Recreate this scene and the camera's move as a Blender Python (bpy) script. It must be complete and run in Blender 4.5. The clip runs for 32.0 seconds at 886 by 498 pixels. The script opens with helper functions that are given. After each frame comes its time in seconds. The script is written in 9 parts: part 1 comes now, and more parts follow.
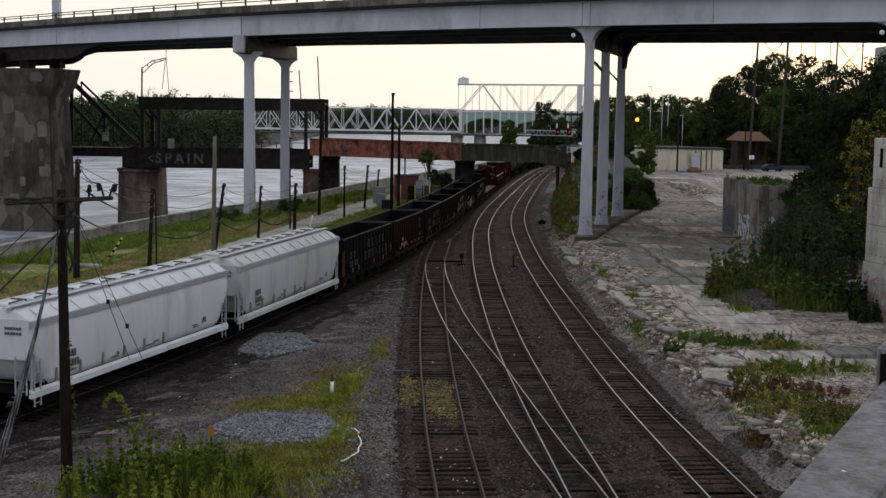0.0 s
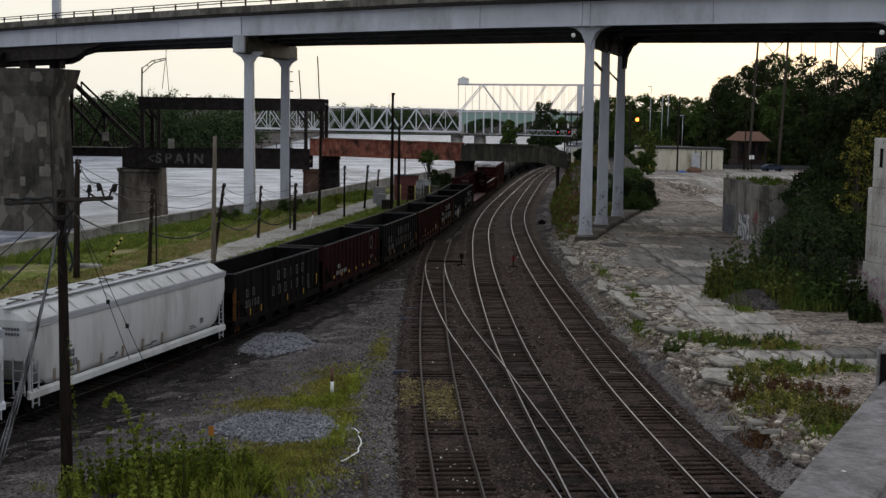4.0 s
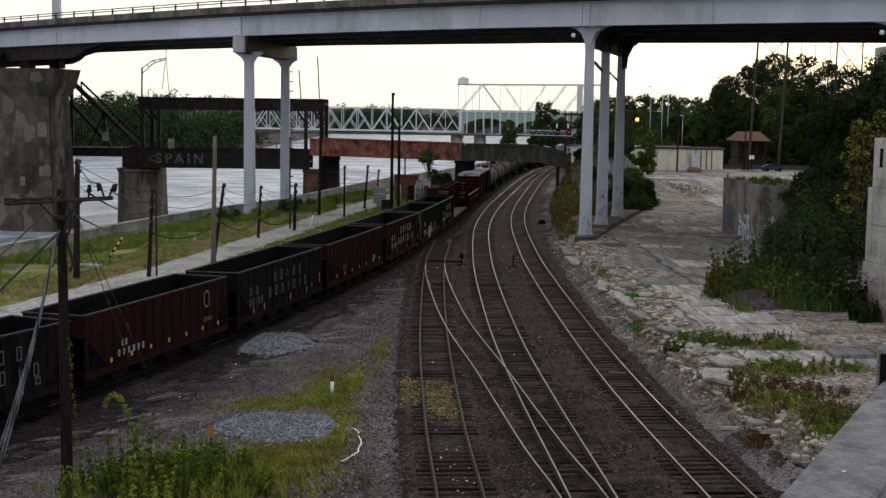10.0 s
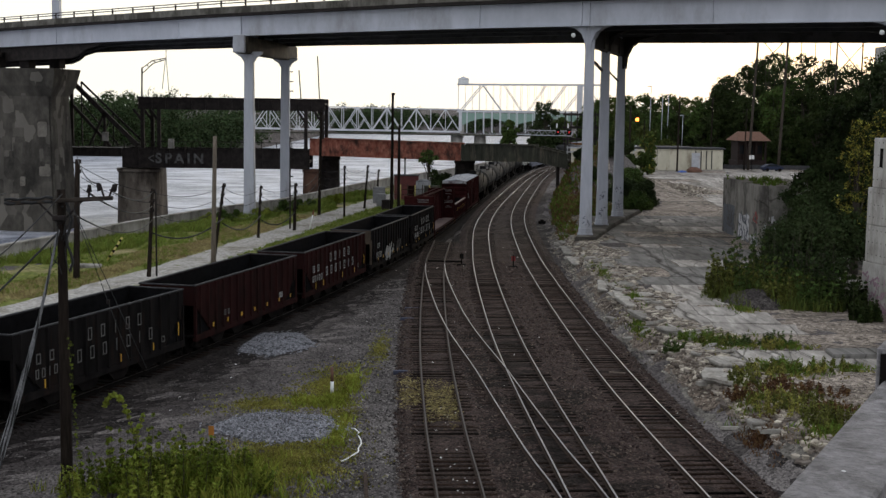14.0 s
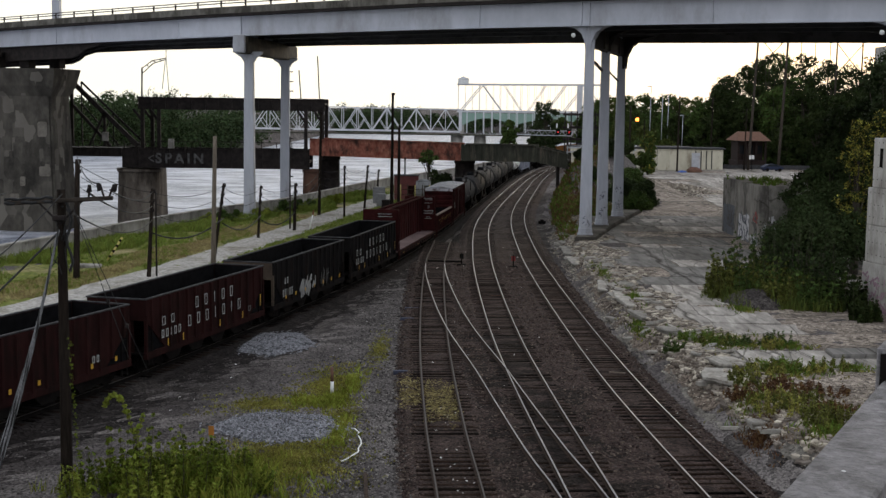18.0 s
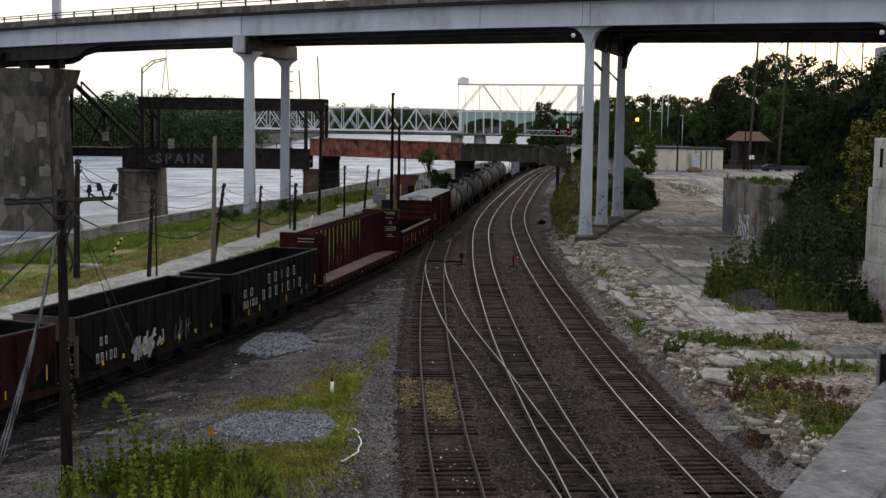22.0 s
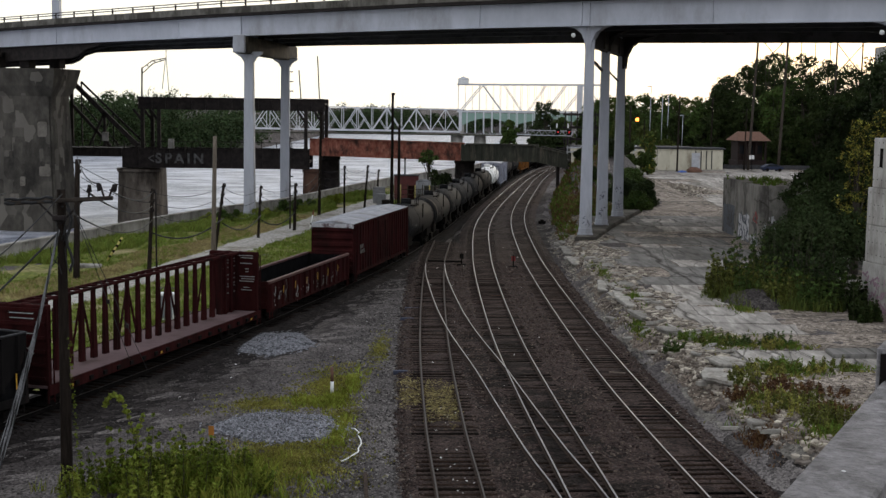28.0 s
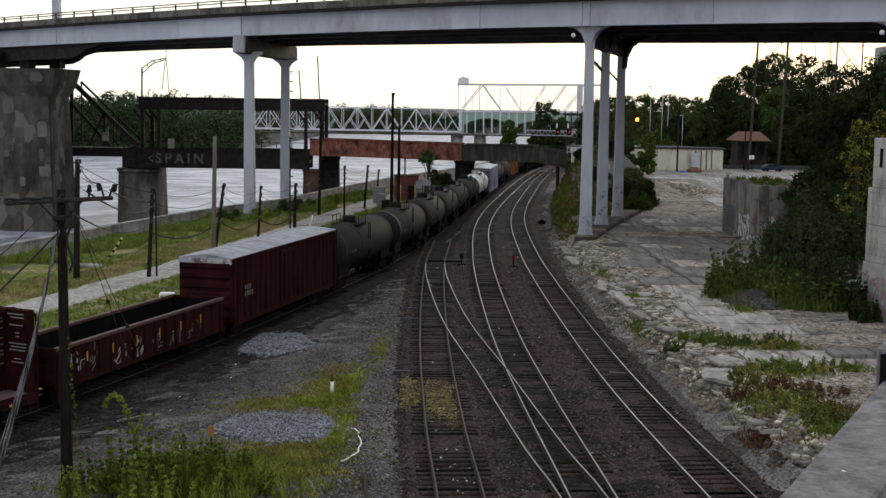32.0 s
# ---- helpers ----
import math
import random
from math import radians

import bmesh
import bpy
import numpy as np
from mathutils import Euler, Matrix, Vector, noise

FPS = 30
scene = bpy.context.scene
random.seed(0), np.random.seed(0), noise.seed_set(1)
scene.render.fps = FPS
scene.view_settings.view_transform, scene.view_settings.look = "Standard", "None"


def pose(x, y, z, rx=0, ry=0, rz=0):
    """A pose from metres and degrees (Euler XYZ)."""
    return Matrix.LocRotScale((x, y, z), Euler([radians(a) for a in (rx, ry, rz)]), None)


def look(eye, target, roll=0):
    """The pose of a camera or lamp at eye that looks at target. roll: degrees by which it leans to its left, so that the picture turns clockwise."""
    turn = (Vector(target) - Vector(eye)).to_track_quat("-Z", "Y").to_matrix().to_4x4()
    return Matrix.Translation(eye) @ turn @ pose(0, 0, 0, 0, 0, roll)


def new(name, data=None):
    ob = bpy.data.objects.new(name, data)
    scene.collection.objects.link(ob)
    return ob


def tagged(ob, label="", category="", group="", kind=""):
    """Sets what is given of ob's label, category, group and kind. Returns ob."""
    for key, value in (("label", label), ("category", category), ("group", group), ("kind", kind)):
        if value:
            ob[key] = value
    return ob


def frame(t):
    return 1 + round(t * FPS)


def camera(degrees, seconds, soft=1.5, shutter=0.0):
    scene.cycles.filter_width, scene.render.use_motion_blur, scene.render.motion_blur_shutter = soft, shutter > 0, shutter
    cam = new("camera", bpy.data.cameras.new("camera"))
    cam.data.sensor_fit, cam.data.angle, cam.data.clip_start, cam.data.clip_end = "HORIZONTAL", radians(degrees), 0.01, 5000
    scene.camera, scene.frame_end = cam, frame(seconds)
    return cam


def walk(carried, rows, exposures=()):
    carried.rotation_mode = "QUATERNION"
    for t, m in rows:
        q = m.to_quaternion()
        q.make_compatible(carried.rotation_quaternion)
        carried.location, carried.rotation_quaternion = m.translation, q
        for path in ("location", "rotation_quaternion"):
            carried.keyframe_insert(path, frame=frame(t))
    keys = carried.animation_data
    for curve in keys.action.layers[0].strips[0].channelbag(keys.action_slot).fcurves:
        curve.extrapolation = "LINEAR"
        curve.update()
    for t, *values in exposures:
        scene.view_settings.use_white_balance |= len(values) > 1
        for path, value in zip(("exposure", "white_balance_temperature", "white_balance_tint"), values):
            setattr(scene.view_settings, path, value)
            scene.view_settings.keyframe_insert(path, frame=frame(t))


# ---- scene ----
cam = camera(37.99, 32.0, soft=1.45)
EYE = look((0, 0, 12.31), (0, 100 * math.cos(radians(6.249)), 12.31 - 100 * math.sin(radians(6.249))), 0.734)
walk(cam, [(0.0, EYE), (32.0, EYE)], [(0.0, -0.24), (3.0, -0.3), (6.0, -0.25), (9.0, -0.1), (13.0, -0.03), (23.0, 0.02), (32.0, 0.0)])

# ---- world and light: a bright, thinly clouded evening sky ----
world = bpy.data.worlds.new("evening_sky")
scene.world = world
world.use_nodes = True
wn, wl = world.node_tree.nodes, world.node_tree.links
sky = wn.new("ShaderNodeTexSky")
sky.sky_type, sky.sun_disc = "NISHITA", False
sky.sun_elevation, sky.sun_rotation = radians(7), radians(20)
sky.dust_density, sky.air_density = 3.0, 1.0
cloud = wn.new("ShaderNodeMix")
cloud.data_type = "RGBA"
cloud.inputs[0].default_value = 0.89
tint = wn.new("ShaderNodeMix")  # the veil is creamy low towards the sun, bluer elsewhere
tint.data_type = "RGBA"
tint.inputs[6].default_value, tint.inputs[7].default_value = (6.75, 7.05, 7.65, 1), (8.45, 8.33, 7.5, 1)
ways = wn.new("ShaderNodeTexCoord")
axes = wn.new("ShaderNodeSeparateXYZ")
low_sky, ahead, both = wn.new("ShaderNodeMapRange"), wn.new("ShaderNodeMapRange"), wn.new("ShaderNodeMath")
low_sky.inputs[1].default_value, low_sky.inputs[2].default_value, low_sky.inputs[3].default_value, low_sky.inputs[4].default_value = 0.05, 0.45, 1.0, 0.0
ahead.inputs[1].default_value, ahead.inputs[2].default_value = 0.2, 0.95
both.operation = "MULTIPLY"
wl.new(ways.outputs["Generated"], axes.inputs[0])
wl.new(axes.outputs[2], low_sky.inputs[0])
wl.new(axes.outputs[1], ahead.inputs[0])
wl.new(low_sky.outputs[0], both.inputs[0])
wl.new(ahead.outputs[0], both.inputs[1])
wl.new(both.outputs[0], tint.inputs[0])
wl.new(tint.outputs[2], cloud.inputs[7])
bg = wn["Background"]
bg.inputs[1].default_value = 0.145
wl.new(sky.outputs[0], cloud.inputs[6])
wl.new(cloud.outputs[2], bg.inputs[0])
SUN_AZ, SUN_EL = radians(20), radians(7)
sun = new("sun", bpy.data.lights.new("sun", "SUN"))
sun.data.energy, sun.data.angle, sun.data.color = 0.5, radians(25), (1.0, 0.86, 0.68)
sun.matrix_world = look((0, 0, 60), (-math.sin(SUN_AZ) * 50, -math.cos(SUN_AZ) * 50, 60 - math.tan(SUN_EL) * 50))

# ---- materials ----
def mat(name, a, b, scale=3.0, rough=0.85, bump=0.0, metal=0.0, stain=None, stain_scale=0.35, stain_at=0.55, vary=0.0, bump_scale=None, stretch=(1, 1, 1), spec=0.25, speck=0.0, speck_scale=9.0, world=False, cracks=(), cells=None):
    """Two tones by fine noise, a third in broad stains, bump from the fine noise."""
    m = bpy.data.materials.new(name)
    m.use_nodes = True
    n, l = m.node_tree.nodes, m.node_tree.links
    p = n["Principled BSDF"]
    p.inputs["Roughness"].default_value, p.inputs["Metallic"].default_value = rough, metal
    p.inputs["Specular IOR Level"].default_value = spec
    co = n.new("ShaderNodeTexCoord")
    mp = n.new("ShaderNodeMapping")
    mp.inputs["Scale"].default_value = stretch
    if world:
        co = n.new("ShaderNodeNewGeometry")
    l.new(co.outputs["Position" if world else "Object"], mp.inputs[0])
    fine = n.new("ShaderNodeTexNoise")
    fine.inputs["Scale"].default_value, fine.inputs["Detail"].default_value, fine.inputs["Roughness"].default_value = scale, 6, 0.65
    l.new(mp.outputs[0], fine.inputs["Vector"])
    ramp = n.new("ShaderNodeValToRGB")
    ramp.color_ramp.elements[0].position, ramp.color_ramp.elements[1].position = 0.33, 0.67
    ramp.color_ramp.elements[0].color, ramp.color_ramp.elements[1].color = (*a, 1), (*b, 1)
    l.new(fine.outputs["Fac"], ramp.inputs[0])
    out = ramp.outputs[0]
    if stain:
        big = n.new("ShaderNodeTexNoise")
        big.inputs["Scale"].default_value, big.inputs["Detail"].default_value, big.inputs["Roughness"].default_value = stain_scale, 7, 0.7
        l.new(mp.outputs[0], big.inputs["Vector"])
        edge = n.new("ShaderNodeMapRange")
        edge.inputs[1].default_value, edge.inputs[2].default_value = stain_at - 0.06, stain_at + 0.1
        l.new(big.outputs["Fac"], edge.inputs[0])
        mix = n.new("ShaderNodeMix")
        mix.data_type = "RGBA"
        mix.inputs[7].default_value = (*stain, 1)
        l.new(edge.outputs[0], mix.inputs[0])
        l.new(out, mix.inputs[6])
        out = mix.outputs[2]
    if speck:
        vo = n.new("ShaderNodeTexVoronoi")
        vo.inputs["Scale"].default_value = speck_scale
        l.new(mp.outputs[0], vo.inputs["Vector"])
        sep = n.new("ShaderNodeSeparateColor")
        l.new(vo.outputs["Color"], sep.inputs[0])
        pw = n.new("ShaderNodeMapRange")
        pw.inputs[3].default_value, pw.inputs[4].default_value = 1 - speck, 1 + speck * 1.3
        l.new(sep.outputs[0], pw.inputs[0])
        hs = n.new("ShaderNodeHueSaturation")
        l.new(pw.outputs[0], hs.inputs["Value"])
        l.new(out, hs.inputs["Color"])
        out = hs.outputs[0]
    if cells:
        vo = n.new("ShaderNodeTexVoronoi")
        vo.distance = "CHEBYCHEV"
        vo.inputs["Scale"].default_value, vo.inputs["Randomness"].default_value = cells[0], 0.85
        l.new(mp.outputs[0], vo.inputs["Vector"])
        sep = n.new("ShaderNodeSeparateColor")
        l.new(vo.outputs["Color"], sep.inputs[0])
        pw = n.new("ShaderNodeMapRange")
        pw.inputs[1].default_value, pw.inputs[2].default_value = cells[1], 1.0
        pw.inputs[4].default_value = 0.8
        l.new(sep.outputs[0], pw.inputs[0])
        mix = n.new("ShaderNodeMix")
        mix.data_type = "RGBA"
        mix.inputs[7].default_value = (*cells[2], 1)
        l.new(pw.outputs[0], mix.inputs[0])
        l.new(out, mix.inputs[6])
        out = mix.outputs[2]
    for c_scale, c_width, c_dark in cracks:
        warp = n.new("ShaderNodeTexNoise")
        warp.inputs["Scale"].default_value, warp.inputs["Detail"].default_value = c_scale * 2.2, 5
        l.new(mp.outputs[0], warp.inputs["Vector"])
        add = n.new("ShaderNodeVectorMath")
        add.operation = "MULTIPLY_ADD"
        add.inputs[1].default_value = (0.3 / c_scale,) * 3
        l.new(warp.outputs["Color"], add.inputs[0])
        l.new(mp.outputs[0], add.inputs[2])
        vo = n.new("ShaderNodeTexVoronoi")
        vo.feature = "DISTANCE_TO_EDGE"
        vo.inputs["Scale"].default_value = c_scale
        l.new(add.outputs[0], vo.inputs["Vector"])
        edge = n.new("ShaderNodeMapRange")
        edge.inputs[1].default_value, edge.inputs[2].default_value = 0.0, c_width * c_scale
        edge.inputs[3].default_value, edge.inputs[4].default_value = c_dark, 0.0
        l.new(vo.outputs["Distance"], edge.inputs[0])
        mix = n.new("ShaderNodeMix")
        mix.data_type = "RGBA"
        mix.inputs[7].default_value = (0.03, 0.027, 0.022, 1)
        l.new(edge.outputs[0], mix.inputs[0])
        l.new(out, mix.inputs[6])
        out = mix.outputs[2]
    if vary:
        info = n.new("ShaderNodeObjectInfo")
        hsv = n.new("ShaderNodeHueSaturation")
        rng = n.new("ShaderNodeMapRange")
        rng.inputs[3].default_value, rng.inputs[4].default_value = 1 - vary, 1 + vary
        l.new(info.outputs["Random"], rng.inputs[0])
        l.new(rng.outputs[0], hsv.inputs["Value"])
        l.new(out, hsv.inputs["Color"])
        out = hsv.outputs[0]
    l.new(out, p.inputs["Base Color"])
    if bump:
        bn = n.new("ShaderNodeBump")
        bn.inputs["Strength"].default_value, bn.inputs["Distance"].default_value = bump, 0.05
        src = fine
        if bump_scale:
            src = n.new("ShaderNodeTexNoise")
            src.inputs["Scale"].default_value, src.inputs["Detail"].default_value = bump_scale, 8
            l.new(mp.outputs[0], src.inputs["Vector"])
        l.new(src.outputs["Fac"], bn.inputs["Height"])
        l.new(bn.outputs[0], p.inputs["Normal"])
    return m


def island(m, spread=0.35, hue=0.03):
    """Let each loose piece of a joined mesh differ a little in value and hue."""
    n, l = m.node_tree.nodes, m.node_tree.links
    p = n["Principled BSDF"]
    src = p.inputs["Base Color"].links[0].from_socket
    geo = n.new("ShaderNodeNewGeometry")
    hsv = n.new("ShaderNodeHueSaturation")
    rng, rh = n.new("ShaderNodeMapRange"), n.new("ShaderNodeMapRange")
    rng.inputs[3].default_value, rng.inputs[4].default_value = 1 - spread, 1 + spread
    rh.inputs[3].default_value, rh.inputs[4].default_value = 0.5 - hue, 0.5 + hue
    l.new(geo.outputs["Random Per Island"], rng.inputs[0])
    l.new(geo.outputs["Random Per Island"], rh.inputs[0])
    l.new(rng.outputs[0], hsv.inputs["Value"])
    l.new(rh.outputs[0], hsv.inputs["Hue"])
    l.new(src, hsv.inputs["Color"])
    l.new(hsv.outputs[0], p.inputs["Base Color"])
    return m


def foliage(name, a, b, spread=0.4):
    return island(mat(name, a, b, 0.6, 0.8, spec=0.1), spread, 0.025)


M_EARTH = mat("yard_earth", (0.042, 0.0365, 0.0355), (0.095, 0.0855, 0.0825), 0.7, 0.95, 0.7, stain=(0.135, 0.122, 0.115), stain_scale=0.12, stain_at=0.53, bump_scale=11, spec=0.06, speck=0.55, speck_scale=14, world=True, stretch=(1.0, 0.6, 1))
M_BALLAST = mat("ballast", (0.0135, 0.0084, 0.007), (0.05, 0.0345, 0.0295), 1.3, 0.85, 1.0, stain=(0.0185, 0.0118, 0.0092), stain_scale=0.22, bump_scale=14, spec=0.08, speck=0.75, speck_scale=15, world=True)
M_STONE = island(mat("crushed_stone", (0.11, 0.112, 0.122), (0.26, 0.262, 0.28), 3.0, 0.95, spec=0.1), 0.7, 0.015)
M_RUBBLE = island(mat("rubble", (0.21, 0.178, 0.142), (0.4, 0.355, 0.3), 2.0, 0.95, 0.4, stain=(0.11, 0.088, 0.068), stain_scale=0.8, spec=0.1), 0.65, 0.02)
M_RUST = mat("rail_rust", (0.02, 0.014, 0.011), (0.055, 0.037, 0.028), 6.0, 0.85, 0.3, spec=0.1)
M_RUSTHEAD = mat("dull_rail_head", (0.026, 0.022, 0.02), (0.058, 0.05, 0.045), 3.0, 0.65, 0.0, spec=0.3)
M_RAILTOP = mat("rail_steel", (0.15, 0.155, 0.174), (0.26, 0.268, 0.295), 2.0, 0.33, 0.0, metal=1.0)
# Gravels beside the train: oil grime, plus its shade put into the colour.
M_OILSHADE = mat("oil_and_shade_ground", (0.0085, 0.0072, 0.007), (0.024, 0.0205, 0.0195), 1.2, 0.95, 0.8, stain=(0.042, 0.037, 0.034), stain_scale=0.2, stain_at=0.6, bump_scale=12, spec=0.05, speck=0.6, speck_scale=12, world=True)
M_GRIMESHADE = mat("grime_and_shade_gravel", (0.018, 0.0155, 0.015), (0.05, 0.044, 0.042), 1.0, 0.95, 0.8, stain=(0.075, 0.067, 0.062), stain_scale=0.22, stain_at=0.56, bump_scale=12, spec=0.05, speck=0.6, speck_scale=13, world=True, stretch=(1.0, 0.6, 1))
M_SHADEFADE = mat("fading_shade_gravel", (0.03, 0.026, 0.0252), (0.073, 0.065, 0.0625), 0.8, 0.95, 0.7, stain=(0.115, 0.104, 0.098), stain_scale=0.14, stain_at=0.54, bump_scale=11, spec=0.06, speck=0.55, speck_scale=14, world=True, stretch=(1.0, 0.6, 1))
M_OILBALLAST = mat("oil_black_ballast", (0.006, 0.0045, 0.004), (0.023, 0.0178, 0.0152), 1.3, 0.9, 1.0, stain=(0.034, 0.0255, 0.0215), stain_scale=0.3, stain_at=0.56, bump_scale=14, spec=0.05, speck=0.75, speck_scale=15, world=True)
# Darker slab copy: dirt, plus shade put into the colour.
M_SLABDARK = mat("dirt_and_shade_concrete", (0.1, 0.095, 0.088), (0.25, 0.238, 0.222), 1.2, 0.95, 0.32, stain=(0.075, 0.07, 0.061), stain_scale=0.15, stain_at=0.52, vary=0.12, bump_scale=7, spec=0.08, speck=0.18, speck_scale=3, world=True, stretch=(1.2, 0.22, 1), cracks=((0.1, 0.12, 0.9), (0.3, 0.05, 0.8)))
M_TIE = mat("tie_wood", (0.0046, 0.0029, 0.0023), (0.0185, 0.0112, 0.0078), 4.0, 0.9, 0.5, vary=0.9, stretch=(0.6, 4, 2), spec=0.02)
M_GRASS = foliage("grass", (0.1, 0.14, 0.022), (0.21, 0.25, 0.05))
M_DRYGRASS = foliage("dry_grass", (0.23, 0.18, 0.08), (0.4, 0.33, 0.165))
M_STRAW = foliage("straw_blades", (0.15, 0.118, 0.05), (0.31, 0.255, 0.12), 0.6)
M_REDWEED = foliage("red_weed", (0.07, 0.034, 0.018), (0.14, 0.075, 0.034))
M_TURF = mat("turf", (0.075, 0.095, 0.021), (0.15, 0.165, 0.04), 1.2, 0.95, 0.7, stain=(0.24, 0.2, 0.11), stain_scale=0.16, stain_at=0.54, bump_scale=8, spec=0.05, speck=0.35, speck_scale=5)
M_ROAD = mat("gravel_road", (0.25, 0.238, 0.217), (0.39, 0.372, 0.345), 2.5, 0.95, 0.4, stain=(0.17, 0.155, 0.118), stain_scale=0.25, stain_at=0.57, bump_scale=10, spec=0.08, speck=0.3, speck_scale=6)
M_SLAB = mat("old_concrete", (0.19, 0.175, 0.157), (0.42, 0.389, 0.351), 1.3, 0.95, 0.32, stain=(0.11, 0.098, 0.083), stain_scale=0.15, stain_at=0.55, vary=0.12, bump_scale=7, spec=0.08, speck=0.18, speck_scale=3, world=True, stretch=(1.2, 0.22, 1), cracks=((0.12, 0.1, 0.9), (0.37, 0.045, 0.75)))
M_CONC = mat("concrete", (0.26, 0.245, 0.22), (0.38, 0.36, 0.33), 1.2, 0.95, 0.4, stain=(0.13, 0.12, 0.105), stain_scale=0.35, stain_at=0.52, stretch=(1, 1, 0.5), bump_scale=8, spec=0.1)
M_PIER = mat("patched_concrete", (0.05, 0.0455, 0.0385), (0.1, 0.091, 0.077), 0.7, 0.95, 0.4, stain=(0.031, 0.0285, 0.025), stain_scale=0.2, stain_at=0.55, stretch=(1, 1, 0.6), bump_scale=4, spec=0.06, cells=(0.72, 0.66, (0.17, 0.155, 0.132)))
M_STEELBLUE = mat("painted_girder", (0.38, 0.393, 0.433), (0.47, 0.483, 0.53), 0.5, 0.6, 0.1, stain=(0.3, 0.3, 0.315), stain_scale=0.16, stain_at=0.58, stretch=(1, 1, 0.5), vary=0.06)
M_FRESHPAINT = mat("repainted_girder", (0.47, 0.485, 0.53), (0.54, 0.555, 0.605), 0.8, 0.6, 0.05, stain=(0.43, 0.44, 0.475), stain_scale=0.3, stain_at=0.58)
M_KERB = mat("stained_kerb_concrete", (0.11, 0.103, 0.088), (0.19, 0.178, 0.155), 1.2, 0.95, 0.4, stain=(0.06, 0.055, 0.046), stain_scale=0.5, stain_at=0.5, stretch=(1, 1, 0.4), bump_scale=8, spec=0.06)
M_ENDRUST = mat("streaked_rust", (0.07, 0.029, 0.01), (0.15, 0.068, 0.02), 2.0, 0.9, 0.2, stain=(0.018, 0.01, 0.007), stain_scale=1.2, stain_at=0.48, spec=0.05)
M_ENDTAN = mat("faded_tan_paint", (0.06, 0.045, 0.034), (0.1, 0.078, 0.06), 2.0, 0.9, 0.2, stain=(0.03, 0.022, 0.018), stain_scale=1.0, spec=0.05)
M_PIERSTONE = mat("river_pier_stone", (0.12, 0.1, 0.083), (0.21, 0.185, 0.155), 0.8, 0.95, 0.4, stain=(0.06, 0.048, 0.04), stain_scale=0.35, stain_at=0.5, stretch=(1, 1, 0.4), bump_scale=5, spec=0.08)
M_PIERRUST = mat("rusty_pier_iron", (0.09, 0.05, 0.035), (0.16, 0.09, 0.065), 1.2, 0.9, 0.3, stain=(0.05, 0.032, 0.025), stain_scale=0.6, stain_at=0.5, spec=0.08)
M_LEAFMID = foliage("leaf_mid", (0.016, 0.0245, 0.007), (0.034, 0.047, 0.012), 0.4)
# Dark copy of the bridge paint, with the deck's shade put into it.
M_CAPSHADE = mat("shaded_cap_paint", (0.028, 0.023, 0.018), (0.085, 0.072, 0.052), 0.8, 0.8, 0.1, stain=(0.03, 0.025, 0.02), stain_scale=0.5, stain_at=0.5)
M_PATCH = mat("mortar_patch", (0.12, 0.108, 0.09), (0.19, 0.172, 0.145), 1.0, 0.95, 0.3, stain=(0.085, 0.078, 0.066), stain_scale=0.7, spec=0.08)
M_COLUMN = mat("grimy_column_paint", (0.36, 0.372, 0.41), (0.46, 0.472, 0.515), 0.8, 0.65, 0.1, stain=(0.26, 0.258, 0.265), stain_scale=0.35, stain_at=0.56, stretch=(1.5, 1.5, 0.3), vary=0.05)
M_CABGREY = mat("dull_cabinet_paint", (0.16, 0.163, 0.17), (0.24, 0.243, 0.25), 2.0, 0.7, stain=(0.11, 0.1, 0.09), stain_scale=0.9)
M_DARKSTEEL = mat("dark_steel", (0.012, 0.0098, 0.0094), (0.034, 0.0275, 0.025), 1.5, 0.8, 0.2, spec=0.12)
# Dark copy of the girder paint: the deck's shade is its colour.
M_UNDERDECK = mat("shaded_underdeck_paint", (0.07, 0.068, 0.068), (0.13, 0.127, 0.127), 0.8, 0.85, 0.1, stain=(0.05, 0.047, 0.045), stain_scale=0.4, spec=0.1)
M_REDSTEEL = mat("rusted_red_girder", (0.16, 0.042, 0.028), (0.36, 0.155, 0.11), 2.2, 0.85, 0.2, stain=(0.05, 0.027, 0.022), stain_scale=0.8, stain_at=0.53, stretch=(1, 1, 0.6), spec=0.1)
M_GREENSTEEL = mat("weathered_green_girder", (0.03, 0.032, 0.025), (0.07, 0.07, 0.053), 1.1, 0.85, 0.2, stain=(0.13, 0.108, 0.086), stain_scale=0.75, stain_at=0.58, stretch=(1.6, 1.6, 0.35), spec=0.1)
M_WHITESTEEL = mat("pale_truss_paint", (0.5, 0.505, 0.53), (0.62, 0.625, 0.65), 0.3, 0.6)
M_POLE = mat("pole_wood", (0.009, 0.007, 0.006), (0.03, 0.023, 0.018), 3.0, 0.95, 0.6, stretch=(3, 3, 0.4), vary=0.25, spec=0.05)
M_OLDPOLE = mat("weathered_pole_wood", (0.03, 0.024, 0.019), (0.07, 0.056, 0.044), 3.0, 0.9, 0.4, stretch=(3, 3, 0.4))
M_PALEPOLE = mat("grey_pole_wood", (0.095, 0.076, 0.058), (0.17, 0.14, 0.11), 3.0, 0.9, 0.4, stretch=(3, 3, 0.4))
M_WIRE = mat("cable", (0.012, 0.012, 0.012), (0.03, 0.03, 0.03), 2, 0.7)
M_LEAF = foliage("leaf_green", (0.028, 0.05, 0.011), (0.075, 0.105, 0.025), 0.5)
M_LEAFOLIVE = foliage("leaf_olive", (0.04, 0.055, 0.012), (0.1, 0.115, 0.028), 0.5)
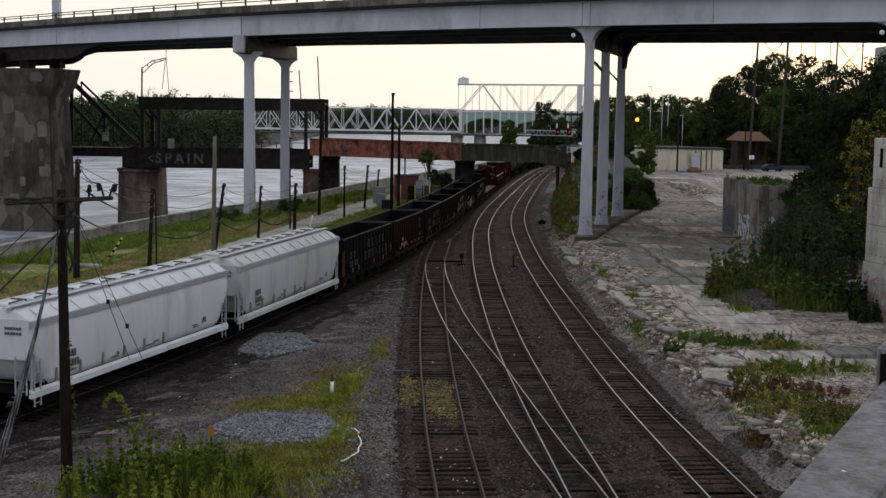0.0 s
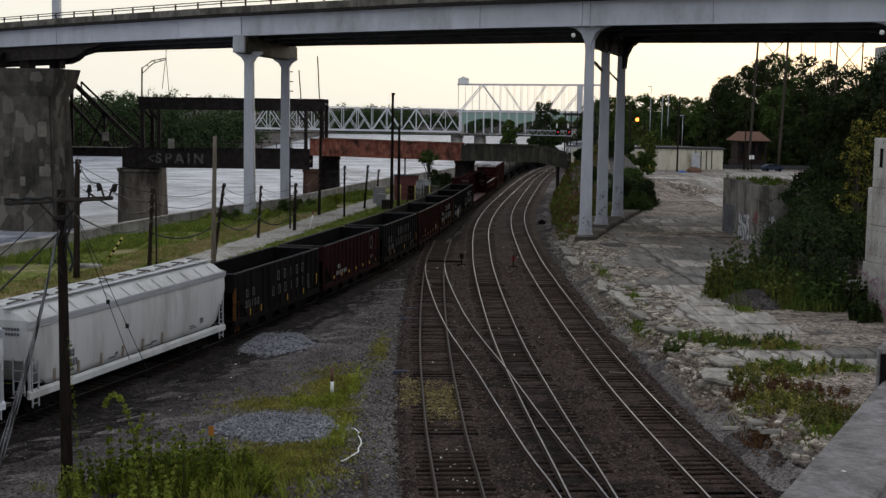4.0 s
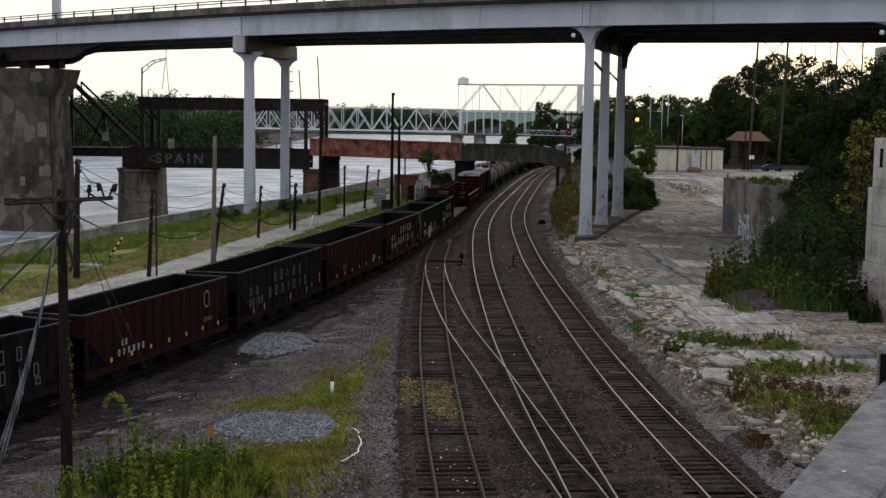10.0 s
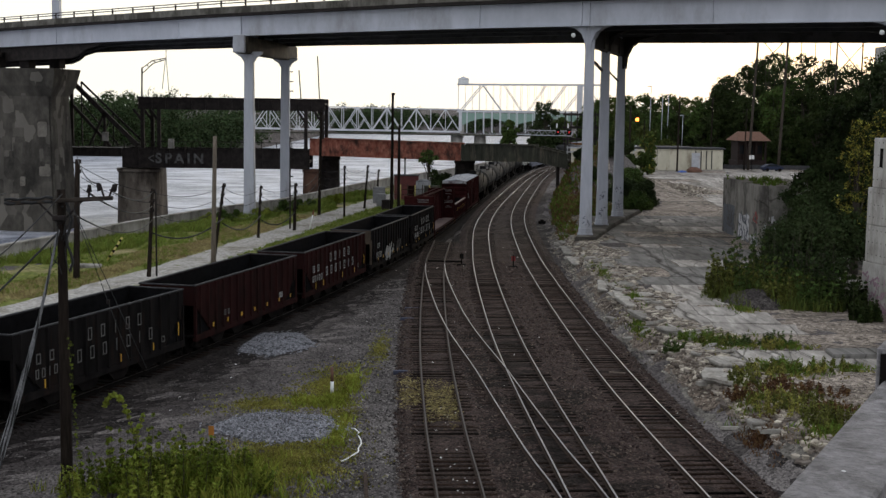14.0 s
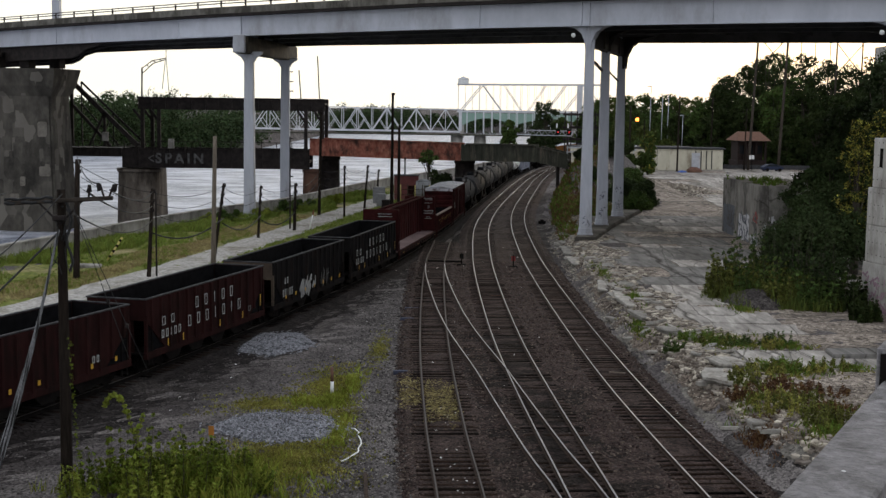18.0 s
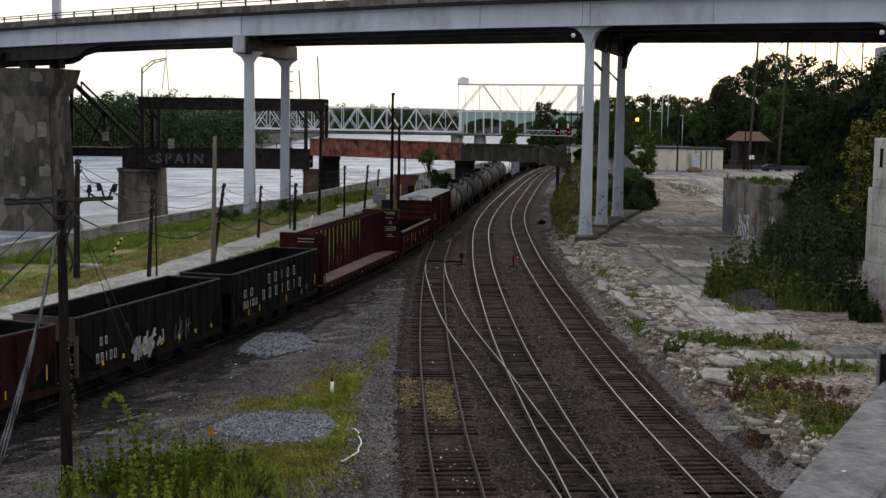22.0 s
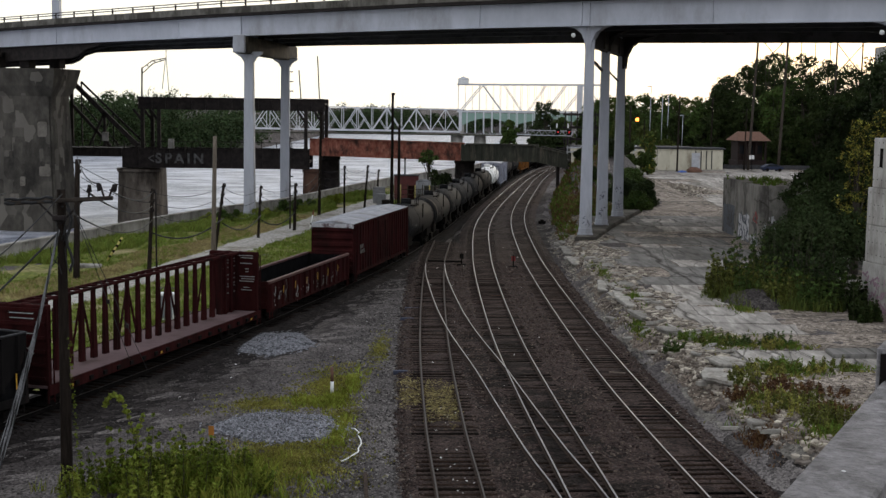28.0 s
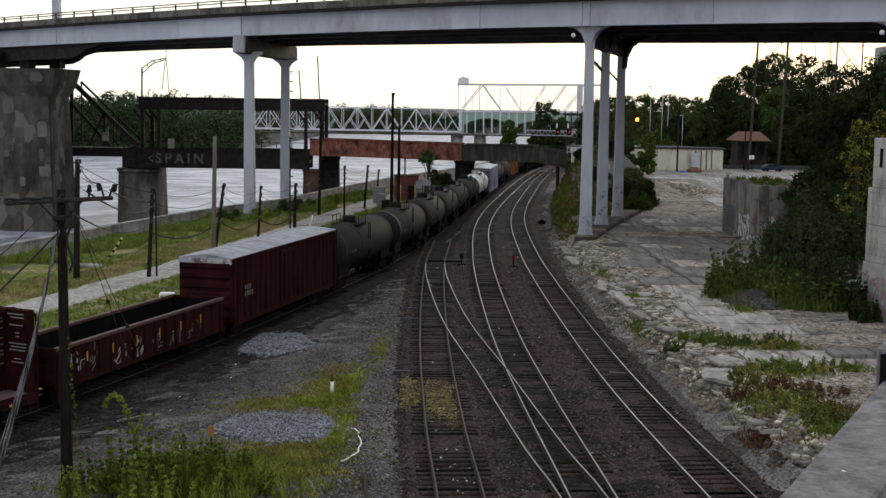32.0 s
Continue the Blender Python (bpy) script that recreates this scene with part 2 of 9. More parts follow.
# Darker leaf copy: shade among the lot shrubs is put into the colour.
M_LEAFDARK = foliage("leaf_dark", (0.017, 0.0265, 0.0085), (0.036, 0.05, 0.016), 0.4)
M_LEAFBUSH = foliage("leaf_bush", (0.115, 0.142, 0.016), (0.235, 0.262, 0.044))
M_LEAFYELLOW = foliage("leaf_yellow", (0.12, 0.11, 0.02), (0.3, 0.26, 0.05))
M_BARK = mat("bark", (0.03, 0.025, 0.02), (0.08, 0.065, 0.05), 4, 0.95, 0.6, stretch=(2, 2, 0.4))
M_CARGREY = mat("hopper_paint", (0.53, 0.54, 0.57), (0.6, 0.61, 0.64), 0.7, 0.5, 0.03, stain=(0.43, 0.43, 0.44), stain_scale=0.5, stain_at=0.6, stretch=(1.2, 1, 0.25))
M_CARRED = mat("oxide_red_paint", (0.0185, 0.0048, 0.005), (0.038, 0.0099, 0.0094), 1.2, 0.95, 0.15, stain=(0.0135, 0.0062, 0.0057), stain_scale=0.7, stretch=(1.5, 1, 0.4), spec=0.03)
M_CARBROWN = mat("brown_car_paint", (0.0145, 0.0056, 0.0055), (0.028, 0.0108, 0.0098), 1.2, 0.95, 0.15, stain=(0.0105, 0.0066, 0.0058), stain_scale=0.7, stretch=(1.5, 1, 0.4), spec=0.03)
M_CARDARK = mat("black_car_paint", (0.0055, 0.0051, 0.0051), (0.0135, 0.012, 0.0115), 1.2, 0.95, 0.15, stain=(0.02, 0.0125, 0.0098), stain_scale=0.7, stain_at=0.6, stretch=(1.5, 1, 0.4), spec=0.03)
M_INSIDE = mat("dark_inner_steel", (0.003, 0.003, 0.0033), (0.0085, 0.0083, 0.0088), 2, 0.95, 0.2, spec=0.03)
M_RIM = mat("worn_rim_steel", (0.018, 0.018, 0.019), (0.06, 0.06, 0.062), 2, 0.75, 0, metal=0.1, spec=0.1)
M_UNDER = mat("undercarriage", (0.005, 0.0044, 0.0044), (0.013, 0.011, 0.01), 3, 0.95, spec=0.04)
M_TANK = mat("tank_black", (0.0085, 0.0088, 0.0098), (0.017, 0.0177, 0.0193), 0.8, 0.75, 0.04, stain=(0.012, 0.012, 0.0125), stain_scale=0.5, stretch=(1, 1, 0.4), spec=0.09)
M_TANKBAND = mat("tank_dark_band", (0.005, 0.005, 0.0055), (0.011, 0.011, 0.012), 1.5, 0.7, 0.05, spec=0.12)
M_CABLE = mat("pale_cable", (0.075, 0.075, 0.078), (0.2, 0.2, 0.205), 7.0, 0.7, 0.4, stretch=(1, 1, 3), spec=0.2)
M_HOPPERRED = mat("faded_hopper_red", (0.0135, 0.0046, 0.0049), (0.027, 0.0086, 0.0088), 1.2, 0.95, 0.15, stain=(0.0105, 0.0056, 0.0054), stain_scale=0.7, stretch=(1.5, 1, 0.4), spec=0.05)
M_WHITE = mat("white_paint", (0.68, 0.68, 0.66), (0.78, 0.78, 0.76), 1.5, 0.6, stain=(0.5, 0.49, 0.46), stain_scale=0.8, stain_at=0.62)
M_ROOFTIN = mat("galvanised_roof", (0.36, 0.37, 0.4), (0.5, 0.51, 0.54), 1.2, 0.45, 0.1, metal=0.35, stain=(0.28, 0.25, 0.22), stain_scale=0.4, stain_at=0.6)
M_YELLOW = mat("yellow_reflector", (0.38, 0.2, 0.02), (0.5, 0.28, 0.03), 4, 0.5)
M_ORANGE = mat("orange_paint", (0.3, 0.115, 0.02), (0.38, 0.155, 0.03), 4, 0.7)
M_LETTER = mat("stencil_white", (0.2, 0.2, 0.195), (0.36, 0.36, 0.35), 5, 0.75)
M_LETTERDIM = mat("faded_stencil", (0.06, 0.057, 0.055), (0.125, 0.12, 0.115), 5, 0.85)
M_SPRAY = mat("old_spray_paint", (0.07, 0.068, 0.065), (0.15, 0.145, 0.14), 2.5, 0.9, stain=(0.03, 0.028, 0.026), stain_scale=1.2, stain_at=0.52)
M_LETTERDARK = mat("dark_stencil", (0.06, 0.065, 0.08), (0.12, 0.125, 0.14), 5, 0.7)
M_CREAM = mat("cream_siding", (0.5, 0.465, 0.36), (0.62, 0.585, 0.47), 0.8, 0.8, 0.1, stain=(0.3, 0.25, 0.18), stain_scale=0.6, stain_at=0.56, stretch=(1, 1, 0.4))
M_BRICK = mat("dark_brick", (0.014, 0.009, 0.008), (0.032, 0.02, 0.017), 3, 0.9, 0.3)
M_SHINGLE = mat("brown_shingle", (0.105, 0.055, 0.038), (0.16, 0.086, 0.06), 3, 0.9, 0.3)
M_DARKROOF = mat("tar_roof", (0.03, 0.03, 0.032), (0.06, 0.06, 0.062), 2, 0.9)
M_GLASS = mat("dark_glass", (0.015, 0.017, 0.02), (0.02, 0.023, 0.027), 1, 0.08)


def lamp_mat(name, colour, strength):
    m = bpy.data.materials.new(name)
    m.use_nodes = True
    p = m.node_tree.nodes["Principled BSDF"]
    p.inputs["Base Color"].default_value = (*colour, 1)
    p.inputs["Emission Color"].default_value = (*colour, 1)
    p.inputs["Emission Strength"].default_value = strength
    return m


M_REDLAMP = lamp_mat("red_signal_light", (1.0, 0.05, 0.05), 2.2)
M_SODIUM = lamp_mat("sodium_light", (1.0, 0.2, 0.03), 7.0)


# ---- building helpers ----
def box(bm, x0, x1, y0, y1, z0, z1, bevel=0.0):
    v = [bm.verts.new((x, y, z)) for x in (x0, x1) for y in (y0, y1) for z in (z0, z1)]
    f = [bm.faces.new([v[i] for i in q]) for q in ((0, 1, 3, 2), (4, 6, 7, 5), (0, 4, 5, 1), (2, 3, 7, 6), (0, 2, 6, 4), (1, 5, 7, 3))]
    if bevel:
        bmesh.ops.bevel(bm, geom=list({e for g in f for e in g.edges}), offset=bevel, segments=1, affect="EDGES")
    return bm


def rod(bm, a, b, r, seg=8, r2=None, caps=True):
    """A round bar from a to b."""
    a, b = Vector(a), Vector(b)
    q = (b - a).to_track_quat("Z", "Y").to_matrix()
    r2 = r if r2 is None else r2
    rings = []
    for c, rr in ((a, r), (b, r2)):
        rings.append([bm.verts.new(c + q @ Vector((rr * math.cos(2 * math.pi * i / seg), rr * math.sin(2 * math.pi * i / seg), 0))) for i in range(seg)])
    for i in range(seg):
        f = bm.faces.new((rings[0][i], rings[0][(i + 1) % seg], rings[1][(i + 1) % seg], rings[1][i]))
        f.smooth = seg > 5
    if caps:
        bm.faces.new(rings[0][::-1])
        bm.faces.new(rings[1])
    return bm


def beam(bm, a, b, w, h):
    """A square bar from a to b, w wide and h deep."""
    a, b = Vector(a), Vector(b)
    q = (b - a).to_track_quat("X", "Z").to_matrix()
    r = [[bm.verts.new(c + q @ Vector((0, y * w / 2, z * h / 2))) for y, z in ((-1, -1), (1, -1), (1, 1), (-1, 1))] for c in (a, b)]
    for i in range(4):
        bm.faces.new((r[0][i], r[0][(i + 1) % 4], r[1][(i + 1) % 4], r[1][i]))
    bm.faces.new(r[0][::-1])
    bm.faces.new(r[1])
    return bm


def loft(bm, rings, close=True, caps=True, smooth=False):
    """Skin a list of rings of points."""
    vs = [[bm.verts.new(p) for p in ring] for ring in rings]
    n = len(vs[0])
    for a, b in zip(vs, vs[1:]):
        for i in range(n if close else n - 1):
            bm.faces.new((a[i], a[(i + 1) % n], b[(i + 1) % n], b[i])).smooth = smooth
    if caps and close:
        bm.faces.new(vs[0][::-1])
        bm.faces.new(vs[-1])
    return bm


def tube(bm, pts, r, seg=6):
    """One smooth tube through a run of points."""
    rings = []
    for i, p in enumerate(pts):
        d = (Vector(pts[min(i + 1, len(pts) - 1)]) - Vector(pts[max(i - 1, 0)])).to_track_quat("Z", "Y").to_matrix()
        rings.append([Vector(p) + d @ Vector((r * math.cos(2 * math.pi * k / seg), r * math.sin(2 * math.pi * k / seg), 0)) for k in range(seg)])
    return loft(bm, rings, smooth=True)


def B():
    return bmesh.new()


def mesh_of(name, bm, material):
    bmesh.ops.recalc_face_normals(bm, faces=bm.faces)
    me = bpy.data.meshes.new(name)
    bm.to_mesh(me)
    bm.free()
    me.materials.append(material)
    return me


def part(name, bm, material, parent, label=""):
    ob = new(name, mesh_of(name, bm, material))
    ob.parent = parent
    if label:
        tagged(ob, label)
    return ob


def thing(name, m, label, category, group="", kind=""):
    ob = new(name)
    ob.empty_display_size = 0.3
    ob.matrix_basis = m
    return tagged(ob, label, category, group, kind)


def solid(name, bm, material, label, category, group="", kind="", m=None):
    ob = new(name, mesh_of(name, bm, material))
    if m is not None:
        ob.matrix_basis = m
    return tagged(ob, label, category, group, kind)


def raw(name, verts, faces, material, parent=None, smooth=False):
    me = bpy.data.meshes.new(name)
    me.from_pydata([tuple(v) for v in verts], [], [tuple(f) for f in faces])
    me.materials.append(material)
    if smooth:
        me.shade_smooth()
    ob = new(name, me)
    ob.parent = parent
    return ob


def spline(points, n=16):
    """Smooth plan curve through a few points: places, tangents and lengths along it."""
    c = np.array(points, float)
    q = np.vstack([2 * c[0] - c[1], c, 2 * c[-1] - c[-2]])
    out = []
    for i in range(len(c) - 1):
        a, b, d, e = q[i:i + 4]
        for u in np.arange(n) / n:
            out.append(0.5 * (2 * b + (d - a) * u + (2 * a - 5 * b + 4 * d - e) * u * u + (3 * b - a - 3 * d + e) * u ** 3))
    out = np.array(out + [c[-1]])
    tan = np.gradient(out, axis=0)
    tan /= np.hypot(tan[:, 0], tan[:, 1])[:, None]
    run = np.concatenate([[0], np.cumsum(np.hypot(*np.diff(out, axis=0).T))])
    return out, tan, run


class Line:
    def __init__(self, points, start=None):
        self.p, self.t, self.s = spline(points)
        if start is not None:
            self.s = self.s - self.s[np.argmin(np.hypot(self.p[:, 0] - start[0], self.p[:, 1] - start[1]))]

    def at(self, s, lat=0.0):
        """Place and heading at s metres; lat is to the right."""
        x, y = np.interp(s, self.s, self.p[:, 0]), np.interp(s, self.s, self.p[:, 1])
        tx, ty = np.interp(s, self.s, self.t[:, 0]), np.interp(s, self.s, self.t[:, 1])
        k = math.hypot(tx, ty)
        tx, ty = tx / k, ty / k
        return x + lat * ty, y - lat * tx, math.atan2(ty, tx)


def fall(line, y):
    """How far a line lies below the yard's level at y."""
    return float(np.interp(y, FALL_Y, FALL)) if line is TRAIN_LINE else 0.0


def sweep(bm, line, s0, s1, step, section):
    """Carry a closed section of (lateral, height) along a line."""
    rings = []
    for s in np.arange(s0, s1 + step * 0.5, step):
        ring = [(line.at(s, a), z) for a, z in section]
        rings.append([(x, y, z - fall(line, y)) for (x, y, _), z in ring])
    return loft(bm, rings)

# ---- plan ----
TRAIN_LINE = Line([(-36.0, 20.5), (-28.4, 29.6), (-22.5, 38.1), (-18.3, 47.25), (-15.2, 56.8), (-12.5, 66.4), (-10.1, 76.1), (-7.9, 85.9), (-5.9, 95.65),
                   (-4.26, 105.5), (-2.91, 115.4), (-1.83, 125.3), (-0.57, 138), (1.05, 156), (3.6, 179), (6.3, 202), (9.5, 229), (12.98, 257), (18.29, 287),
                   (26.3, 315), (38.04, 341), (53.5, 364), (72.5, 383), (94.5, 398), (120.5, 409), (150.5, 417), (184.5, 423), (224.5, 428), (269.5, 432), (314.5, 435)], (-18.3, 47.25))
EAST_LINE = Line([(11.6, 12), (10.3, 30), (9.43, 40.2), (8.4, 55), (7.85, 70), (7.45, 91), (7.4, 110), (8.05, 138), (9.8, 163), (13.6, 199), (17.3, 231), (22, 262), (29, 292), (38, 320), (50, 345)])
MID_LINE = Line([(6.2, 12), (5.35, 30), (4.93, 40), (4.1, 55), (3.5, 70), (3.2, 91), (3.3, 109), (4.1, 135), (6.4, 163), (10.8, 201), (14.5, 230), (19.2, 260), (26, 291), (35, 319), (47, 345)])
SPUR_LINE = Line([(2.1, 12), (1.15, 30), (0.68, 40), (0.15, 50), (-0.42, 68), (-0.66, 90), (-0.6, 104), (-0.35, 112), (-0.05, 120)])
CROSS_LINE = Line([(5.6, 28), (4.63, 40), (3.9, 45.5), (3.1, 53), (2.3, 60.8), (1.6, 66.6), (0.96, 72.5), (0.28, 81), (-0.4, 93), (-0.58, 99), (-0.61, 104.5)])
WALL_LINE = Line([(-52, 30), (-45, 60), (-39.5, 84), (-36.2, 100), (-33.0, 113.5), (-29.6, 129), (-24.8, 145.5), (-20.2, 158), (-16.8, 173), (-8.4, 212), (0.4, 241), (12, 290), (24, 360)])
BANK_Y = [-400, 30, 60, 84, 100, 113.5, 129, 145.5, 158, 173, 212, 241, 290, 360, 600, 900, 1400]
BANK_X = [-120, -52, -45, -39.5, -36.2, -33, -29.6, -24.8, -20.2, -16.8, -8.4, 0.4, 12, 24, 42, 60, 60]
TOE_Y, TOE_X = [10, 41, 49, 64, 82, 116, 140, 160, 185, 215, 260], [14.4, 11.6, 10.6, 9.8, 9.3, 9.9, 11.0, 12.4, 15, 18.5, 26]
LOT = 0.9
FALL_Y, FALL = [98, 110, 120, 130, 140, 155, 175, 300, 350], [0, 0.15, 0.3, 0.5, 0.72, 1.0, 1.1, 1.1, 0.0]  # the train's track falls away past the piers
WATER = -5.0


def smooth(a, b, x):
    t = np.clip((x - a) / (b - a), 0, 1)
    return t * t * (3 - 2 * t)


def ground_z(x, y):
    """Height of the bare ground."""
    x, y = np.asarray(x, float), np.asarray(y, float)
    z = np.full(np.broadcast(x, y).shape, -0.42)
    off = x - np.interp(y, TOE_Y, TOE_X)
    z = z + smooth(0.0, 2.6, off) * (LOT + 0.3)
    side = np.abs(x - np.interp(y, TRAIN_LINE.p[:, 1], TRAIN_LINE.p[:, 0]))
    z = z - np.interp(y, FALL_Y, FALL) * smooth(3.3, 2.0, side)
    z = z + 6.0 * smooth(13, 3, np.hypot((x - 21.5) * 1.25, (y - 184) * 0.62)) * smooth(0.3, 6, off)
    z = z + smooth(24, 70, off) * smooth(120, 300, y) * 6.0 * smooth(280, 310, y)
    bank = np.interp(y, BANK_Y, BANK_X) - x
    far = y - np.interp(x, [-3000, -400, -150, -112, -95, -80, -74, 60, 200], [240, 330, 432, 470, 492, 520, 880, 900, 900])
    wet = smooth(-0.1, 0.6, bank) * smooth(2, -8, far)
    z = z * (1 - wet) - 8.5 * wet
    return z + smooth(0, 200, far) * smooth(-1, 20, bank) * 8.0


def build_ground():
    xs = np.concatenate([[-4500, -2500, -1400, -800, -500, -380, -300, -240, -190], np.arange(-160, -60, 8), np.arange(-60, 60, 1.0), np.arange(60, 160, 6), [180, 240, 320, 500, 900, 1600, 2600, 4500]])
    ys = np.concatenate([[-800, -300, -100, -30], np.arange(0, 36, 4), np.arange(36, 130, 1.0), np.arange(130, 260, 2.0), np.arange(260, 500, 8), np.arange(500, 1000, 30), [1100, 1400, 2000, 3000, 4800]])
    X, Y = np.meshgrid(xs, ys)
    Z = ground_z(X, Y)
    rng = np.random.default_rng(3)
    near = (np.abs(X) < 60) & (Y < 260)
    off = X - np.interp(Y, TOE_Y, TOE_X)
    Z = Z + near * rng.normal(0, 0.02, Z.shape) + near * (off > 0) * (off < 3.2) * rng.normal(0, 0.05, Z.shape)
    nx, ny = len(xs), len(ys)
    v = np.column_stack([X.ravel(), Y.ravel(), Z.ravel()])
    f = [(j * nx + i, j * nx + i + 1, (j + 1) * nx + i + 1, (j + 1) * nx + i) for j in range(ny - 1) for i in range(nx - 1)]
    ob = raw("ground", v, f, M_EARTH, smooth=True)
    return tagged(ob, "dark gravelly railway yard ground running out to the hills", "ground", kind="structure")


def water_mat():
    m = bpy.data.materials.new("river_water")
    m.use_nodes = True
    n, l = m.node_tree.nodes, m.node_tree.links
    p = n["Principled BSDF"]
    p.inputs["Roughness"].default_value = 0.3
    p.inputs["IOR"].default_value = 1.33
    co = n.new("ShaderNodeTexCoord")
    hs = []
    for sc, st in ((0.34, (0.5, 0.8, 1)), (0.2, (0.35, 0.6, 1))):
        mp = n.new("ShaderNodeMapping")
        mp.inputs["Scale"].default_value = st
        mp.inputs["Rotation"].default_value = (0, 0, -0.25)
        no = n.new("ShaderNodeTexNoise")
        no.inputs["Scale"].default_value, no.inputs["Detail"].default_value, no.inputs["Roughness"].default_value = sc, 8, 0.7
        l.new(co.outputs["Object"], mp.inputs[0])
        l.new(mp.outputs[0], no.inputs["Vector"])
        hs.append(no)
    ad = n.new("ShaderNodeMath")
    ad.operation = "MULTIPLY_ADD"
    ad.inputs[1].default_value = 3.0
    l.new(hs[1].outputs["Fac"], ad.inputs[0])
    l.new(hs[0].outputs["Fac"], ad.inputs[2])
    bn = n.new("ShaderNodeBump")
    bn.inputs["Strength"].default_value, bn.inputs["Distance"].default_value = 0.5, 1.0
    l.new(ad.outputs[0], bn.inputs["Height"])
    l.new(bn.outputs[0], p.inputs["Normal"])
    # Pale streaks in the base colour stand for sky light on ripples.
    ramp = n.new("ShaderNodeValToRGB")
    ramp.color_ramp.elements[0].position, ramp.color_ramp.elements[1].position = 0.43, 0.57
    ramp.color_ramp.elements[0].color, ramp.color_ramp.elements[1].color = (0.145, 0.16, 0.205, 1), (0.5, 0.515, 0.575, 1)
    l.new(hs[1].outputs["Fac"], ramp.inputs[0])
    l.new(ramp.outputs[0], p.inputs["Base Color"])
    return m


def build_water():
    v = [(-4000, -700, WATER), (200, -700, WATER), (200, 1500, WATER), (-4000, 1500, WATER)]
    tagged(raw("river_water", v, [(0, 1, 2, 3)], water_mat()), "broad muddy river, sky light on its ripples put into the colour", "river", kind="structure")


RAIL = [(-0.07, -0.172), (0.07, -0.172), (0.07, -0.15), (0.016, -0.135), (0.016, -0.04), (0.036, -0.03), (0.036, -0.006), (-0.036, -0.006), (-0.036, -0.03), (-0.016, -0.04), (-0.016, -0.135), (-0.07, -0.15)]


def tie_mesh():
    bm = B()
    box(bm, -0.115, 0.115, -1.3, 1.3, -0.37, -0.165, 0.015)
    for y in (-0.75, 0.75):
        box(bm, -0.09, 0.09, y - 0.17, y + 0.17, -0.168, -0.155)
    return mesh_of("tie", bm, M_TIE)


TIE = tie_mesh()


def build_track(name, line, s0, s1, label, ties=(40, 95), shine=True, spread=2.15, bed=True, lift=0.0):
    """Two rails on ties: near ties are parts of their own, far ones joined."""
    root = thing(name, pose(0, 0, 0), label, "railway track", "railway tracks", "structure")
    step = 2.0
    if bed:
        bm = B()
        sweep(bm, line, s0, s1, step, [(-spread, -0.43), (spread, -0.43), (1.5, -0.19), (-1.5, -0.19)])
        # The train's own ballast also has the train's shade in its colour.
        part("ballast", bm, M_OILSHADE if line is TRAIN_LINE else M_BALLAST, root, "dark oily crushed-stone ballast")
    for side in (-0.7525, 0.7525):
        bm = B()
        sweep(bm, line, s0, s1, step, [(a + side, z + lift) for a, z in RAIL])
        r = part("rail", bm, M_UNDER if line is TRAIN_LINE else M_RUST, root)
        bm = B()
        sweep(bm, line, s0, s1, step, [(side - 0.03, lift - 0.006), (side + 0.03, lift - 0.006), (side + 0.021, lift), (side - 0.021, lift)])
        part("rail_head", bm, M_RAILTOP if shine else M_RUSTHEAD, r, "polished running surface" if shine else "dull rusty running surface")
    rng = random.Random(name)
    s = s0
    rest = B()
    while s < s1:
        x, y, h = line.at(s, rng.uniform(-0.05, 0.05))
        h += rng.uniform(-0.02, 0.02)
        if ties[0] < y < ties[1]:
            t = new("tie", TIE)
            t.parent = root
            t.matrix_basis = Matrix.Translation((x, y, rng.uniform(-0.034, 0.003))) @ Matrix.Rotation(h, 4, "Z")
        elif y < 260:
            c, d = math.cos(h), math.sin(h)
            z = (-0.289 if bed else -0.292) - fall(line, y)
            beam(rest, (x + d * 1.3, y - c * 1.3, z), (x - d * 1.3, y + c * 1.3, z), 0.23, 0.2)
        s += 0.56
    tagged(part("far_ties", rest, M_TIE, root, "rows of dark timber ties"), kind="stuff")
    return root


def build_tracks():
    build_track("railway_track", EAST_LINE, 12, EAST_LINE.s[-1], "curving main-line track with polished steel rails")
    build_track("railway_track", MID_LINE, 12, MID_LINE.s[-1], "curving main-line track with polished rails beside the spur")
    build_track("railway_track", SPUR_LINE, 12, SPUR_LINE.s[-1], "disused spur track with rusty rails and buried ties", shine=False, spread=1.9)
    build_track("railway_track", CROSS_LINE, 2, CROSS_LINE.s[-1] - 3, "crossover track joining the spur to the main line", ties=(0, 0), bed=False, lift=0.005)
    build_track("railway_track", TRAIN_LINE, -30, 420, "track under the freight train, dark ballast", ties=(45, 100), shine=False)


# ---- highway bridge overhead ----
U = Vector((0.756, -0.654, 0))      # along the deck, towards the near bank
W = Vector((0.654, 0.756, 0))       # across it
BR0 = Vector((12.8, 114.6, 0))      # foot of the front column of the bank pier
DECK_Z = 19.6


def deck_pt(u, w, z):
    if w > 20:  # the far edge flares out towards the bank
        w += np.interp(u, [-120, -77, -44, -3, 12, 60], [-9.0, -8.0, -4.5, 4.5, 6.5, 9.0])
    q = BR0 + U * u + W * w
    crest = 0.5 - (0.00016 if u > -48 else 0.00008) * (u + 48) ** 2
    return (q.x, q.y, DECK_Z + z + crest)


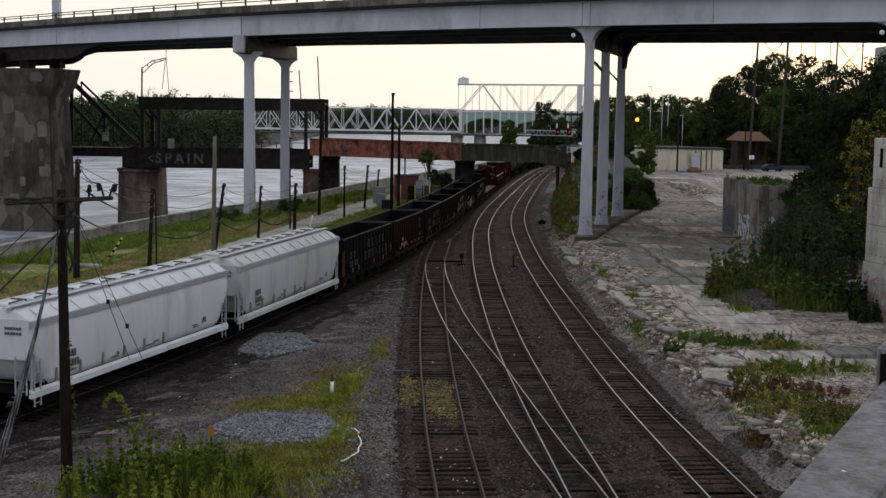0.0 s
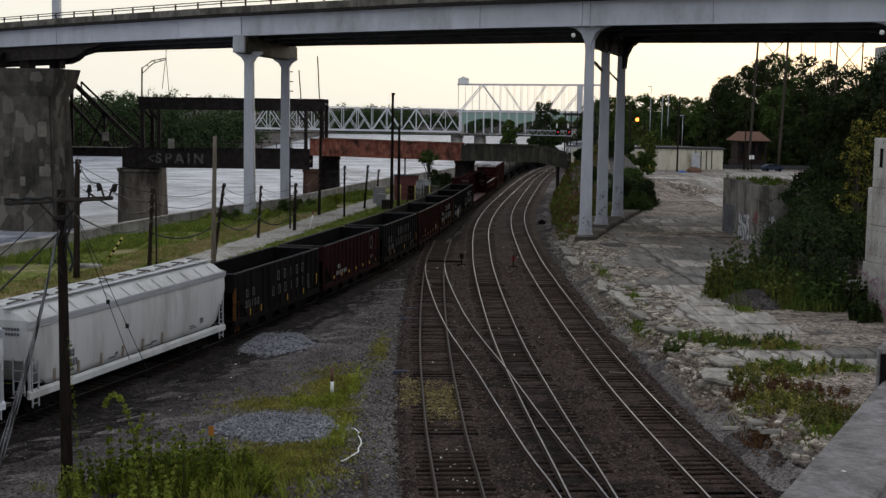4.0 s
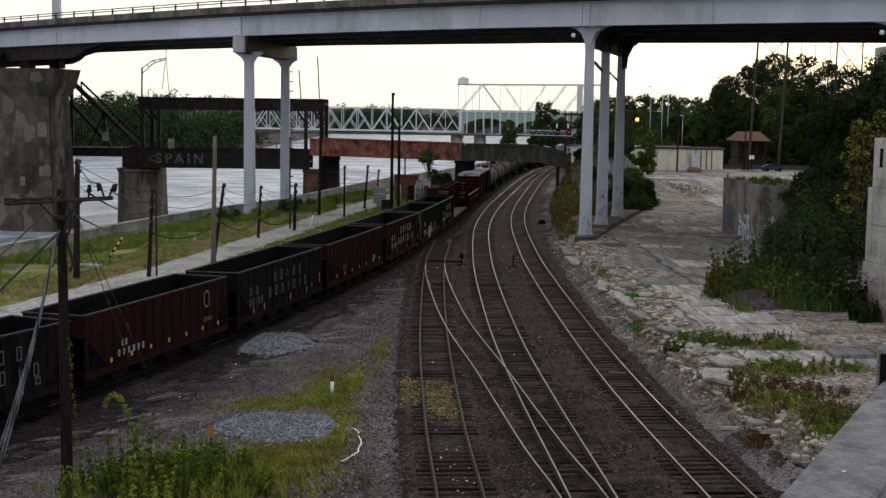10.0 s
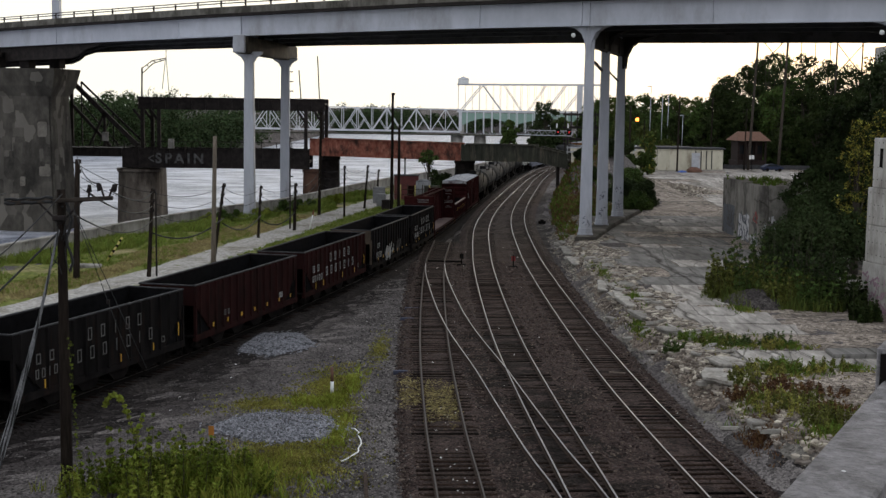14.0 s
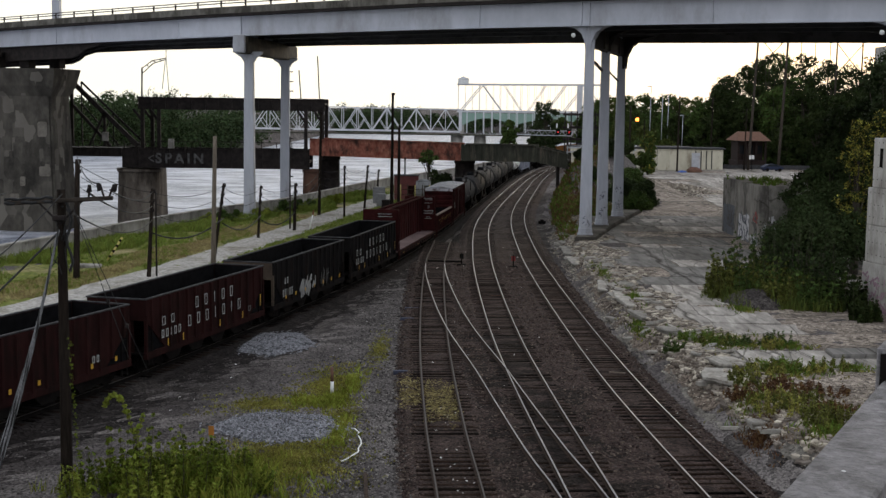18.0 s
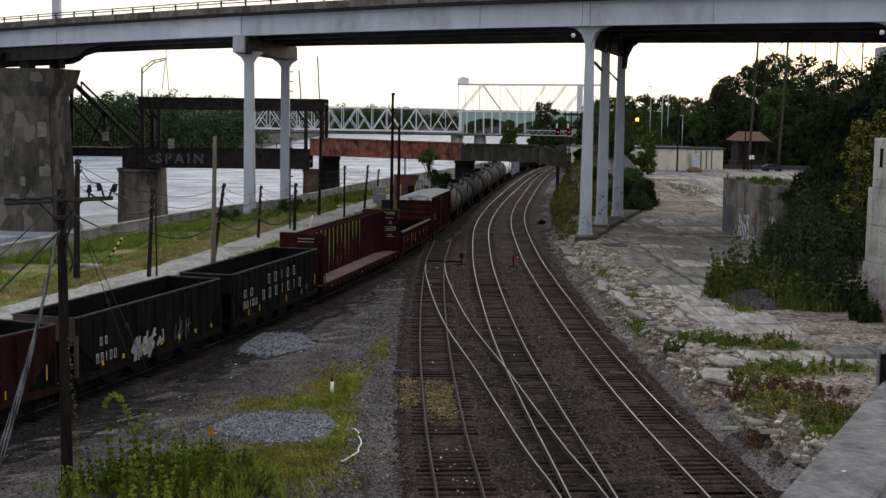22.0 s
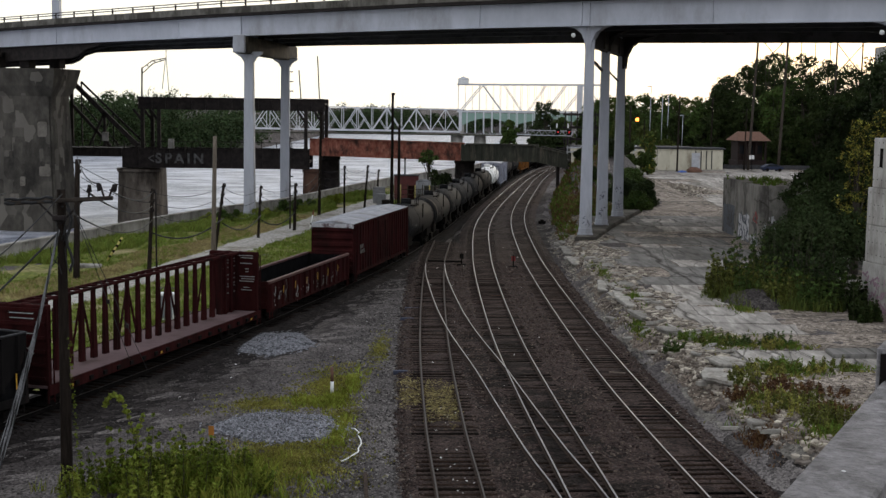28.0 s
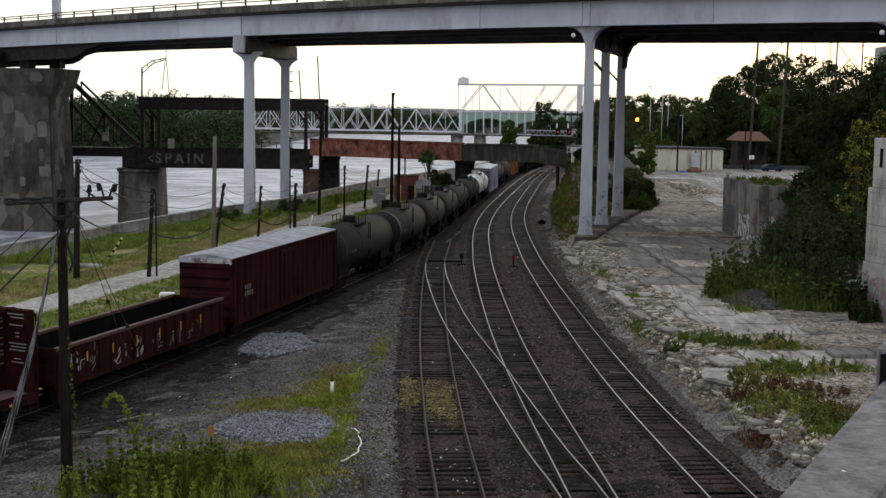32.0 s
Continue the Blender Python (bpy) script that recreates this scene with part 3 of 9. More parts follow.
def build_highway():
    root = thing("highway_bridge", pose(0, 0, 0), "long steel plate-girder highway bridge on tall painted columns", "bridge", kind="structure")

    def slab(bm, u0, u1, w0, w1, z0, z1):
        loft(bm, [[deck_pt(u, w0, z0), deck_pt(u, w1, z0), deck_pt(u, w1, z1), deck_pt(u, w0, z1)] for u in np.linspace(u0, u1, 9)])

    ends = [-170, -116, -84, -58.3, -47.1, -12.7, -1.05, -0.2, 11.95, 26.5, 40, 70]
    for a, b in zip(ends, ends[1:]):
        bm = B()
        slab(bm, a + 0.02, b - 0.02, -0.02, 0.02, 0.0, 2.35)
        slab(bm, a + 0.02, b - 0.02, -0.34, 0.3, -0.09, 0.0)
        slab(bm, a + 0.02, b - 0.02, -0.25, 0.25, 2.35, 2.4)
        part("girder_plate", bm, M_STEELBLUE, root, "pale blue-grey painted web plate")
        bm = B()
        slab(bm, a - 0.06, a + 0.06, -0.12, -0.02, 0.02, 2.33)
        part("stiffener", bm, M_STEELBLUE, root)
    bm = B()
    slab(bm, -58.2, -47.2, -0.05, -0.022, 0.05, 2.3)
    part("repaint_panel", bm, M_FRESHPAINT, root, "freshly repainted paler web panel")
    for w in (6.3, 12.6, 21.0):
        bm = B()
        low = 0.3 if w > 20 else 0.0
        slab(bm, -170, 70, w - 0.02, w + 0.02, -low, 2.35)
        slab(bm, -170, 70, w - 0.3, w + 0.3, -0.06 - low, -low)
        part("girder", bm, M_UNDERDECK, root, "inner plate girder, dark paint for the deck's shade")
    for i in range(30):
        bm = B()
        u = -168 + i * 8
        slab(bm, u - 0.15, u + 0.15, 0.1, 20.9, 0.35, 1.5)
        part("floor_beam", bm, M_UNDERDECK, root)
    bm = B()
    slab(bm, -170, 70, -0.9, 21.9, 2.42, 2.72)
    part("deck", bm, M_KERB, root, "weathered concrete deck slab")
    bm = B()
    slab(bm, -170, 70, -0.95, -0.905, 2.4, 3.15)
    for w in (-0.9, 21.6):
        slab(bm, -170, 70, w, w + 0.3, 2.73, 3.15)
    part("parapet", bm, M_KERB, root, "stained concrete kerb with dark drip marks")
    # Dark strip put in for the shadow below the overhanging deck edge.
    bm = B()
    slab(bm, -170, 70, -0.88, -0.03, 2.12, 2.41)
    part("deck_edge_shade", bm, M_DARKSTEEL, root, "dark strip added for the shadow line under the deck edge")
    rail = thing("bridge_railing", pose(0, 0, 0), "thin metal handrail along the deck's edge", "railing", kind="structure")
    for z in (3.5, 3.78):
        bm = B()
        slab(bm, -170, 70, -0.8, -0.7, z, z + 0.1)
        part("rail", bm, M_DARKSTEEL, rail)
    for i in range(58):
        bm = B()
        u = -170 + i * 4.15
        slab(bm, u - 0.08, u + 0.08, -0.82, -0.68, 3.16, 3.86)
        part("post", bm, M_DARKSTEEL, rail)

    def column(name, x, y, z0, z1, r0, r1, lab, material=M_COLUMN):
        c = thing(name, pose(x, y, z0, 0, 0, 0), lab, "column", "bridge columns", "structure")
        bm = B()
        loft(bm, [[(sx * r, sy * r, z) for sx, sy in ((-1, -1), (1, -1), (1, 1), (-1, 1))] for z, r in ((0.9, r0), (z1 - z0, r1))])
        bmesh.ops.bevel(bm, geom=bm.edges[:], offset=0.06, segments=2, affect="EDGES")
        part("shaft", bm, material, c)
        for k, (w, h0, h1) in enumerate(((r0 + 0.22, -0.6, 0.2), (r0 + 0.12, 0.2, 0.5), (r0 + 0.05, 0.5, 0.95))):
            bm = B()
            box(bm, -w, w, -w, w, h0, h1, 0.04)
            part("base_plate", bm, M_PIERSTONE if k == 0 else material, c)
        return c

    for k, (x, y) in enumerate(((12.8, 115.5), (15.45, 125.4), (18.35, 135.4), (33.97, 96.6))):
        w = (Vector((x, y, 0)) - BR0).dot(W)
        u = (Vector((x, y, 0)) - BR0).dot(U)
        top = deck_pt(u, 0, 0.0)[2]
        c = column("bridge_column", x, y, LOT - 0.1, top, 0.52, 0.36, "tall tapered blue-grey steel bridge column on a concrete footing")
        rs = random.Random(70 + k)
        for zc, nn in ((1.7, 12), (3.2, 10)) if k in (1, 2) else ((1.6, 10),):
            bm = B()
            for i in range(nn):
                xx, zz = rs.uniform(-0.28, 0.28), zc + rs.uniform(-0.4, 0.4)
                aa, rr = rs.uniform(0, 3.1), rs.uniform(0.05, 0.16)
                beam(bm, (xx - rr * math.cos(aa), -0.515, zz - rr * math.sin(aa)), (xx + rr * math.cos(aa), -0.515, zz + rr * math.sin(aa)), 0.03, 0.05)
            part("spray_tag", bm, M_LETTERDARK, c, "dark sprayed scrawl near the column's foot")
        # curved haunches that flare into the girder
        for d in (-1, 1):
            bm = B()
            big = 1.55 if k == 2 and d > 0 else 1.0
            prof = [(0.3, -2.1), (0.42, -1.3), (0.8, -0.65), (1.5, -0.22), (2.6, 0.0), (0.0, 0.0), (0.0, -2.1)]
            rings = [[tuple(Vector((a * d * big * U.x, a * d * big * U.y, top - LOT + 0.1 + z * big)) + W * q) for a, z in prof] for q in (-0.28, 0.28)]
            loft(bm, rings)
            # Rear haunches get dark steel: the shade under the deck, as colour.
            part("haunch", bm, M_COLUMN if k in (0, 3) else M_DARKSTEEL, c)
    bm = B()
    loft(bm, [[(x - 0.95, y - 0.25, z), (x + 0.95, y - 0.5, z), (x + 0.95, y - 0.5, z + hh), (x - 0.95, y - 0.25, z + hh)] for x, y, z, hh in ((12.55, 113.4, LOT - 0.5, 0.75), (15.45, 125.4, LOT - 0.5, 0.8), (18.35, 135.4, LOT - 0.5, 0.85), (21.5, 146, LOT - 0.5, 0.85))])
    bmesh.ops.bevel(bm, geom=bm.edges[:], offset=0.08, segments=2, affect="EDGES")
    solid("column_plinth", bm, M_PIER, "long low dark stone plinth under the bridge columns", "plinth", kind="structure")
    # cross girder over the bank pier's three columns, coloured dark for the deck's shade
    cross = thing("cross_girder", pose(0, 0, 0), "cross girder over the bank columns, painted dark for the deck's shade", "beam", kind="structure")
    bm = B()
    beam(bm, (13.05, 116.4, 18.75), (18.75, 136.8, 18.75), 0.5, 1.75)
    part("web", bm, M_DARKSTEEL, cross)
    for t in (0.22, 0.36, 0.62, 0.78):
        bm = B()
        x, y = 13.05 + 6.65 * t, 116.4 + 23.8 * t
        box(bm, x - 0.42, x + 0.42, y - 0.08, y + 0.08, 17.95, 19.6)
        part("stiffener", bm, M_CAPSHADE, cross)
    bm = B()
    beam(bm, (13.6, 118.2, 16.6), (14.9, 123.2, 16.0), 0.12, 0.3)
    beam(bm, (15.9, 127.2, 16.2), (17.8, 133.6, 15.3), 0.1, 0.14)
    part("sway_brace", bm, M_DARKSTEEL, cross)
    # river-side bent: two columns under a cap beam
    for x, y, zt in ((-22.1, 146.4, 18.2), (-20.2, 164.0, 18.0)):
        column("bridge_column", x, y, -0.5, zt, 0.62, 0.5, "tall blue-grey steel column standing in riverside grass")
    cap = thing("cap_beam", pose(0, 0, 0), "heavy grey cap beam across two bridge columns", "beam", kind="structure")
    bm = B()
    beam(bm, (-22.6, 143.9, 19.0), (-19.7, 167.5, 19.0), 1.3, 1.9)
    bmesh.ops.bevel(bm, geom=bm.edges[:], offset=0.12, segments=2, affect="EDGES")
    part("beam", bm, M_CAPSHADE, cap)
    # The beam's sides are coloured as shaded, this end block as lit.
    bm = B()
    box(bm, -23.4, -22.1, 143.0, 144.0, 18.1, 20.05, 0.08)
    part("end_block", bm, M_STEELBLUE, cap, "cap beam's end block, paler copy for the light on it")
    for x, y in ((-22.1, 146.4), (-20.2, 164.0)):
        for d in (-1, 1):
            bm = B()
            prof = [(0.35, -2.0), (0.5, -1.1), (0.85, -0.5), (1.5, -0.1), (1.5, 0.15), (0.0, 0.15), (0.0, -2.0)]
            loft(bm, [[(x + d * a, y + q, 18.2 + z) for a, z in prof] for q in (-0.4, 0.4)])
            part("gusset", bm, M_COLUMN, cap)
    for k in range(14):
        bm = B()
        beam(bm, (-19.55, 163.7, 1.0 + k * 1.2), (-19.2, 163.5, 1.0 + k * 1.2), 0.25, 0.12)
        part("climbing_rung", bm, M_DARKSTEEL, cap)
    for k in range(4):
        bm = B()
        t = 0.08 + 0.28 * k
        x, y = -22.6 + 2.9 * t, 143.9 + 23.6 * t
        box(bm, x - 0.35, x + 0.35, y - 0.35, y + 0.35, 19.95, 20.4)
        part("bearing", bm, M_DARKSTEEL, cap)
    # members of the main span that rise over the deck
    for a, c, wd in (((-88.5, 3, 2.7), (-88.5, 3, 30), 1.0), ((-96, 3, 8.5), (-80, 3, 24), 0.6)):
        bm = B()
        beam(bm, deck_pt(*a), deck_pt(*c), wd, wd)
        part("main_span_member", bm, M_STEELBLUE, root, "pale painted member of the main span")
    for u, z in ((-46.0, -0.35), (-1.6, -0.9), (26.4, -0.9)):
        bm = B()
        bmesh.ops.create_uvsphere(bm, u_segments=10, v_segments=6, radius=0.2, matrix=Matrix.Translation(deck_pt(u, -0.45, z)))
        part("marker_lamp", bm, M_WHITE, root, "small round white marker lamp")
    bm = B()
    beam(bm, deck_pt(11.5, -1.6, 3.1), deck_pt(14.0, -0.6, 3.3), 0.3, 0.12)
    part("lamp_bracket", bm, M_ROOFTIN, root)
    # great river pier
    pier = thing("river_pier", pose(-62.0, 178, 0, 0, 0, -8), "massive dark concrete river pier patched with pale repairs", "bridge pier", kind="structure")
    bm = B()
    loft(bm, [[(-11.5 - k, -3 - k, z), (9.6 + k, -3 - k, z), (9.6 + k, 3 + k, z), (-11.5 - k, 3 + k, z)] for z, k in ((-9, 0.9), (14.0, 0.0))])
    bmesh.ops.bevel(bm, geom=bm.edges[:], offset=0.3, segments=2, affect="EDGES")
    part("shaft", bm, M_PIER, pier)
    bm = B()
    loft(bm, [[(-11.5 - k, -3 - k, z), (9.6 + k, -3 - k, z), (9.6 + k, 3 + k, z), (-11.5 - k, 3 + k, z)] for z, k in ((13.2, 0.04), (14.6, 0.7), (16.9, 1.2))])
    part("cap", bm, M_PIER, pier, "flared pier cap in dark stained concrete")
    for k in range(5):
        bm = B()
        x = -7.9 + k * 4.3
        box(bm, x - 0.75, x + 0.75, -1, 1, 17.0, 18.6, 0.1)
        rod(bm, (x, -0.2, 18.4), (x, -0.2, 19.2), 0.95, 10)
        part("bearing", bm, M_DARKSTEEL, pier)
    rng = random.Random(14)
    for k in range(12):
        bm = B()
        x, z = rng.uniform(-8, 9.2), rng.uniform(-2.5, 11.5)
        w, hh = rng.uniform(0.5, 1.3), rng.uniform(0.6, 1.7)
        y = -3.04 - 0.9 * (14 - z) / 23
        q = [(x + w * math.cos(a) * rng.uniform(0.8, 1.1), z + hh * math.sin(a) * rng.uniform(0.8, 1.1)) for a in np.linspace(0, 2 * math.pi, 13)[:-1]]
        q = [(max(min(px, x + w * 0.62), x - w * 0.62), max(min(pz, z + hh * 0.62), z - hh * 0.62)) for px, pz in q]
        loft(bm, [[(a, y + d, b) for a, b in q] for d in (-0.03, 0.25)])
        part("repair_patch", bm, M_PATCH, pier, "pale mortar repair patch")
    # the girders deepen over the pier, in dark steel for the deck's shade
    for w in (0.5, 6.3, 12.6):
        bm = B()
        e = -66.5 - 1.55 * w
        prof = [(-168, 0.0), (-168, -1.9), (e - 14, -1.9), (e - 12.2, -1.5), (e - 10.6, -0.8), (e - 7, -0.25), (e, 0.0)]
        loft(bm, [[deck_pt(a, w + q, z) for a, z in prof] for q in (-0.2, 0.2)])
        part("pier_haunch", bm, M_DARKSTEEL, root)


# ---- old double-deck bridge behind ----
def build_old_bridge():
    b = thing("old_railway_bridge", pose(0, 0, 0), "old double-deck girder bridge of dark, red and green spans", "bridge", kind="structure")

    def span(name, a, c, z0, z1, w, material, label="", panels=0, fall=0.0):
        """A plate girder span with flanges and stiffeners from a to c."""
        a, c = Vector((*a, 0)), Vector((*c, 0))
        d = (c - a).normalized()
        n = Vector((-d.y, d.x, 0))
        L = (c - a).length
        m = Matrix(((d.x, n.x, 0, a.x), (d.y, n.y, 0, a.y), (-fall / L, 0, 1, 0), (0, 0, 0, 1)))
        for side in (0, w):
            bm = B()
            box(bm, 0, L, side - 0.03, side + 0.03, z0 + 0.05, z1 - 0.05)
            box(bm, 0, L, side - 0.25, side + 0.25, z0, z0 + 0.05)
            box(bm, 0, L, side - 0.25, side + 0.25, z1 - 0.05, z1)
            bm.transform(m)
            g = part(name, bm, material, b, label)
            for i in range(panels + 1):
                bm = B()
                x = L * i / max(panels, 1)
                box(bm, x - 0.06, x + 0.06, side - 0.2, side + 0.2, z0 + 0.06, z1 - 0.06)
                bm.transform(m)
                part("stiffener", bm, material, g)
        bm = B()
        box(bm, 0, L, 0.3, w - 0.3, z0 + 0.9, z0 + 1.2)
        bm.transform(m)
        part("span_floor", bm, M_DARKSTEEL, b)

    span("shallow_girder", (-82, 186), (-46.7, 186.5), 4.75, 6.0, 6, M_DARKSTEEL, "shallow black girder beside the great pier", 12)
    span("dark_girder", (-46.5, 186.5), (-19.6, 187), 3.2, 6.0, 6, M_DARKSTEEL, "black lower girder with faded painted marks", 12)
    for x, z, w, h in ((-48.9, 7.0, 0.85, 1.25), (-39.4, 6.05, 0.8, 1.35)):
        bm = B()
        box(bm, x - w / 2, x + w / 2, 185.9, 186.5, z, z + h, 0.03)
        part("deck_cabinet", bm, M_CONC, b, "small pale box on the lower deck")
    span("red_girder", (-19.4, 187.0), (2.3, 184.5), 5.25, 7.7, 6, M_REDSTEEL, "rust-red plate girder", 7, 0.42)
    span("green_girder", (2.5, 184.5), (13.0, 183.2), 4.85, 7.2, 6, M_GREENSTEEL, "weathered dark green plate girder", 8)
    span("end_girder", (13.1, 183.2), (17.4, 182.4), 4.85, 7.0, 6, M_GREENSTEEL, "sloping end panel of the girder", 3, 0.9)
    # upper deck
    span("upper_girder", (-44.5, 188), (-17.5, 188.5), 11.6, 13.4, 7, M_DARKSTEEL, "dark upper-deck girder", 14)
    for x, y in ((-44, 188), (-41.6, 188), (-20.2, 188), (-17.8, 188)):
        for k in ((0.3, 6.7) if x in (-44, -17.8) else (0.3,)):
            bm = B()
            beam(bm, (x, y + k, 5.0), (x, y + k, 11.8), 0.5, 0.5)
            beam(bm, (x + 0.2, y + k, 9.6), (x - 1.3 if x < -30 else x - 1.2, y + k, 11.6), 0.25, 0.35)
            part("upper_post", bm, M_DARKSTEEL, b)
    # broken truss end that slopes down from the great pier
    for y in (187.5, 192.5):
        for a, c, wd in (((-54, 15.5), (-44.5, 6.3), 0.62), ((-54, 6.2), (-54, 15.5), 0.4), ((-54, 12.2), (-48.5, 6.2), 0.42), ((-49.3, 11.0), (-49.3, 6.2), 0.35), ((-51.5, 6.3), (-49.3, 11.0), 0.3)):
            bm = B()
            slim = 1.0 if y < 190 else 0.45
            beam(bm, (a[0], y, a[1]), (c[0], y, c[1]), 0.5 * slim, wd * slim)
            part("truss_member", bm, M_DARKSTEEL, b)
    # side railing on the lower deck
    for i in range(22):
        bm = B()
        x = -66 + i * 2.2
        beam(bm, (x, 186.2, 6.0), (x, 186.2, 7.0), 0.1, 0.1)
        part("rail_post", bm, M_DARKSTEEL, b)
    bm = B()
    beam(bm, (-66, 186.2, 7.0), (-19.8, 186.6, 7.0), 0.08, 0.08)
    part("handrail", bm, M_DARKSTEEL, b)
    # sprayed word on the dark girder
    cu = bpy.data.curves.new("sprayed_word", "FONT")
    cu.body, cu.size, cu.extrude, cu.offset, cu.space_character = "SPAIN", 2.0, 0.01, 0.055, 1.42
    tmp = new("sprayed_word", cu)
    me = bpy.data.meshes.new_from_object(tmp.evaluated_get(bpy.context.evaluated_depsgraph_get()))
    bpy.data.objects.remove(tmp)
    me.materials.clear()
    me.materials.append(M_SPRAY)
    word = new("sprayed_word", me)
    word.parent = b
    word.matrix_basis = pose(-41.6, 185.62, 3.95, 90, 0, 0)
    tagged(word, "faded pale sprayed capital letters")
    for x, d in ((-42.6, 1), (-32.6, -1)):
        bm = B()
        for z in (4.15, 5.05):
            beam(bm, (x + d * 0.8, 185.65, z), (x, 185.65, 4.6), 0.03, 0.16)
        part("sprayed_arrow", bm, M_SPRAY, b)
    # piers
    for x, y, r, z1, material in ((-44.9, 189.5, 3.1, 3.0, M_PIERSTONE), (-19.4, 188.6, 1.3, 3.2, M_PIERRUST), (-16.9, 190.5, 1.55, 5.0, M_DARKSTEEL), (3.0, 187, 1.5, 4.9, M_DARKSTEEL)):
        p = thing("bridge_pier", pose(x, y, 0), "stained round river pier under the old bridge" if r > 2.5 else "dark iron and masonry pier under the old bridge", "bridge pier", "old bridge piers", "structure")
        bm = B()
        rod(bm, (0, 0, -9), (0, 0, z1 - 0.5), r * 1.06, 28, r * 0.94)
        part("shaft", bm, material, p)
        bm = B()
        rod(bm, (0, 0, z1 - 0.5), (0, 0, z1), r * 1.02, 28)
        part("coping", bm, material, p)
        if r > 2.5:
            bm = B()
            rod(bm, (0, 5.5, -9), (0, 5.5, z1 - 0.2), r * 1.0, 24, r * 0.9)
            box(bm, -r * 0.9, r * 0.9, 0, 5.5, -9, z1 - 0.25)
            part("rear_shaft", bm, material, p)
            for k in (-1.2, 1.2):
                bm = B()
                rod(bm, (k, -0.5, z1), (k, -0.5, z1 + 0.9), 0.5, 10)
                part("bearing", bm, M_DARKSTEEL, p)
    # post beside the main track and catenary mast on the upper deck
    bm = B()
    beam(bm, (16.2, 183.4, -0.6), (16.2, 183.4, 5.0), 0.45, 0.45)
    part("end_post", bm, M_DARKSTEEL, b)
    mast = thing("hanger_mast", pose(0, 0, 0), "thin black mast with a bent lattice arm on the upper deck", "mast")
    bm = B()
    rod(bm, (-44, 188, 13.4), (-43.9, 188, 17.6), 0.12, 6)
    part("pole", bm, M_DARKSTEEL, mast)
    bm = B()
    for a, c in (((-44, 17.4), (-42.4, 18.6)), ((-42.4, 18.6), (-40.4, 19.0)), ((-43.8, 16.8), (-42.3, 18.2)), ((-42.3, 18.2), (-40.4, 18.8)), ((-43.2, 18.0), (-42.9, 17.6)), ((-42.4, 18.6), (-41.8, 18.35)), ((-41.4, 18.8), (-41.0, 18.6))):
        beam(bm, (a[0], 188, a[1]), (c[0], 188, c[1]), 0.1, 0.12)
    part("arm", bm, M_DARKSTEEL, mast)
    bm = B()
    for a, c in (((-40.4, 23.5), (-40.4, 19.0)), ((-40.4, 19.0), (-40.0, 13.5)), ((-40.5, 18.8), (-41.0, 14.5))):
        rod(bm, (a[0], 188, a[1]), (c[0], 188, c[1]), 0.05, 5)
    part("hanger", bm, M_WIRE, mast)
    for x, z0, z1 in ((-21.0, 13.4, 17.5), (-18.3, 13.4, 19.6)):
        bm = B()
        rod(bm, (x, 189, z0), (x - 0.3, 189, z1), 0.09, 6)
        solid("thin_mast", bm, M_DARKSTEEL, "thin dark mast on the old bridge's upper deck", "mast")


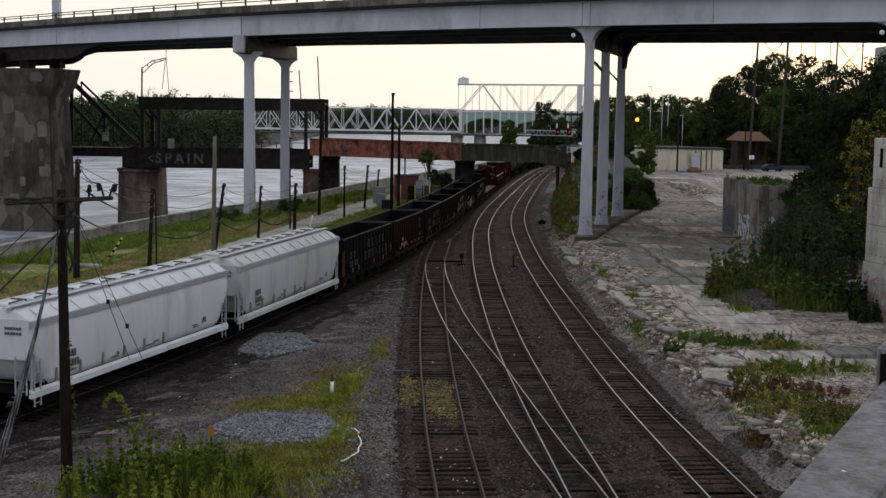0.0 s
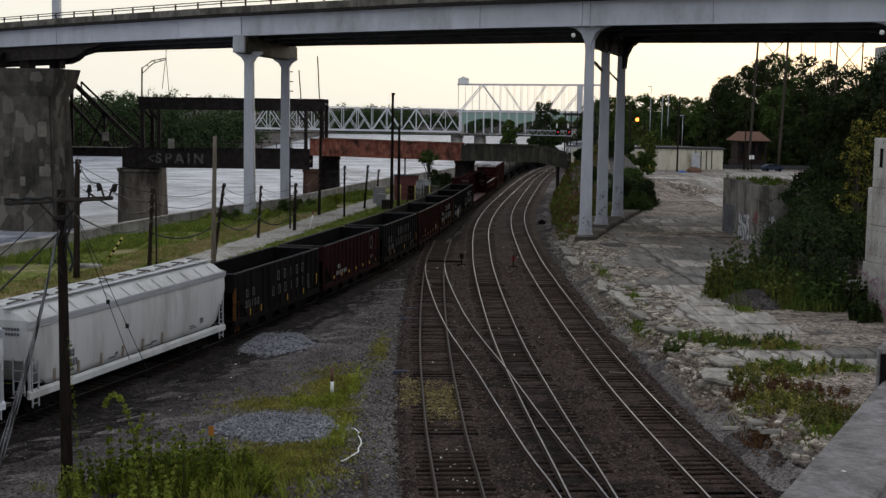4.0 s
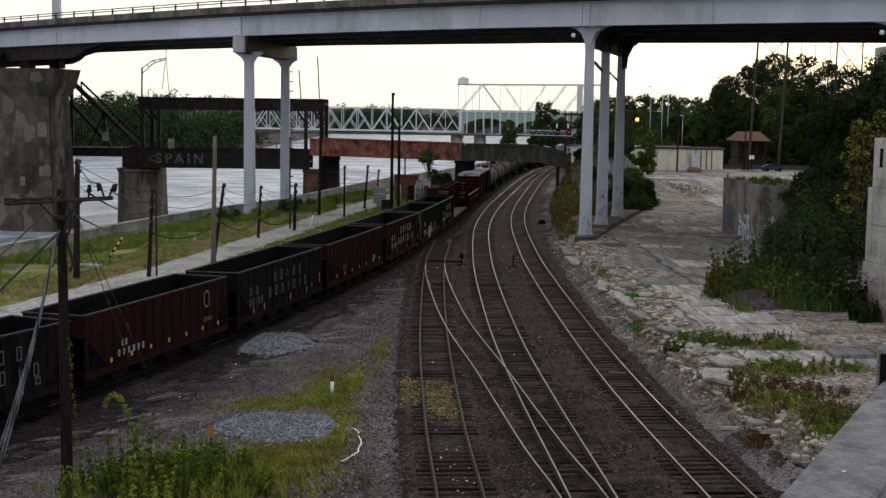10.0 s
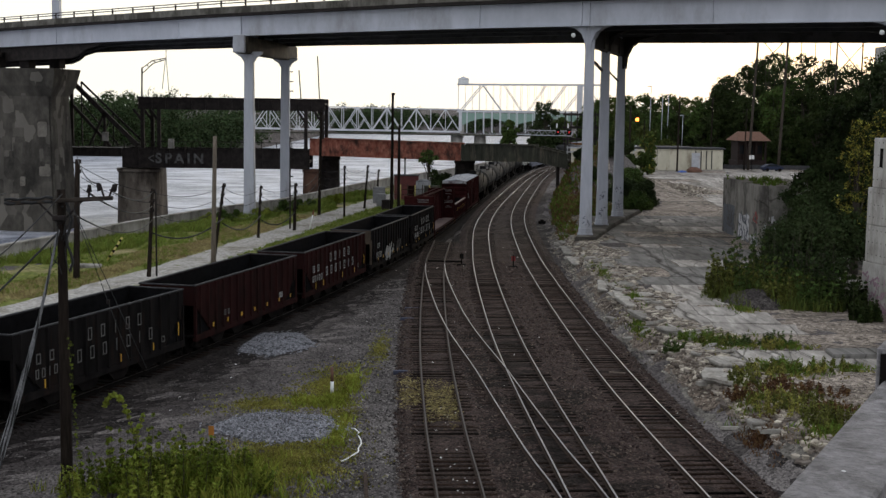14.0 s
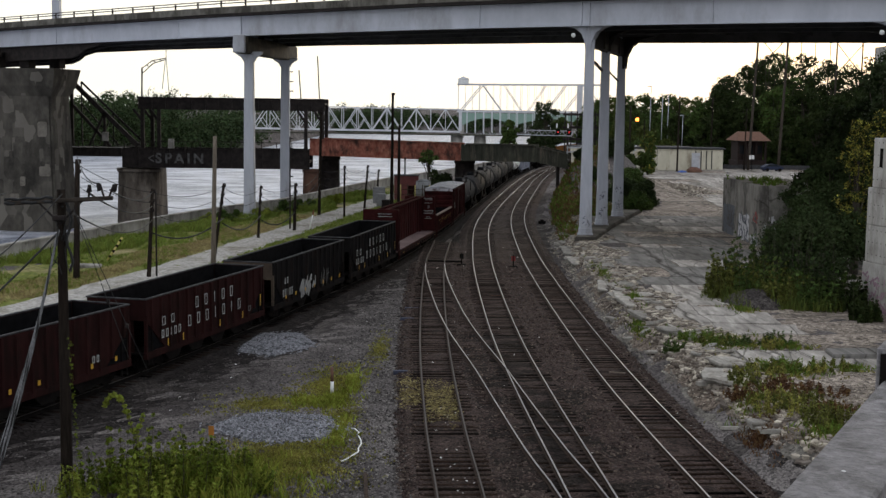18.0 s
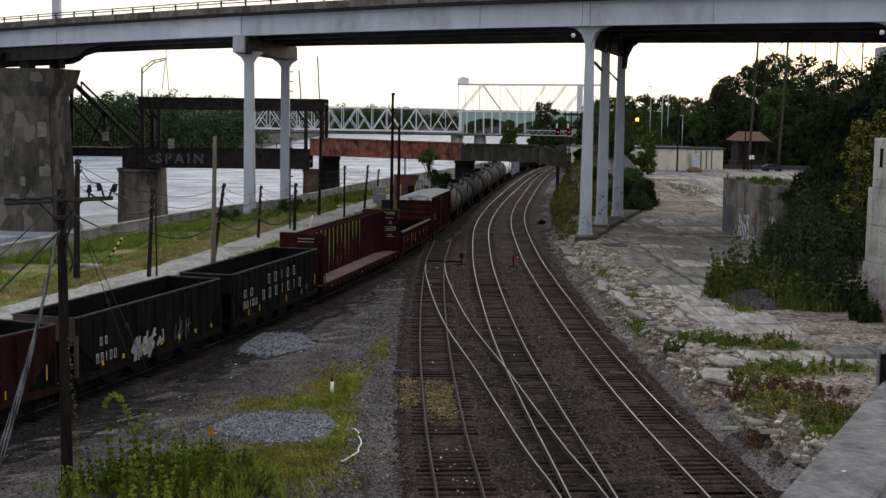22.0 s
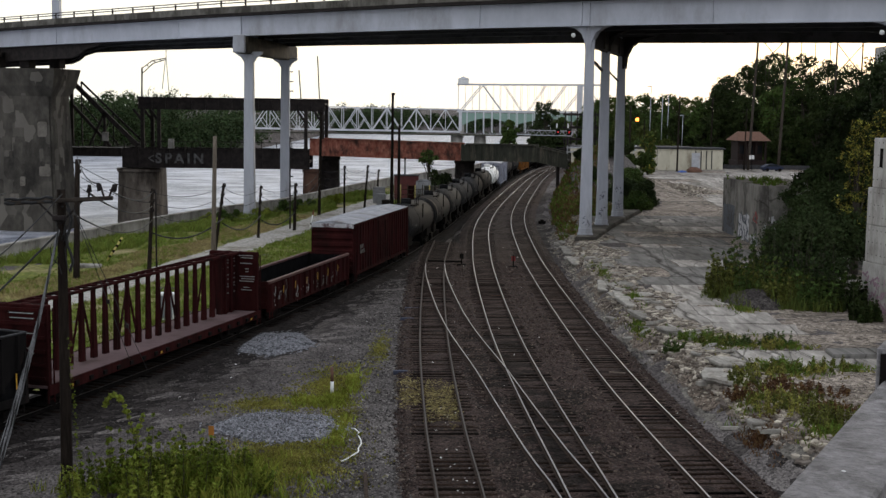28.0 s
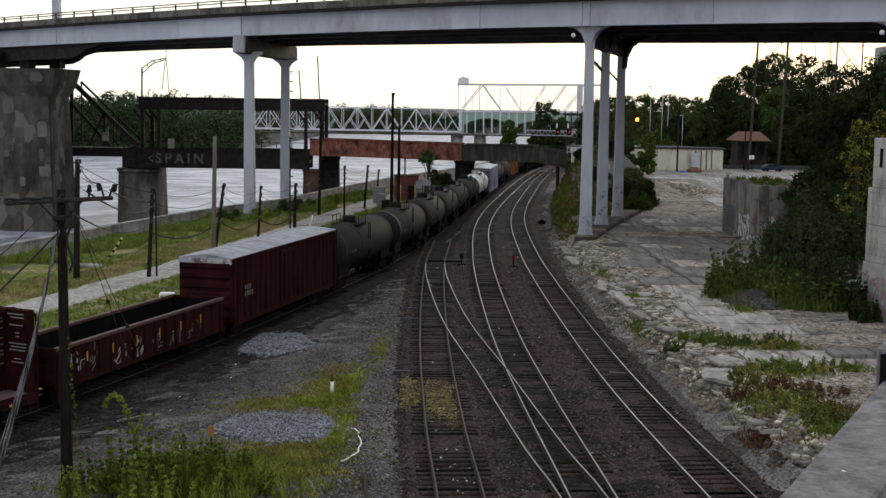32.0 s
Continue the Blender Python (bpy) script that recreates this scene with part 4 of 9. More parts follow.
# ---- pale truss bridge far upriver ----
def build_truss_bridge():
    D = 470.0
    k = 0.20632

    def P(view_x, view_y):
        """Pixel position to a point near depth D, fitted to the camera's view."""
        return Vector(((view_x - 784) * k, D + (view_x - 600) * 0.02, 12.31 - (view_y - 191.6 - (view_x - 784) * 0.0128) * k))

    t = thing("truss_bridge", pose(0, 0, 0), "long pale steel truss bridge crossing the river far away", "bridge", kind="structure")

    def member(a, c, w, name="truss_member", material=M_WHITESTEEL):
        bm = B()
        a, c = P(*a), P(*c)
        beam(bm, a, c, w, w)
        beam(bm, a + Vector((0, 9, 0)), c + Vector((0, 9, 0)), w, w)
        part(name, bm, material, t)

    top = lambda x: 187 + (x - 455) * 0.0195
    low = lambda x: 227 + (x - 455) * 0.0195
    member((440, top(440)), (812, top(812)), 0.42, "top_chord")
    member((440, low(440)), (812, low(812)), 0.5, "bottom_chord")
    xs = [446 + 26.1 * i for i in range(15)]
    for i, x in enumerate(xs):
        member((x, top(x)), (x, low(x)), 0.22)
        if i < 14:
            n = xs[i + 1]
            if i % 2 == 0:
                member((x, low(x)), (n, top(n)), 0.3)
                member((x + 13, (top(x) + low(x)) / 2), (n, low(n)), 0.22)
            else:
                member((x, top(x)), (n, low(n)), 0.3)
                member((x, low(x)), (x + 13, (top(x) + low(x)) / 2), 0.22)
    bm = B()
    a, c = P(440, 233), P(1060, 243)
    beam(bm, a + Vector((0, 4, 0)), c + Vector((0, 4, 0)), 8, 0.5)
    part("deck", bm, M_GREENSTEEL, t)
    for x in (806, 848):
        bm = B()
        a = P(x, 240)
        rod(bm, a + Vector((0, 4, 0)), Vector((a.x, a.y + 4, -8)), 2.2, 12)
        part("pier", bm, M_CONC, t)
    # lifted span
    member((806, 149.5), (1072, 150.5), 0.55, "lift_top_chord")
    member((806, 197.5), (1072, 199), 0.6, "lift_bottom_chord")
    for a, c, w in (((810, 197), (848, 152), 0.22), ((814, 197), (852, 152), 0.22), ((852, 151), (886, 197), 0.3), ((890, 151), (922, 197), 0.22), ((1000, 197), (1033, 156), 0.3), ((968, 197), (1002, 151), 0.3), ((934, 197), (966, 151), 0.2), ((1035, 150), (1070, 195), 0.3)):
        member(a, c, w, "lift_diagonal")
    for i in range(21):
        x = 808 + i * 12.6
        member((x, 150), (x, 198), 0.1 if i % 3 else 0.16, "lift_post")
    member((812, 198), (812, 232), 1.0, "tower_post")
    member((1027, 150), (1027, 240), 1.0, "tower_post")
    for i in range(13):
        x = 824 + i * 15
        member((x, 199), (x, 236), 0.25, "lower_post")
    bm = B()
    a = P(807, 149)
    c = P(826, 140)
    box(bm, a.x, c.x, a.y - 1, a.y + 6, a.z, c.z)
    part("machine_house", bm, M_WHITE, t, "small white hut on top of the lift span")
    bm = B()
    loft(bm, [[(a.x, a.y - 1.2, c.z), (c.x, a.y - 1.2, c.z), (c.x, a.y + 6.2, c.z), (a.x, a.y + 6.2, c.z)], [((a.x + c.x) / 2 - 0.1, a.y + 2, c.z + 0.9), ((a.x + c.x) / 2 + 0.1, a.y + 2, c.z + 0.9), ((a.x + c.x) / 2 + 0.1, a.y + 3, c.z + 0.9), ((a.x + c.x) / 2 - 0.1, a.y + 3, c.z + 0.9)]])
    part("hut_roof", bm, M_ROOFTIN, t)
    # green arched road bridge behind it
    D2 = 760.0
    q = 0.33363
    g = thing("green_road_bridge", pose(0, 0, 0), "pale green girder road bridge in the far distance", "bridge", kind="structure")
    m = mat("faded_green_paint", (0.2, 0.3, 0.25), (0.26, 0.36, 0.3), 0.2, 0.7)
    for x0, x1 in ((815, 905), (905, 1040)):
        bm = B()
        rings = []
        for i in range(13):
            u = i / 12
            view_x = x0 + (x1 - x0) * u
            sag = 9 + 13 * abs(2 * u - 1) ** 2
            X = (view_x - 784) * q
            zt = 12.31 - (201 - 193) * q
            rings.append([(X, D2, zt - sag * q), (X, D2 + 9, zt - sag * q), (X, D2 + 9, zt), (X, D2, zt)])
        loft(bm, rings)
        part("arched_girder", bm, m, g)
    for view_x in (815, 905, 1040):
        bm = B()
        X = (view_x - 784) * q
        box(bm, X - 1.2, X + 1.2, D2 + 1, D2 + 8, -8, 3.0)
        part("pier", bm, M_CONC, g)

# ---- freight train ----
WHEELS = []


def car(name, s0, s1, label, group=""):
    """A rail car between s0 and s1 metres along its line at the start; x is forward, -y the side towards the yard."""
    ob = thing(name, pose(0, 0, 0), label, "freight car", group or "freight train")
    ob["s0"], ob["s1"] = s0, s1
    CARS.append((ob, s0, s1))
    return ob


CARS = []


def wheel_mesh():
    bm = B()
    rod(bm, (0, -0.95, 0), (0, 0.95, 0), 0.08, 8)
    for y in (-0.75, 0.75):
        rod(bm, (0, y - 0.06, 0), (0, y + 0.06, 0), 0.46, 20)
        rod(bm, (0, y + (0.06 if y < 0 else -0.06), 0), (0, y + (0.09 if y < 0 else -0.09), 0), 0.49, 20)
        for k in range(4):
            a = k * math.pi / 2
            rod(bm, (0.28 * math.cos(a), y - 0.075, 0.28 * math.sin(a)), (0.28 * math.cos(a), y + 0.075, 0.28 * math.sin(a)), 0.05, 6)
    return mesh_of("wheelset", bm, M_UNDER)


def truck_mesh():
    bm = B()
    for y in (-0.98, 0.98):
        loft(bm, [[(x, y + q, z) for x, z in ((-1.2, 0.42), (-0.55, 0.28), (0.55, 0.28), (1.2, 0.42), (1.2, 0.62), (0.6, 0.78), (-0.6, 0.78), (-1.2, 0.62))] for q in (-0.08, 0.08)])
        for x in (-0.9, 0.9):
            box(bm, x - 0.16, x + 0.16, y - 0.13, y + 0.13, 0.32, 0.6, 0.03)
        for x in (-0.2, 0, 0.2):
            rod(bm, (x, y, 0.32), (x, y, 0.55), 0.07, 8)
    box(bm, -0.2, 0.2, -1.0, 1.0, 0.45, 0.8, 0.03)
    return mesh_of("truck", bm, M_UNDER)


WHEELSET, TRUCK = wheel_mesh(), truck_mesh()


def running_gear(c, L, inset=2.0, spin=True):
    for x in (-L / 2 + inset, L / 2 - inset):
        t = new("truck", TRUCK)
        t.parent = c
        t.matrix_basis = pose(x, 0, 0)
        for k in (-0.9, 0.9):
            w = new("wheelset", WHEELSET)
            w.parent = t
            w.matrix_basis = pose(k, 0, 0.46)
            if spin:
                WHEELS.append((w, k))
    bm = B()
    box(bm, -L / 2 - 0.45, L / 2 + 0.45, -0.16, 0.16, 0.72, 1.02)
    part("centre_sill", bm, M_UNDER, c)
    for d in (-1, 1):
        bm = B()
        box(bm, d * (L / 2 + 0.4) - 0.22, d * (L / 2 + 0.4) + 0.22, -0.13, 0.13, 0.76, 1.0, 0.03)
        part("coupler", bm, M_UNDER, c)


def ladder(c, x, y, z0, z1, material, along="x", w=0.42, n=None):
    bm = B()
    n = n or int((z1 - z0) / 0.38)
    dx, dy = (w / 2, 0) if along == "x" else (0, w / 2)
    for sgn in (-1, 1):
        box(bm, x + sgn * dx - 0.025, x + sgn * dx + 0.025, y + sgn * dy - 0.025, y + sgn * dy + 0.025, z0, z1)
    for i in range(n):
        z = z0 + 0.15 + i * (z1 - z0 - 0.25) / max(n - 1, 1)
        beam(bm, (x - dx, y - dy, z), (x + dx, y + dy, z), 0.03, 0.03)
    part("ladder", bm, material, c)


def bars(c, cells, y, material):
    """Flat bars of lettering size on the side at y: (x, z, w, h)."""
    for x, z, w, h in cells:
        bm = B()
        box(bm, x - w / 2, x + w / 2, y - 0.006, y + 0.004, z - h / 2, z + h / 2)
        part("stencil_bar", bm, material, c)


def spots(c, xs, y, z, w, h, material=M_YELLOW):
    for x in xs:
        bm = B()
        box(bm, x - w / 2, x + w / 2, y - 0.008, y + 0.004, z - h / 2, z + h / 2)
        part("reflector", bm, material, c, "yellow reflective strip")


def covered_hopper(s0, s1, seed, label, paint=M_CARGREY, spin=True, marks=1):
    c = car("covered_hopper", s0, s1, label)
    L = s1 - s0
    h = L / 2
    # body: rounded sides that tuck in to the end slopes
    half = [(0.0, 1.1), (1.44, 1.12), (1.5, 1.5), (1.575, 2.4), (1.575, 3.2), (1.53, 3.82), (1.5, 3.86), (1.0, 4.2), (0.5, 4.34), (0.0, 4.36)]

    def ring(x, low):
        pts = []
        for y, z in half:
            pts.append((x, -y, max(z, low) if z < 3.8 else z))
        for y, z in half[-2:0:-1]:
            pts.append((x, y, max(z, low) if z < 3.8 else z))
        return pts
    bm = B()
    xs = [(-h + 0.02 + q, z) for q, z in ((0, 2.95), (0.22, 2.55), (0.5, 2.0), (0.85, 1.5), (1.15, 1.24), (1.3, 1.22))]
    xs += [(-x, z) for x, z in xs[::-1]]
    loft(bm, [ring(x, z) for x, z in xs])
    for f in bm.faces:
        f.smooth = abs(f.normal.x) < 0.2
    part("body", bm, paint, c, "rounded grey steel hopper body")
    for d in (-1, 1):
        # Band under the eaves: the roof overhang's shadow is its darker grey.
        bm = B()
        box(bm, -h - 0.02, h + 0.02, d * 1.58 - 0.03, d * 1.58 + 0.03, 3.62, 3.9)
        for k in range(3):
            z = 3.66 + k * 0.09
            beam(bm, (-h, d * 1.62, z), (h, d * 1.62, z), 0.03, 0.035)
        part("roof_rail", bm, mat_band, c, "ribbed band under the eaves, its shadow in the darker grey")
        bm = B()
        loft(bm, [[(x, d * 1.6, 0.86), (x, d * 1.46, 0.86), (x, d * 1.46, 1.2), (x, d * 1.5, 1.2), (x, d * 1.6, 1.1)] for x in (-h, h)])
        part("side_sill", bm, paint, c, "pale side sill with bright top edge")
        for i in range(12):
            bm = B()
            x = -h + 0.9 + i * (L - 1.8) / 11
            loft(bm, [[(x + q, d * 1.0, 4.22), (x + q, d * 1.5, 3.88), (x + q, d * 1.5, 3.92), (x + q, d * 1.0, 4.28)] for q in (-0.05, 0.05)])
            part("roof_rib", bm, paint, c)
        for x in (-h + 0.12, h - 0.12):
            bm = B()
            beam(bm, (x, d * 1.5, 0.9), (x, d * 1.5, 3.0), 0.07, 0.09)
            part("corner_post", bm, mat_band, c)
            ladder(c, x + (0.3 if x < 0 else -0.3), d * 1.56, 0.5, 2.35, mat_band, n=5)
            bm = B()
            box(bm, x + (0.12 if x < 0 else -0.5), x + (0.5 if x < 0 else -0.12), d * 1.55 - 0.03, d * 1.55 + 0.03, 0.42, 0.47)
            part("stirrup", bm, M_UNDER, c)
    for d in (-1, 1):
        bm = B()
        loft(bm, [[(d * (h - 0.12), y, 2.9), (d * (h - 1.3), y, 1.2), (d * (h - 1.2), y, 1.15), (d * (h - 0.04), y, 2.85)] for y in (-1.46, 1.46)])
        part("slope_sheet", bm, M_UNDER, c, "dark end slope")
        bm = B()
        box(bm, d * (h - 0.03) - 0.04, d * (h - 0.03) + 0.04, -1.5, 1.5, 2.35, 3.95, 0.0)
        part("end_panel", bm, paint, c)
        bm = B()
        box(bm, min(d * h, d * (h - 1.4)), max(d * h, d * (h - 1.4)), -1.5, 1.5, 1.0, 1.08)
        part("end_platform", bm, M_UNDER, c)
        ladder(c, d * (h + 0.06), -1.15, 1.0, 2.5, mat_band, "y", 0.5, 4)
    # running board and hatches on the roof
    bm = B()
    for d in (-1, 1):
        box(bm, -h - 0.25, h + 0.25, d * 0.62 - 0.14, d * 0.62 + 0.14, 4.4, 4.44)
    part("running_board", bm, M_ROOFTIN, c)
    for i in range(10):
        x = -h + 1.0 + i * (L - 2.0) / 9
        bm = B()
        box(bm, x - 0.62, x + 0.62, -0.32, 0.32, 4.36, 4.47, 0.03)
        hatch = part("hatch", bm, paint, c, "round-edged roof hatch cover")
        bm = B()
        beam(bm, (x - 0.5, -0.3, 4.49), (x + 0.45, -0.26, 4.5), 0.06, 0.045)
        box(bm, x + 0.52, x + 0.6, -0.36, 0.34, 4.44, 4.52)
        part("hatch_bar", bm, M_HATCHBAR, hatch)
    for x in (-h + 3.4, 0, h - 3.4):
        bm = B()
        loft(bm, [[(x + a, y, z) for a, y in ((-k, -k * 0.8), (k, -k * 0.8), (k, k * 0.8), (-k, k * 0.8))] for k, z in ((1.55, 1.3), (0.55, 0.42), (0.55, 0.3))])
        part("discharge_hopper", bm, M_UNDER, c)
    y = -1.595
    if marks:
        bars(c, [(-h + 2.45 + i * 0.2, 2.2, 0.14, 0.3) for i in range(4)] + [(-h + 2.45 + i * 0.2, 1.8, 0.14, 0.3) for i in range(5)], y, M_LETTERDARK)
        bars(c, [(-h + 2.6 + 0.1 * i, 1.5 - 0.001 * i, 0.07, 0.1) for i in range(6)] + [(0.6, 1.42, 0.9, 0.07), (-2.4, 1.42, 0.6, 0.07)], -1.56, M_LETTERDARK)
        bars(c, [(h - 2.6, 1.75, 0.28, 0.26), (-h + 6.4, 1.55, 0.2, 0.12)], -1.59, M_LETTERDARK)
        for i in range(6):
            bm = B()
            box(bm, -h + 1.7 + i * 1.75, -h + 1.78 + i * 1.75, -1.6, -1.5, 1.28, 1.78)
            part("grab_post", bm, M_POSTRUST, c, "small rubbed brown upright")
        bars(c, [(h - 3.6, 1.62, 0.5, 0.06), (h - 3.5, 1.52, 0.7, 0.05), (1.2, 1.5, 0.5, 0.08)], -1.57, M_LETTERDARK)
        bm = B()
        for k in range(2):
            for i in range(6):
                box(bm, -h - 0.055, -h - 0.045, -1.2 + i * 0.13, -1.1 + i * 0.13, 3.35 + k * 0.2, 3.46 + k * 0.2)
        part("end_stencil", bm, M_LETTERDARK, c, "two short dark stencil rows")
    running_gear(c, L, 2.1, spin)
    return c


mat_band = mat("grey_band", (0.3, 0.305, 0.32), (0.36, 0.365, 0.38), 1.0, 0.6)
M_HATCHBAR = mat("dirty_hatch_steel", (0.05, 0.046, 0.04), (0.12, 0.11, 0.095), 3.0, 0.8)
M_POSTRUST = mat("rubbed_brown_steel", (0.2, 0.16, 0.13), (0.3, 0.26, 0.22), 4.0, 0.85)
M_CARBEIGE = mat("dusty_hopper_paint", (0.43, 0.43, 0.425), (0.5, 0.5, 0.495), 0.7, 0.55, 0.03, stain=(0.34, 0.33, 0.315), stain_scale=0.5, stain_at=0.56, stretch=(1.2, 1, 0.25))


def coal_hopper(s0, s1, seed, label, paint, letters=(), spotz=1.35, tall=False, graffiti=False, spin=True, end=None):
    c = car("coal_hopper", s0, s1, label)
    L = s1 - s0
    h = L / 2
    top = 3.5
    for d in (-1, 1):
        y = d * 1.46
        bm = B()
        # side sheet, cut away under the end slopes
        for q0, q1 in ((y - 0.03, y + 0.03),):
            prof = [(-h + 1.9, 1.05), (h - 1.9, 1.05), (h - 0.35, 2.3), (h - 0.05, 2.75), (h - 0.05, top), (-h + 0.05, top), (-h + 0.05, 2.75), (-h + 0.35, 2.3)]
            loft(bm, [[(x, q, z) for x, z in prof] for q in (q0, q1)])
        side = part("side", bm, paint, c)
        n = 15
        for i in range(n):
            x = -h + 0.55 + i * (L - 1.1) / (n - 1)
            z0 = 1.0 if abs(x) < h - 1.9 else 1.0 + (abs(x) - (h - 1.9)) * 0.85
            bm = B()
            loft(bm, [[(x - 0.12, y + d * 0.03, z), (x - 0.07, y + d * 0.13, z), (x + 0.07, y + d * 0.13, z), (x + 0.12, y + d * 0.03, z)] for z in (z0, top - 0.02)])
            part("side_post", bm, paint, side)
        bm = B()
        box(bm, -h, h, y - 0.05, y + 0.08, top, top + 0.07, 0.02)
        part("top_rail", bm, M_RIM, c, "worn steel rim, rubbed pale")
        bm = B()
        box(bm, -h, h, y - 0.08, y + 0.1, 0.78, 1.08)
        part("side_sill", bm, paint, c)
        for x in (-h + 0.1, h - 0.1):
            bm = B()
            beam(bm, (x, y, 0.9), (x, y, 2.8), 0.14, 0.14)
            part("corner_post", bm, end if end and x < 0 else paint, c)
            ladder(c, x + (0.35 if x < 0 else -0.35), y, 0.4, 2.6, end if end is M_ENDRUST and x < 0 else M_UNDER)
    for d in (-1, 1):
        bm = B()
        box(bm, d * (h - 0.05) - 0.04, d * (h - 0.05) + 0.04, -1.46, 1.46, 2.55, top)
        part("end_sheet", bm, end if end is M_ENDTAN and d < 0 else paint, c)
        bm = B()
        box(bm, d * (h - 0.05) - 0.05, d * (h - 0.05) + 0.05, -1.5, 1.5, top, top + 0.07, 0.02)
        part("end_rail", bm, M_RIM, c)
        bm = B()
        loft(bm, [[(d * (h - 0.1), y, 2.65), (d * (h - 2.6), y, 0.95), (d * (h - 2.5), y, 0.9), (d * (h - 0.02), y, 2.6)] for y in (-1.42, 1.42)])
        part("slope_sheet", bm, M_INSIDE, c, "sloping coal-black end floor")
        for y in (-0.75, 0.75):
            bm = B()
            beam(bm, (d * (h - 0.15), y, 1.0), (d * (h - 0.15), y, 2.55), 0.12, 0.12)
            part("end_brace", bm, paint, c)
        bm = B()
        box(bm, min(d * h, d * (h - 1.6)), max(d * h, d * (h - 1.6)), -1.45, 1.45, 0.98, 1.06)
        part("end_platform", bm, M_UNDER, c)
    bm = B()
    box(bm, -h + 1.9, h - 1.9, -1.42, 1.42, 0.9, 0.98)
    for d in (-1, 1):
        box(bm, -h + 0.2, h - 0.2, d * 1.41 - 0.01, d * 1.41 + 0.01, 1.0, top - 0.02)
    box(bm, -h + 0.1, -h + 0.12, -1.4, 1.4, 2.6, top - 0.02)
    box(bm, h - 0.12, h - 0.1, -1.4, 1.4, 2.6, top - 0.02)
    part("floor", bm, M_INSIDE, c, "coal-dusted empty interior")
    for k in range(4):
        x = -h + 3.1 + k * (L - 6.2) / 3
        bm = B()
        loft(bm, [[(x + a, y, z) for a, y in ((-q, -1.3), (q, -1.3), (q, 1.3), (-q, 1.3))] for q, z in ((1.25, 0.98), (0.45, 0.3))])
        part("discharge_hopper", bm, M_UNDER, c)
        bm = B()
        box(bm, x - 0.07, x + 0.07, -1.4, 1.4, 1.4, 1.7)
        part("cross_ridge", bm, M_INSIDE, c)
    if tall:
        for k in range(5):
            bm = B()
            x = -h + 2 + k * (L - 4) / 4
            beam(bm, (x, -1.4, top - 0.1), (x, 1.4, top - 0.1), 0.12, 0.12)
            part("cross_tie", bm, M_INSIDE, c)
    y = -1.6
    rng = random.Random(seed)
    for words, x, z, w, hgt, pitch, material in letters:
        if words == 0:  # ring emblem
            bm = B()
            for k in range(18):
                a0, a1 = k * math.pi / 9, (k + 1) * math.pi / 9
                bm.faces.new([bm.verts.new((x + r * math.cos(a), y - 0.004, z + 1.35 * r * math.sin(a))) for r, a in ((0.34, a0), (0.34, a1), (0.24, a1), (0.24, a0))])
            bmesh.ops.remove_doubles(bm, verts=bm.verts, dist=0.001)
            part("ring_emblem", bm, material, c, "faded pale ring emblem")
        for i in range(words):
            letter_block(c, x + i * pitch, z, w, hgt, y, material, (words, i) in ((5, 2), (7, 3), (7, 5)))
    if spotz and not seed % 2:
        spots(c, [-h + 1.95, -h + 3.5, -h + 7.6, h - 3.1], -1.605, 1.3, 0.07, 0.34)
        spots(c, [h - 0.75], -1.605, 1.75, 0.07, 0.62)
        bars(c, [(h - 2.2, 1.62, 0.3, 0.04), (h - 2.2, 1.38, 0.3, 0.04), (h - 2.33, 1.5, 0.04, 0.2), (h - 2.07, 1.5, 0.04, 0.2)], -1.6, M_LETTERDIM)
    elif spotz:
        spots(c, [-h + 1.9 + i * (L - 3.2) / 6 for i in range(7)], -1.605, spotz, 0.16, 0.2)
    if graffiti:
        bm = B()
        for i in range(34):
            x, z = -h + rng.uniform(4.4, 7.6), rng.uniform(1.15, 1.85)
            a, r = rng.choice((1.3, 1.5, 1.7, 0.2, 0.9)), rng.uniform(0.15, 0.4)
            beam(bm, (x - r * math.cos(a), y, z - r * math.sin(a)), (x + r * math.cos(a), y, z + r * math.sin(a)), 0.01, rng.uniform(0.08, 0.24))
        tagged(part("paint_patch", bm, M_LETTER, c, "sprayed white lettering patch"), kind="stuff")
        bm = B()
        for i in range(14):
            x, z = -h + rng.uniform(8.1, 9.8), rng.uniform(1.2, 2.0)
            a, r = rng.choice((1.3, 1.5, 1.7, 0.2, 0.9)), rng.uniform(0.15, 0.35)
            beam(bm, (x - r * math.cos(a), y, z - r * math.sin(a)), (x + r * math.cos(a), y, z + r * math.sin(a)), 0.01, 0.05)
        tagged(part("paint_scrawl", bm, M_LETTERDIM, c, "dim sprayed scrawl"), kind="stuff")
    running_gear(c, L, 1.75, spin)
    return c


def letter_block(c, x, z, w, h, y, material, slim=False):
    """One letter's place: a plain hollow oblong, or a single upright where the letter is slim."""
    bm = B()
    t = 0.05
    if slim:
        cells = [(-t / 2, t / 2, -h / 2, h / 2)]
    else:
        w *= 0.88
        cells = [(-w / 2, -w / 2 + t, -h / 2, h / 2), (w / 2 - t, w / 2, -h / 2, h / 2), (-w / 2 + t, w / 2 - t, h / 2 - t, h / 2), (-w / 2 + t, w / 2 - t, -h / 2, -h / 2 + t)]
    for x0, x1, z0, z1 in cells:
        box(bm, x + x0, x + x1, y - 0.006, y + 0.004, z + z0, z + z1)
    part("letter_bar", bm, material, c)


